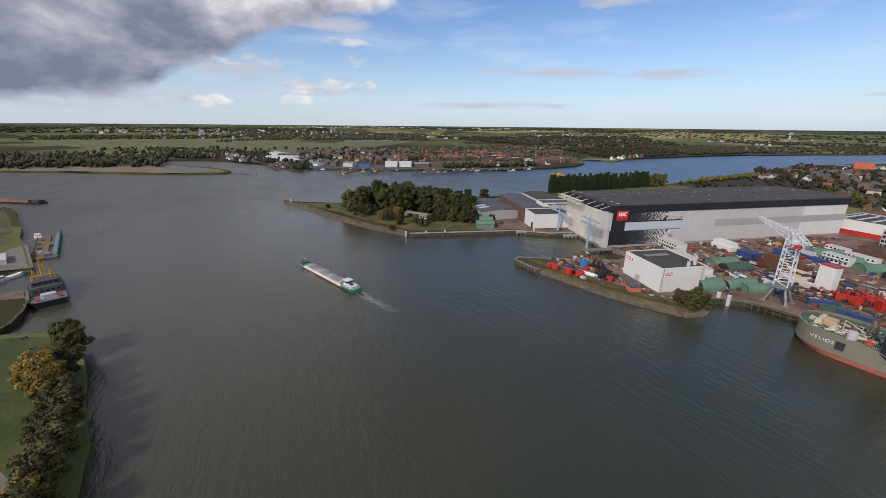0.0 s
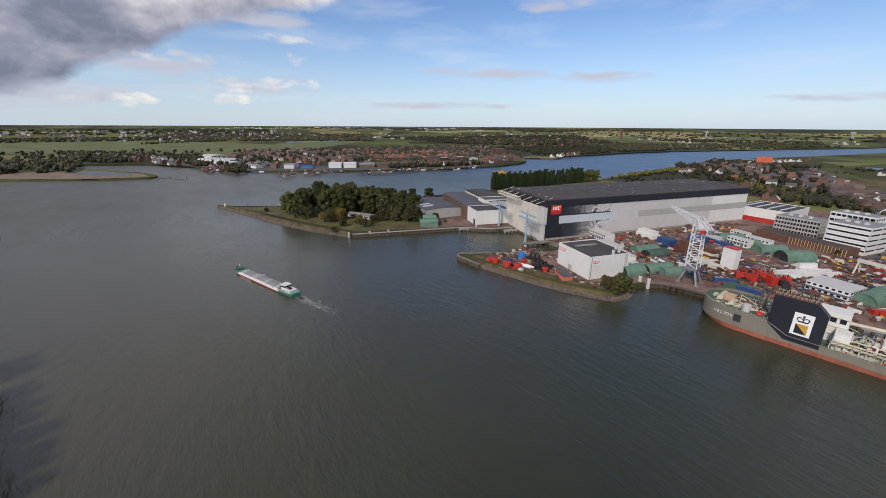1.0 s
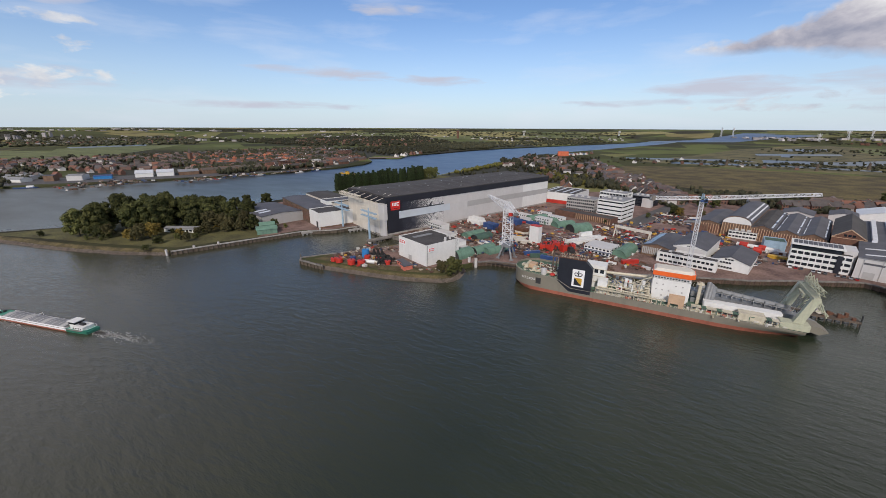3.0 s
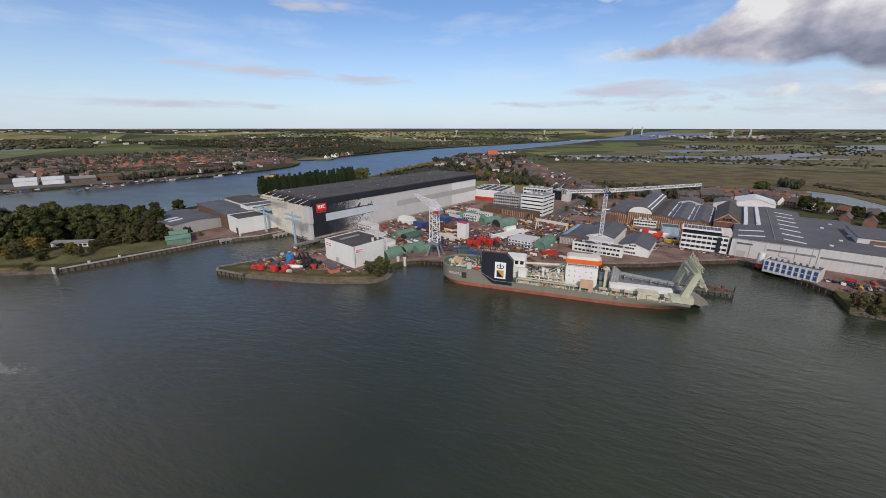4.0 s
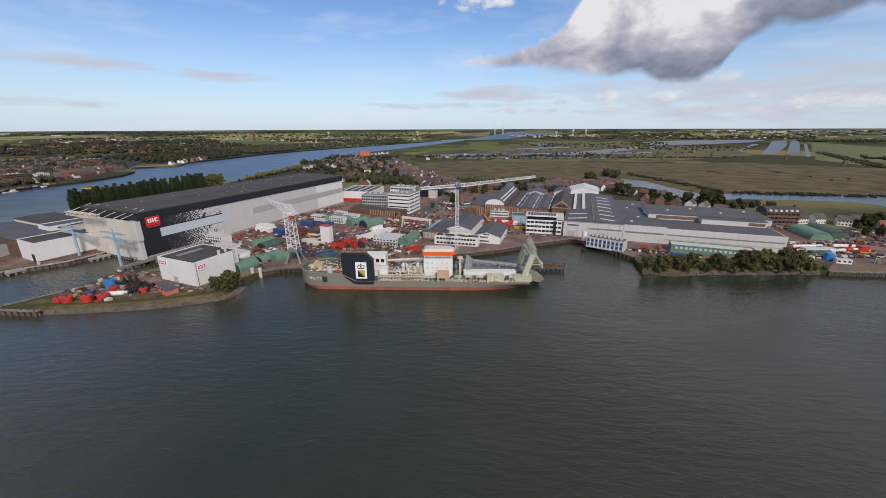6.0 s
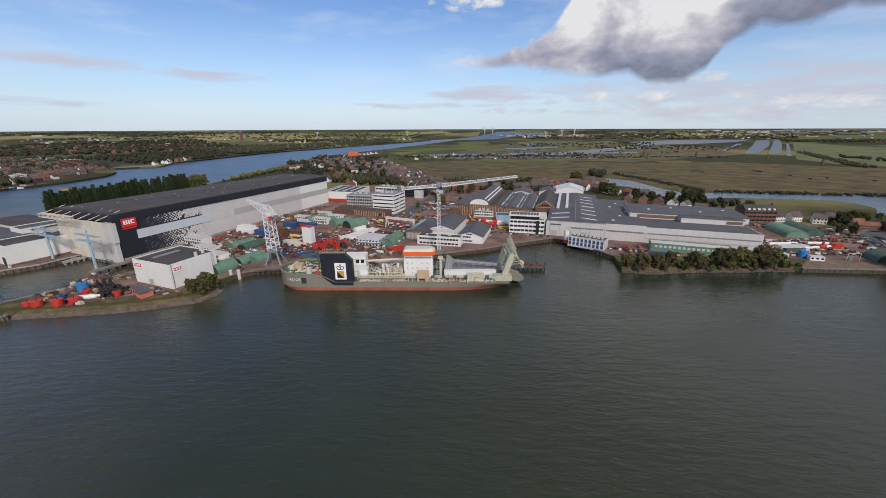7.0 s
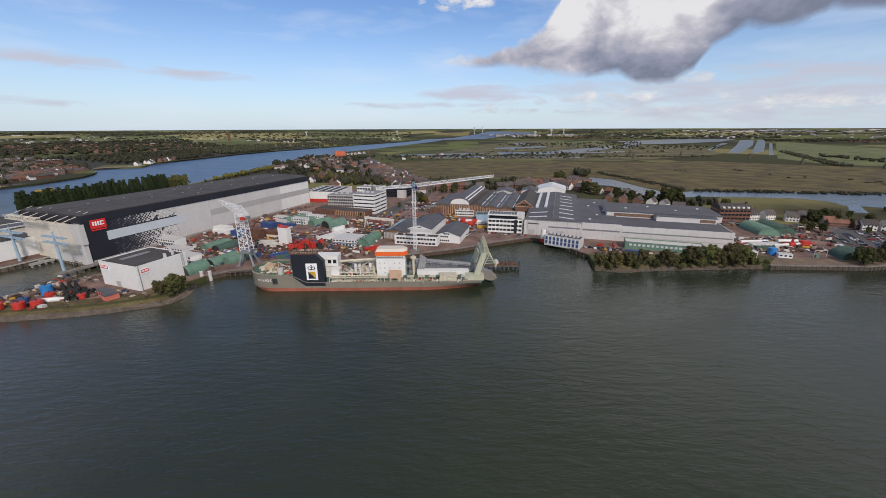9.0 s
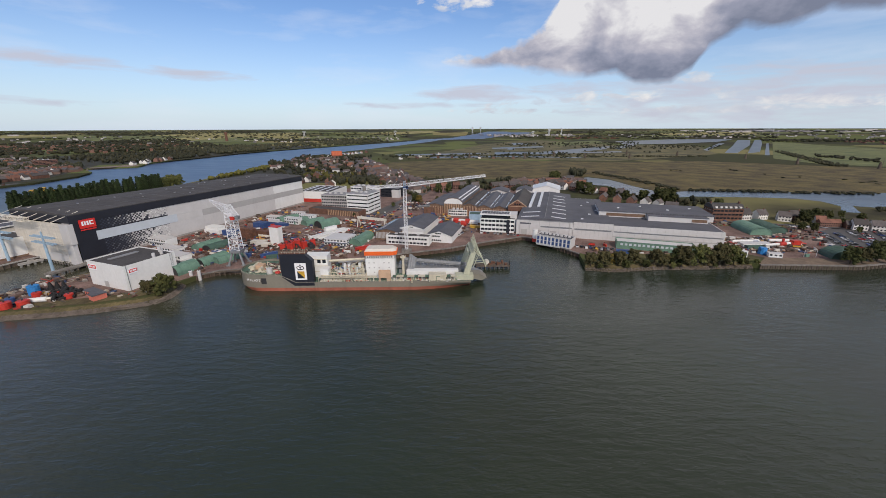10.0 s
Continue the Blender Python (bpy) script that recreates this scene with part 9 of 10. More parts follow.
part("mansard", extrude_x(B(), [(-0.4, 11.8), (16.4, 11.8), (12, 15.6), (4, 15.6)], -0.4, 28.4), M_ROOF, vl, "dark slate mansard roof")
for k in range(6):
    part("dormer", box(B(), 2 + k * 4.4, 0.2, 11.9, 4 + k * 4.4, 3, 13.8), M_PLASTER, vl, "white dormer")
for x in (0.5, 26.5):
    part("chimney", box(B(), x, 7, 14, x + 1.2, 9, 17.6), M_BRICK, vl)
# village behind the yard, between hall and reed bed
street(-60, 705, 12, 575, 11, D_, 3, where=" along the village street")
street(-48, 712, 24, 586, 12, D_, 3, where=" along the village street")
street(-30, 800, -14, 640, 9, D_, 4, where=" along the village street")
street(-10, 805, 6, 650, 9, W_ + D_, 4, where=" along the village street")
street(34, 556, 120, 574, 7, D_, 3)
street(150, 560, 255, 600, 9, ["terrace_dark", "brick_dark", "brick_orange"], 4)
street(200, 600, 262, 622, 5, ["terrace_orange", "brick_dark"], 3)
street(252, 572, 300, 505, 6, W_ + D_, 4)
street(-120, 700, -90, 560, 8, D_, 5)
street(-150, 760, -160, 620, 7, W_, 6)
street(-300, 1120, -180, 1440, 12, W_, 12, where=" by the river wood")
street(-240, 900, -180, 1130, 9, D_, 12, where=" by the river wood")
street(60, 1180, 300, 1150, 5, D_, 14, where=" in the marsh", s=0.8)
street(-20, 1120, 90, 1320, 5, D_, 14, where=" in the marsh", s=0.8)
# riverside town on the far bank
street(-640, 560, -624, 690, 12, ["white_dark", "brick_orange", "brick_dark", "terrace_dark"], 4, where=" on the far bank")
street(-656, 520, -640, 690, 11, D_ + O_, 5, where=" on the far bank")
street(-648, 710, -690, 840, 12, W_ + O_, 6, where=" on the far bank")
street(-690, 700, -720, 860, 11, D_ + O_, 8, where=" on the far bank")
for r in range(6):
    street(-722 - r * 30, 430 + r * 14, -680 - r * 30, 720 + r * 22, 13, ["terrace_dark", "white_dark", "brick_orange", "brick_dark", "white_orange"] if r % 3 else ["terrace_orange", "terrace_dark", "white_dark"], 5, where=" in the riverside town")
for r in range(4):
    street(-900 - r * 45, 380 + r * 20, -880 - r * 40, 940, 14, ["terrace_dark", "brick_dark", "white_dark"], 9, where=" in the riverside town")
street(-640, 955, -660, 1120, 9, W_ + D_, 8, where=" on the far bank")
street(-1040, 100, -1500, -40, 16, W_ + D_, 12, where=" along the polder road")
street(-1060, 130, -1450, 40, 13, W_, 12, where=" along the polder road")
street(-860, 250, -1060, 190, 9, D_, 8, where=" on the far bank")
street(-820, 330, -1100, 300, 12, D_ + O_, 10, where=" in the riverside town")

# wharves and sheds on the far bank
for x, y, rz, w, d, e, r_, wl, rf, lb in ((-752, 318, 62, 26, 34, 7, 11, M_WHITE, M_SKYLT, "white wharf shed with pale roof on the far bank"), (-738, 346, 62, 26, 34, 7, 11, M_WHITE, M_SKYLT, "white wharf shed with pale roof on the far bank"), (-722, 376, 66, 32, 36, 6, 9, M_BRICK2, M_ROOF3, "grey roofed wharf shed on the far bank"), (-704, 410, 70, 60, 38, 7, 10, M_BRICK2, M_TIMBER, "long brown wharf shed on the far bank"), (-682, 470, 76, 50, 36, 7, 10, M_BRICK2, M_TIMBER, "long brown wharf shed on the far bank"), (-800, 240, 45, 22, 22, 8, 10, M_LGREY, M_ROOF3, "grey wharf building on the far bank"), (-822, 218, 45, 14, 14, 9, 10, M_BRICK2, M_ROOF2, "brown wharf office on the far bank"), (-866, 180, 25, 34, 18, 5, 8, M_WHITE, M_ROOF3, "white boat yard shed on the far bank"), (-920, 190, 20, 60, 24, 5, 7, M_LGREY, M_ROOF3, "long low wharf shed on the far bank"), (-990, 160, 20, 44, 20, 5, 7, M_LGREY, M_SKYLT, "low pale shed on the far bank"), (-784, 270, 60, 24, 14, 5, 6.5, M_BRIGHTBLUE, M_BLUE, "blue wharf shed on the far bank"), (-1240, 150, 15, 70, 40, 6, 8, M_WHITE, M_LGREY, "white works building across the meadows")):
    gable_shed("wharf_shed", lb, x - 38, y + 24, rz, w, d, e, r_, wl, rf, along="x", group="far wharf sheds")
sw = thing("sawtooth_shed", "white boat hall with a row of pointed roofs", "industrial hall", -1080, 140, YARD, 38)
for k in range(7):
    part("bay", extrude_y(B(), [(k * 11, -0.5), (k * 11 + 11, -0.5), (k * 11 + 11, 7), (k * 11 + 5.5, 11), (k * 11, 7)], 0, 40), M_WHITE, sw)
for x, y, rz, w, d, f, wl in ((-668, 560, 75, 22, 12, 5, M_BRICK), (-660, 600, 75, 26, 12, 5, M_BRICK3), (-650, 640, 80, 18, 12, 4, M_PLASTER), (-800, 880, 60, 40, 14, 6, M_BRICK3), (-760, 620, 75, 20, 14, 4, M_BRICK)):
    banded_office("apartment_block", "brick apartment block with balconies in the riverside town", x - 38, y + 24, rz, w, d, f, 3.0, wall=wl, piers=6, sill=0.5)
M_CHURCH = mat("bright_orange_tiles", (0.42, 0.105, 0.048), 0.85, var=0.2, big=5, small=0.6)
ct = thing("church", "brick church with red roof among village trees", "church", -240, 1177, YARD, 20)
part("nave", extrude_x(B(), [(0, 0), (14, 0), (14, 9), (7, 20), (0, 9)], 0, 30), M_BRICK3, ct)
part("roof", extrude_x(B(), [(-0.6, 8.4), (7, 20.6), (14.6, 8.4), (14.6, 9), (7, 21.2), (-0.6, 9)], -0.5, 30.5), M_CHURCH, ct, "bright orange tiled roof")
tw = thing("church_tower", "brick church tower in the riverside town", "tower", -1010, 560, YARD, 10)
part("shaft", box(B(), -4, -4, 0, 4, 4, 24), M_BRICK, tw)
part("spire", tube(B(), (0, 0, 24), (0, 0, 36), 5, 4, 0.2), M_TILE_D, tw)
# brick water tower beyond the back river
tp = far(-1400, 2820, YARD)
wt2 = thing("water_tower", "brown brick water tower beyond the river", "tower", tp.x, tp.y, tp.z, 0)
part("shaft", tube(B(), (0, 0, 0), (0, 0, 48), 9, 12, 8), M_BRICK, wt2)
part("tank", tube(B(), (0, 0, 48), (0, 0, 60), 11, 12), M_BRICK, wt2)
part("roof", tube(B(), (0, 0, 60), (0, 0, 64), 11.5, 12, 1.5), M_TILE_D, wt2)

# windmills in the polder
for x, y, s in ((170, 1196, 1), (324, 1134, 1), (503, 1143, 1), (440, 1240, 1), (630, 1136, 1), (949, 1108, 1), (938, 932, 1), (1017, 823, 1), (700, 1300, 1), (820, 1220, 1)):
    t = thing("windmill", "old brick polder windmill with wooden sails", "windmill", x, y, YARD, rn.uniform(0, 60), "polder mills")
    part("tower", tube(B(), (0, 0, 0), (0, 0, 12), 3.6, 8, 2.2), M_TIMBER, t)
    part("cap", tube(B(), (0, 0, 12), (0, 0, 15), 2.6, 8, 0.9), M_TIMBER, t)
    for k in range(4):
        a = radians(45 + 90 * k)
        bm = B()
        tip = Vector((math.cos(a) * 11, -3.4, 13 + math.sin(a) * 11))
        bar(bm, (0, -3.4, 13), tip, 0.35)
        side = Vector((-math.sin(a), 0, math.cos(a))) * 1.8
        for q in (0.35, 0.55, 0.75, 0.97):
            p = Vector((0, -3.4, 13)).lerp(tip, q)
            bar(bm, p - side * 0.3, p + side, 0.2)
        part("sail", bm, M_TIMBER, t)
# pylons where the far power line crosses
for x, y, h in ((560, 5200, 95), (700, 5500, 95), (1300, 4300, 70), (1500, 4500, 80), (950, 3600, 55), (-1300, 4200, 55), (-400, 4700, 55)):
    p = far(x, y, YARD)
    k = math.hypot(p.x, p.y) / math.hypot(x, y)
    t = thing("power_pylon", "grey lattice power pylon on the horizon", "pylon", p.x, p.y, p.z, rn.uniform(0, 40))
    part("mast", lattice(B(), (0, 0, 0), (0, 0, h * k), 14 * k, 2, 7, 0.9, 0.5), M_CRANE, t)
    for q in (0.7, 0.82, 0.94):
        part("arm", lattice(B(), (-16 * k, 0, h * k * q), (16 * k, 0, h * k * q), 1.5, 1.5, 4, 0.6, 0.4), M_CRANE, t)
# towns on the horizon: pale blocks


def skyline(name, quad, n, hr, wr, seed, label, m):
    rr = random.Random(seed)
    bm = B()
    for x, y, z, r, h in scatter(n, quad, hr, seed, wr):
        a = rr.uniform(0, 3.14)
        box(bm, -r, -r * 0.5, -1, r, r * 0.5, h, Matrix.Translation((x, y, z)) @ Matrix.Rotation(a, 4, "Z"))
    return tagged(part(name, bm, m), label, "buildings", kind="stuff")


skyline("far_town", [(-3600, -700), (-3300, 700), (-6500, 1500), (-6500, -1200)], 80, (8, 22), (7, 20), 201, "pale town blocks on the horizon", M_FARWALL)
skyline("far_town", [(-3400, 700), (-3000, 1100), (-4300, 1500), (-4500, 900)], 14, (18, 36), (9, 14), 202, "pale high-rise flats on the horizon", M_FARWALL)
skyline("far_town", [(-2700, 200), (-2200, 1200), (-3000, 1700), (-3300, 300)], 160, (6, 9), (5, 9), 203, "distant brick town", M_BRICK3)
skyline("far_town", [(-1800, 1400), (-1000, 1500), (-1300, 2300), (-2300, 2100)], 200, (6, 9), (5, 8), 204, "distant brick town", M_BRICK3)
skyline("far_town", [(-9000, 1000), (-5000, 5000), (-9000, 9000), (-14000, 3000)], 70, (8, 18), (18, 50), 205, "pale sheds on the horizon", M_FARWALL)
skyline("far_town", [(700, 3700), (1500, 3900), (1700, 4700), (600, 4700)], 60, (8, 16), (10, 24), 206, "pale riverside works on the horizon", M_FARWALL)
skyline("far_town", [(1000, 3000), (1500, 3050), (1600, 3400), (1000, 3400)], 60, (6, 9), (6, 9), 207, "orange-roofed village on the horizon", M_TILE)
skyline("far_town", [(2300, 1700), (3600, 1900), (3800, 2500), (2400, 2300)], 90, (6, 9), (6, 10), 208, "distant village", M_BRICK3)
skyline("far_town", [(4500, 6500), (9000, 5500), (12000, 9000), (6000, 10000)], 90, (10, 20), (30, 70), 209, "pale sheds on the horizon", M_FARWALL)


def roofscape(quad, n, seed, label, roofs, turn):
    """Small gabled houses in rows, walls and roofs apart."""
    rr = random.Random(seed)
    walls, tops = B(), B()
    for x, y, z, r, h in scatter(n, quad, (4.6, 6.2), seed, (4.0, 9.0)):
        m = Matrix.Translation((x, y, z)) @ Matrix.Rotation(radians(turn + rr.choice([0, 0, 90]) + rr.uniform(-8, 8)), 4, "Z")
        d = 4.4
        box(walls, -r, -d, -0.5, r, d, h, m)
        a = [m @ Vector((sx * (r + 0.3), sy * (d + 0.4), h - 0.1)) for sx in (-1, 1) for sy in (-1, 1)]
        b = [m @ Vector((sx * (r + 0.3), 0, h + 3.6)) for sx in (-1, 1)]
        v = [tops.verts.new(q) for q in a + b]
        for f in ((0, 2, 5, 4), (3, 1, 4, 5), (1, 0, 4), (2, 3, 5), (0, 1, 3, 2)):
            tops.faces.new([v[q] for q in f])
    tagged(part("town_walls", walls, M_TOWNWALL), "walls of the " + label, "houses", kind="stuff")
    tagged(part("town_roofs", tops, roofs), "roofs of the " + label, "houses", kind="stuff")


M_TOWNWALL = litter_mat("town_walls", [(0.17, 0.10, 0.07), (0.50, 0.48, 0.45), (0.20, 0.13, 0.10), (0.14, 0.085, 0.065), (0.36, 0.33, 0.30), (0.16, 0.09, 0.07)])
M_TOWNROOF = litter_mat("town_roofs", [(0.10, 0.085, 0.08), (0.13, 0.09, 0.075), (0.20, 0.085, 0.05), (0.085, 0.08, 0.08), (0.15, 0.115, 0.10), (0.11, 0.07, 0.06)])
M_TOWNORANGE = litter_mat("orange_town_roofs", [(0.36, 0.115, 0.050), (0.31, 0.10, 0.048), (0.25, 0.085, 0.045), (0.40, 0.135, 0.06)])
roofscape([(-126, 874), (45, 516), (69, 575), (-132, 1126)], 110, 221, "village street behind the yard", M_TOWNROOF, -62)
roofscape([(-305, 880), (-100, 747), (-147, 1051), (-336, 1222)], 60, 222, "houses by the river wood", M_TOWNROOF, 20)
roofscape([(179, 578), (298, 604), (328, 656), (205, 659)], 40, 223, "village houses by the canal", M_TOWNROOF, -20)
roofscape([(-1181, 210), (-812, 451), (-1302, 685), (-1422, 332)], 190, 224, "wharf quarter of the riverside town", M_TOWNROOF, 35)
roofscape([(-780, 470), (-740, 900), (-1280, 1280), (-1330, 540)], 420, 210, "riverside town", M_TOWNROOF, 15)
roofscape([(-690, 640), (-675, 860), (-760, 900), (-790, 640)], 60, 216, "old harbour quarter", M_TOWNROOF, 70)
roofscape([(-883, 490), (-781, 699), (-1030, 868), (-1181, 667)], 120, 211, "orange-roofed quarter of the riverside town", M_TOWNORANGE, 20)
skyline("far_town", [(-2600, -200), (-2300, 900), (-3600, 1500), (-4200, -400)], 120, (6, 11), (5, 11), 212, "pale houses beyond the meadows", M_FARWALL)
skyline("far_town", [(-1000, 2400), (-200, 2700), (-300, 4200), (-2200, 3600)], 60, (6, 10), (6, 13), 213, "pale houses in the far woods", M_FARWALL)
skyline("far_town", [(-2300, 900), (-1300, 2600), (-3800, 4800), (-4600, 1400)], 90, (6, 11), (6, 13), 215, "pale houses in the far woods", M_FARWALL)
skyline("far_town", [(1500, 3000), (3500, 2800), (5200, 4600), (2200, 5000)], 80, (6, 10), (7, 15), 214, "pale houses in the far woods", M_FARWALL)

# ---- vessels ----


def boat_hull(parent, L, Bm, z0, z1, m, name="hull", bow=0.18, sheer=0.8, label=""):
    bm = B()
    prev = None
    for i in range(15):
        k = i / 14
        x = -L / 2 + L * k
        f = min(1.0, (1 - k) / bow) if k > 1 - bow else 1.0
        f = math.sqrt(max(0.0, 1 - (1 - f) ** 2)) if k > 1 - bow else min(1.0, 0.86 + 0.14 * k / 0.1)
        hb = max(0.12, Bm / 2 * f)
        zt = z1 + sheer * max(0, (k - 0.75) / 0.25) ** 2
        row = [bm.verts.new(p) for p in ((x, -hb * 0.85, z0), (x, -hb, zt), (x, hb, zt), (x, hb * 0.85, z0))]
        if prev:
            for q in range(3):
                bm.faces.new((prev[q], row[q], row[q + 1], prev[q + 1]))
        else:
            bm.faces.new(row)
        prev = row
    bm.faces.new(prev[::-1])
    return part(name, bm, m, parent, label)


bg2 = thing("river_barge", "long inland barge with grey hatch covers, red sides and green ends", "barge", -228.5, 57, 0, 194)
bg2.scale = (1.0, 0.8, 0.85)
M_TEAL = mat("turquoise_deck_paint", (0.07, 0.27, 0.20), 0.6, var=0.15, big=3, small=0.6)
M_BARGE = mat("green_barge_paint", (0.03, 0.19, 0.13), 0.5, var=0.2, big=3, small=0.6)
boat_hull(bg2, 66, 8.6, -0.6, 1.5, M_BARGE, "hull", 0.12, 1.0, "green painted barge hull")
part("gunwale", box(B(), -30, -4.2, 1.5, 28, 4.2, 1.75), M_CONC_D, bg2)
for y in (-4.38, 4.26):
    part("side_strake", box(B(), -21, y, 0.15, 25, y + 0.12, 0.95), M_BOOT, bg2, "rust-red side plating")
    part("side_strake", box(B(), -21, y, 0.95, 25, y + 0.12, 1.78), M_SIGNWHITE, bg2, "white side stripe")
for k in range(13):
    hc_ = part("hatch_cover", extrude_x(B(), [(-3.5, 1.7), (3.5, 1.7), (3.4, 2.6), (0, 3.1), (-3.4, 2.6)], -19 + k * 3.2, -16 + k * 3.2), M_ROOF3 if k % 4 else M_MGREY, bg2, "aluminium hatch cover")
    part("hatch_rib", extrude_x(B(), [(-3.52, 2.55), (-3.44, 2.66), (0, 3.18), (3.44, 2.66), (3.52, 2.55), (0, 3.05)], -17.6 + k * 3.2, -17.4 + k * 3.2), M_LGREY, hc_)
for y in (-3.9, 3.55):
    part("coaming", box(B(), -20, y, 1.7, 24, y + 0.35, 2.3), M_SIGNWHITE, bg2)
part("fore_deck", prism(B(), [(24.6, -3.9), (28.5, -3.3), (31.5, -1.6), (31.5, 1.6), (28.5, 3.3), (24.6, 3.9)], 1.75, 1.95), M_TEAL, bg2, "turquoise painted foredeck")
part("hatch_crane", run(B(), [(4, -3.7, 1.8), (4, -3.7, 4.0), (4, 3.7, 4.0), (4, 3.7, 1.8)], 0.25), M_LGREY, bg2, "grey gantry that carries the hatch covers")
part("after_deck", prism(B(), [(-32.2, -3.0), (-20.6, -3.9), (-20.6, 3.9), (-32.2, 3.0)], 1.75, 1.92), M_TEAL, bg2, "turquoise painted after deck")
part("deckhouse", chamfer_box(B(), -30.5, -3.3, 1.9, -24.5, 3.3, 3.4, 0.3), M_WHITE, bg2, "white crew house")
for k in range(4):
    part("window", box(B(), -29.8 + k * 1.4, -3.36, 2.3, -29.0 + k * 1.4, 3.36, 3.0), M_GLASS, bg2)
wh_ = part("wheelhouse", chamfer_box(B(), -25.4, -2.4, 1.9, -21.4, 2.4, 5.6, 0.3), M_WHITE, bg2, "white wheelhouse")
part("windscreen", box(B(), -25.45, -2.45, 4.2, -21.35, 2.45, 5.2), M_GLASS, wh_)
part("wheelhouse_roof", box(B(), -25.9, -2.8, 5.6, -20.9, 2.8, 5.85), M_WHITE, wh_)
part("car", chamfer_box(B(), -28.6, -0.9, 3.4, -25.8, 0.9, 4.3, 0.2), M_DARK, bg2, "dark car parked on the crew house")
for y in (-1.2, 1.2):
    part("bow_winch", tube(B(), (28, y - 0.7, 2.6), (28, y + 0.7, 2.6), 0.55, 8), M_DARK, bg2)
part("mast", tube(B(), (29, 0, 2), (29, 0, 6), 0.1, 6), M_SIGNWHITE, bg2)
part("bulwark", run(B(), [(24, -4.2, 2.3), (28.5, -3.6, 2.6), (32.0, -1.6, 2.9), (32.6, 0, 3.0), (32.0, 1.6, 2.9), (28.5, 3.6, 2.6), (24, 4.2, 2.3)], 0.35), M_DARK, bg2)
part("stern_rail", run(B(), [(-20, -4.1, 2.7), (-30.6, -3.9, 2.7), (-32.8, -2.6, 2.7), (-32.8, 2.6, 2.7), (-30.6, 3.9, 2.7), (-20, 4.1, 2.7)], 0.14), M_SIGNWHITE, bg2)
# foam of the wake
bm = B()
rw = random.Random(3)
for _ in range(800):
    k = rw.random() ** 1.4
    c = Vector((-34 - 34 * k, rw.gauss(0, 1.0 + 1.6 * k), 0.05))
    r = rw.uniform(0.10, 0.42) * (1 - 0.75 * k)
    bm.faces.new([bm.verts.new(c + Vector((r * 1.8 * math.cos(a) * rw.uniform(0.6, 1.2), r * math.sin(a) * rw.uniform(0.6, 1.2), 0))) for a in (0, 1.05, 2.1, 3.14, 4.2, 5.2)])
for sgn in (-1, 1):
    for _ in range(150):
        k = rw.random()
        c = Vector((33 - 26 * k, sgn * (2.0 + 4.6 * k + rw.gauss(0, 0.35)), 0.05))
        r = rw.uniform(0.1, 0.4)
        bm.faces.new([bm.verts.new(c + Vector((r * 2 * math.cos(a), r * math.sin(a), 0))) for a in (0, 1.05, 2.1, 3.14, 4.2, 5.2)])
M_FOAM = mat("foam", (0.46, 0.46, 0.44), 0.8, var=0.2, big=2, small=0.3)
fo_ = tagged(part("wake_foam", bm, M_FOAM), "white foam trailing behind the barge", "foam", kind="stuff")
fo_.matrix_basis = bg2.matrix_basis

fy = thing("car_ferry", "small yellow car ferry crossing the back river", "ferry", -520, 593, 0, 6)
boat_hull(fy, 40, 10, -0.5, 1.6, M_YELLOW, "hull", 0.1, 0.6)
part("deck", box(B(), -17, -4.4, 1.6, 17, 4.4, 1.8), M_YELLOW, fy)
part("wheelhouse", chamfer_box(B(), -4, -4.4, 1.8, 4, -1.4, 6.4, 0.3), M_YELLOW, fy)
part("window_band", box(B(), -4.05, -4.45, 4.6, 4.05, -1.35, 5.8), M_GLASS, fy)
for x in (-18.5, 16.5):
    part("ramp", box(B(), x, -3.6, 1.4, x + 2, 3.6, 2.6), M_YELLOW, fy)

tg = thing("work_vessel", "black work vessel with grey deckhouse and yellow masts at a wharf", "ship", -281, -83.2, 0, 195)
boat_hull(tg, 42, 14.6, -0.8, 3.2, M_BLACK, "hull", 0.25, 2.0, "black steel hull")
part("deck", box(B(), -20.5, -6.8, 3.1, 12, 6.8, 3.3), M_STEEL, tg)
for y in (-7.2, 6.95):
    part("bulwark", box(B(), -21, y, 3.2, 12, y + 0.25, 4.4), M_BLACK, tg)
part("stern_rail", run(B(), [(-21, -7, 4.2), (-21, -4.6, 5.0), (-21, 4.6, 5.0), (-21, 7, 4.2)], 0.16), M_LGREY, tg)
part("deckhouse", chamfer_box(B(), -9, -6.4, 3.3, 10, 6.4, 7.4, 0.4), M_ROOF2, tg, "dark grey deckhouse")
br = part("bridge", chamfer_box(B(), -6, -5.6, 7.4, 4, 5.6, 10.0, 0.4), M_ROOF2, tg, "dark grey bridge")
for k in range(5):
    part("window", box(B(), -6.1, -4.8 + k * 2.0, 8.4, -5.9, -3.4 + k * 2.0, 9.4), M_GLASS, br)
for k in range(5):
    part("porthole", box(B(), -9.1, -5 + k * 2.2, 5.0, -8.9, -4 + k * 2.2, 6.0), M_GLASS, tg)
part("work_boat", chamfer_box(B(), -15.5, -3.0, 3.3, -11.5, 3.0, 5.0, 0.6), M_LGREY, tg, "grey boat on the after deck")
for x, y, h in ((-1, 3.4, 5), (-1, -3.4, 5)):
    part("mast", lattice(B(), (x, y, 10), (x, y, 10 + h), 1.4, 0.6, 4, 0.28, 0.18), M_YELLOW, tg, "yellow lattice mast")
part("frame", run(B(), [(-3, -4.6, 10), (-3, -4.6, 12.4), (-3, 4.6, 12.4), (-3, 4.6, 10)], 0.4), M_YELLOW, tg, "yellow portal frame")
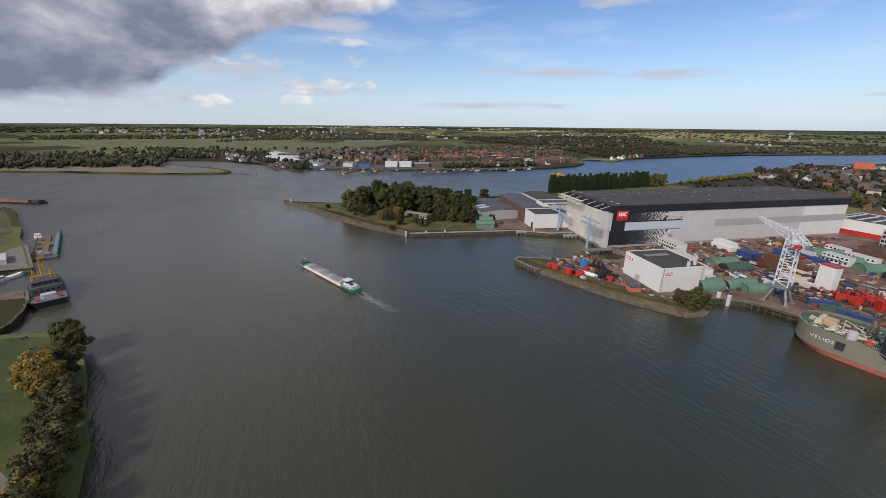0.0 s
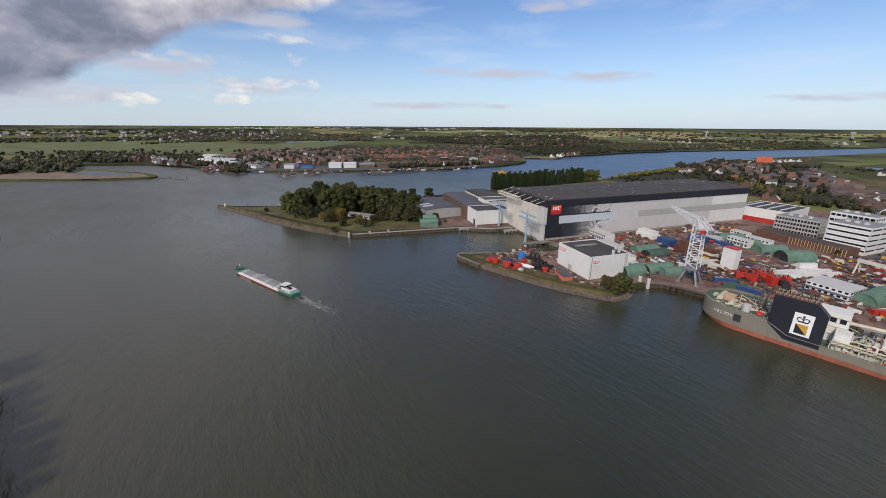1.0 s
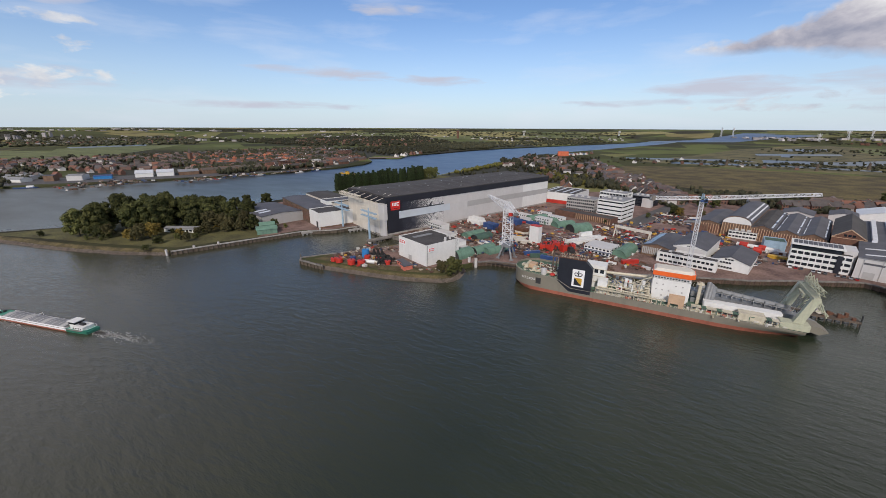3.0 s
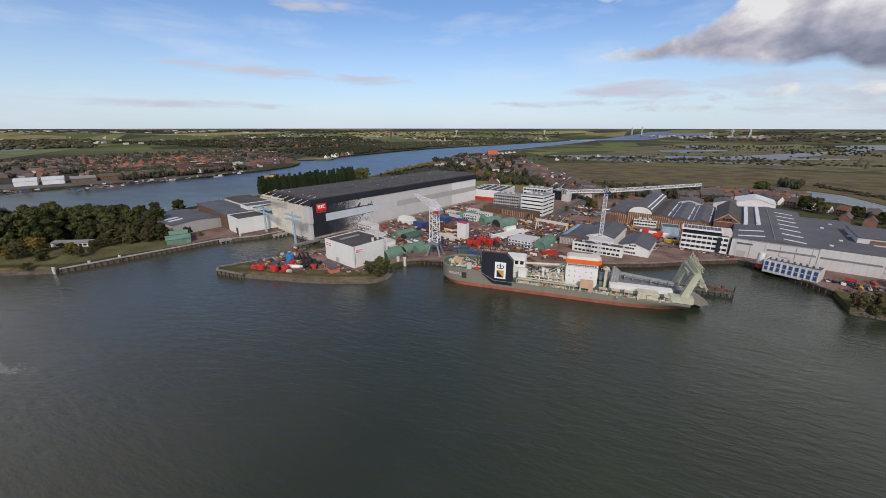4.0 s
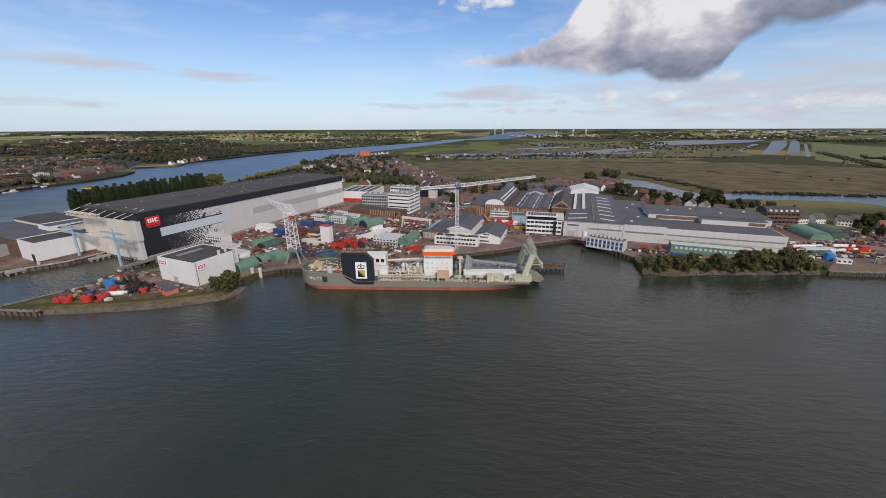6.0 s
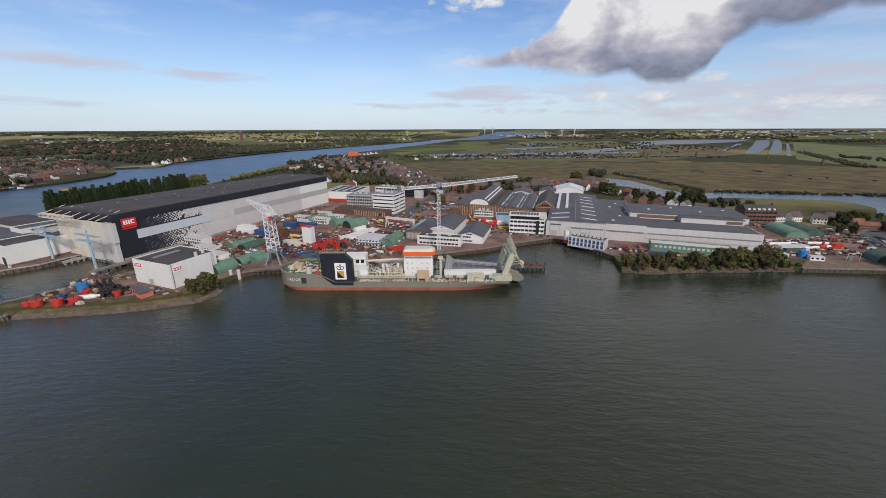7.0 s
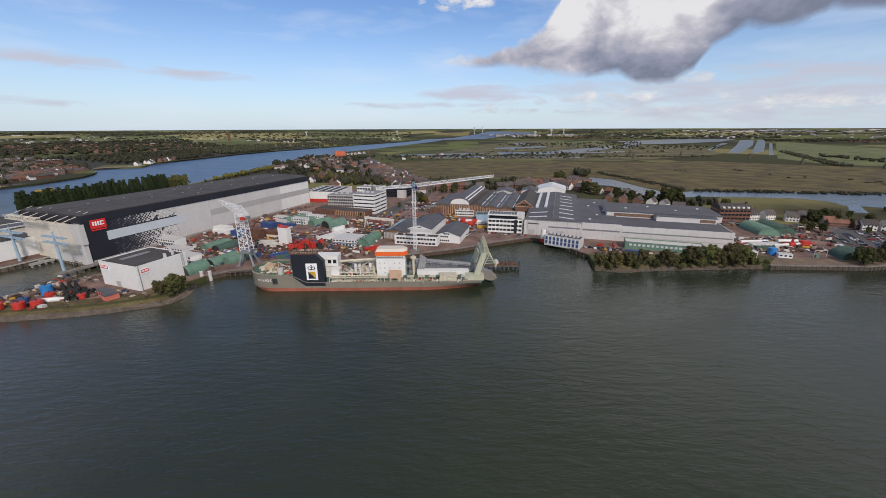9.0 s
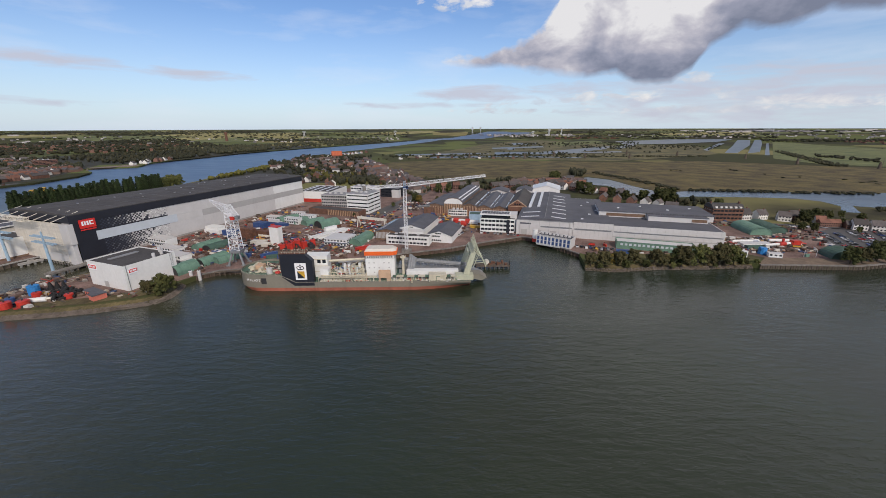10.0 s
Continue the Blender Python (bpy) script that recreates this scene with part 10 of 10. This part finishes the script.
part("main_mast", lattice(B(), (4, 0, 9.5), (4, 0, 21), 1.5, 0.5, 7, 0.26, 0.16), M_YELLOW, tg, "tall yellow lattice mast")
part("crane_arm", lattice(B(), (8, 0, 8), (19, 0, 13), 1.4, 0.8, 6, 0.25, 0.15), M_YELLOW, tg)
for y in (-4.4, 4.4):
    part("winch", tube(B(), (-17.5, y - 1.0, 4.2), (-17.5, y + 1.0, 4.2), 0.9, 10), M_RED, tg)
for k in range(9):
    part("tyre_fender", tube(B(), (-18 + k * 4, 7.1, 2.2), (-18 + k * 4, 7.6, 2.2), 0.7, 10), M_RUBBER, tg)
pn = thing("pontoon", "worn brown and grey work pontoon with blue-green posts", "pontoon", -360, -103, 0, 190.5)
part("deck", chamfer_box(B(), 0, -1.0, -0.6, 78, 6.4, 1.0, 0.3), M_EARTH, pn, "brown worn deck")
part("walkway", chamfer_box(B(), 0, -6.6, -0.6, 84, -3.6, 1.0, 0.3), M_STEEL, pn, "grey steel walkway")
part("cross_deck", box(B(), 0, -3.7, -0.4, 9, -0.9, 0.95), M_STEEL, pn)
part("cross_deck", box(B(), 40, -3.7, -0.4, 52, -0.9, 0.95), M_EARTH, pn)
for k in range(9):
    part("post", tube(B(), (1 + k * 10.2, -6.9, -2), (1 + k * 10.2, -6.9, 4.0), 0.5, 8), M_BARGE, pn, "blue-green mooring post")
    part("post", tube(B(), (1 + k * 9.5, 6.6, -2), (1 + k * 9.5, 6.6, 2.4), 0.35, 8), M_TIMBER, pn)
part("rail", run(B(), [(0, -6.4, 2.2), (84, -6.4, 2.2)], 0.16), M_BARGE, pn)
part("pump_house", chamfer_box(B(), 2, -3.2, 0.9, 8, 0.4, 3.2, 0.2), M_STEEL, pn)
for k in range(4):
    part("crate", chamfer_box(B(), 16 + k * 14, 2 + k % 3, 1.0, 18.4 + k * 14, 4 + k % 3, 1.9, 0.1), (M_LGREY, M_BLUE, M_RUST, M_TIMBER)[k], pn)
part("gangway", box(B(), 10, 6.3, 1.2, 12, 16, 1.5), M_STEEL, pn)
yt = thing("motor_yacht", "small white motor yacht at the pontoon", "boat", -436, -124.5, 0, 195)
boat_hull(yt, 16, 4.6, -0.4, 1.3, M_WHITE, "hull", 0.4, 0.8)
part("cabin", chamfer_box(B(), -4, -1.7, 1.3, 3, 1.7, 2.9, 0.3), M_CREAM, yt)
part("window", box(B(), -3.6, -1.75, 1.9, 2.4, 1.75, 2.5), M_GLASS, yt)
wb2 = thing("white_launch", "long white launch at the wharf", "boat", -319.5, -115, 0, 135)
boat_hull(wb2, 26, 4.5, -0.4, 1.4, M_WHITE, "hull", 0.35, 0.8)
part("cabin", chamfer_box(B(), -8, -1.6, 1.4, 4, 1.6, 2.8, 0.3), M_WHITE, wb2)
part("window", box(B(), -7.6, -1.65, 1.9, 3.6, 1.65, 2.5), M_GLASS, wb2)
rb = thing("sand_barge", "barge loaded with orange-brown sand", "barge", -647, -196, 0, -129)
boat_hull(rb, 84, 11, -0.6, 1.6, M_DARK, "hull", 0.1, 1.0)
part("load", extrude_x(B(), [(-4.6, 1.5), (4.6, 1.5), (2.6, 3.8), (0, 4.5), (-2.6, 3.6)], -26, 34), M_TILE, rb, "orange-brown cargo")
part("deckhouse", chamfer_box(B(), -40, -4, 1.6, -31, 4, 4.2, 0.3), M_DARK, rb)
cabin(-366, -130, 16, 20, 7, 1, "low grey wharf cabin on the near bank")
# marks in the river
for x, y, h in ((-787, 84, 5), (-812, 62, 4)):
    t = thing("river_beacon", "dark timber beacon post in the river", "beacon", x, y, 0, 0)
    part("post", tube(B(), (0, 0, -2), (0, 0, h), 0.5, 8), M_TIMBER, t)
    part("topmark", tube(B(), (0, 0, h), (0, 0, h + 1.2), 0.8, 8, 0.1), M_GREEN_D, t)
gr = thing("groyne", "low dark timber groyne running out from the sand spit", "groyne", -838, 41, 0, 40)
part("planking", box(B(), 0, -0.5, -1, 60, 0.5, 0.7), M_TIMBER, gr)
# light on the peninsula head, moored boats on the far bank
lm = thing("harbour_light", "small white harbour light frame on the peninsula head", "beacon", -478, 84, YARD, 0)
part("frame", lattice(B(), (0, 0, 0), (0, 0, 4), 1.6, 0.8, 3, 0.18, 0.12), M_SIGNWHITE, lm)
part("lantern", tube(B(), (0, 0, 4), (0, 0, 5), 0.5, 8), M_RED, lm)
for k in range(7):
    a = NORTH[11 + k % 5]
    b = NORTH[12 + k % 5]
    q = rn.random()
    t = thing("moored_boat", "small white and dark" + " workboat moored at the far bank", "boat", a[0] + (b[0] - a[0]) * q + 9, a[1] + (b[1] - a[1]) * q - 6, 0, math.degrees(math.atan2(b[1] - a[1], b[0] - a[0])))
    L = rn.uniform(14, 30)
    boat_hull(t, L, 5, -0.4, 1.4, rn.choice([M_LGREY, M_DARK, M_BLUE]), "hull", 0.3, 0.7)
    part("cabin", chamfer_box(B(), -L * 0.35, -1.8, 1.4, -L * 0.05, 1.8, 3.8, 0.3), M_WHITE, t)
# mown bank clutter
for k in range(6):
    t = thing("bench", "grey timber bench on the grass bank", "bench", -150 - k * 13, -66 - (k % 3) * 5, YARD, 30 * k)
    part("seat", box(B(), 0, 0, 0.42, 2.2, 0.5, 0.5), M_TIMBER, t)
    part("backrest", box(B(), 0, 0.46, 0.55, 2.2, 0.54, 0.95), M_TIMBER, t)
    for x in (0.2, 1.9):
        part("leg", box(B(), x, 0.05, 0, x + 0.12, 0.5, 0.45), M_DARK, t)

# ---- small goods that nobody could count ----
rq = random.Random(404)


def litter(name, patches, label, material, z=YARD, big=1.0):
    """Loose small pieces: boxes, beams, tubes, strewn in patches (x0, y0, x1, y1, count, turn)."""
    bm = B()
    for x0, y0, x1, y1, n, turn in patches:
        for _ in range(n):
            x, y = rq.uniform(x0, x1), rq.uniform(y0, y1)
            if blocked(x, y):
                continue
            a = radians(turn + rq.choice([0, 90, 0, rq.uniform(-40, 40)]))
            k = rq.random()
            m = Matrix.Translation((x, y, z)) @ Matrix.Rotation(a, 4, "Z")
            if k < 0.5:
                w, d, h = rq.uniform(0.4, 1.6) * big, rq.uniform(0.4, 1.3) * big, rq.uniform(0.3, 1.7) * big
                box(bm, -w, -d, 0, w, d, h, m)
            elif k < 0.8:
                w, h = rq.uniform(1.5, 4.5) * big, rq.uniform(0.15, 0.5)
                for q in range(rq.randint(1, 3)):
                    box(bm, -w, q * 0.5 - 0.2, 0, w * rq.uniform(0.7, 1), q * 0.5 + 0.15, h, m)
            else:
                r = rq.uniform(0.2, 0.7) * big
                p, q = m @ Vector((-1.2 * big, 0, r)), m @ Vector((1.2 * big, 0, r))
                tube(bm, p, q, r, 8)
    return tagged(part(name, bm, material), label, "goods", kind="stuff")


litter("yard_goods", [(-168, 262, -95, 300, 260, -21.5), (-150, 300, -70, 380, 420, -21.5), (-125, 380, -80, 450, 160, -21.5), (-90, 262, -50, 330, 520, -21.5), (-54, 262, 6, 300, 420, -21.5), (-50, 300, 20, 380, 300, -21.5), (-4, 322, 34, 352, 420, -21.5), (30, 355, 84, 400, 240, -17), (26, 420, 62, 475, 220, -17), (60, 325, 108, 365, 160, -17), (290, 266, 352, 306, 420, -10), (352, 300, 392, 345, 160, -10), (310, 345, 372, 362, 120, -10), (-20, 380, 24, 402, 60, -17), (176, 264, 290, 276, 70, -18), (-95, 238, -80, 262, 70, -21.5)], "mixed pallets, pipes and steel strewn over the yard", M_LITTER)
litter("spit_goods", [(-172, 186, -126, 208, 110, -21.5), (-170, 206, -136, 232, 70, -21.5), (-130, 200, -94, 210, 40, -21.5)], "mixed gear and scrap on the spit", M_LITTER)
litter("wharf_goods", [(-690, 350, -640, 500, 120, 60), (-780, 220, -700, 330, 120, 50), (-1000, 125, -850, 170, 160, 20), (-640, 500, -625, 640, 60, 80)], "goods and vehicles on the far wharves", M_LITTER, big=1.8)
litter("bank_goods", [(-380, -150, -310, -125, 60, 14), (-300, -130, -240, -100, 40, 14)], "goods on the near wharf", M_LITTER)
litter("deck_goods", [(-42, 219, -20, 236, 150, 0)], "winches, pipes and fittings on the foredeck", M_SHIPGOODS, 8.7, 0.6)
litter("deck_goods", [(-43, 220, -20, 235, 130, 0)], "dark ropes, chains and lockers on the foredeck", M_LITTER, 8.75, 0.55)
litter("deck_goods", [(2, 214.5, 27, 239, 420, 0), (43, 214, 66, 220.5, 200, 0), (43, 236.5, 88, 240, 90, 0), (64, 214, 84, 220, 110, 0), (20, 236, 48, 240, 50, 0)], "pipes, boxes and fittings on the working deck", M_SHIPGOODS, 5.1, 0.85)
litter("deck_goods", [(9, 217, 27, 226, 170, 0)], "raised pipework on the working deck", M_SHIPGOODS, 8.6, 0.75)
bm = B()
for k in range(70):
    x, y = rq.uniform(3, 27), rq.uniform(215, 232)
    h = rq.uniform(2, 7)
    bar(bm, (x, y, 5), (x, y, 5 + h), 0.22)
    bar(bm, (x, y, 5 + h), (x + rq.choice([-1, 1]) * rq.uniform(1, 4), y, 5 + h * rq.uniform(0.6, 1)), 0.18)
tagged(part("deck_frames", bm, M_SHIPBEIGE), "thin posts and frames on the working deck", "frames", kind="stuff")
bm = B()
for i in range(60):
    x = -46 + i * 0.48
    y = SY - half(x, 9.5) + 0.2
    bar(bm, (x, y, deck_z(x)), (x, y, deck_z(x) + 2.0), 0.07)
tagged(part("bow_rail", bm, M_SHIPBEIGE), "thin guard rail round the foredeck", "rail", kind="stuff")
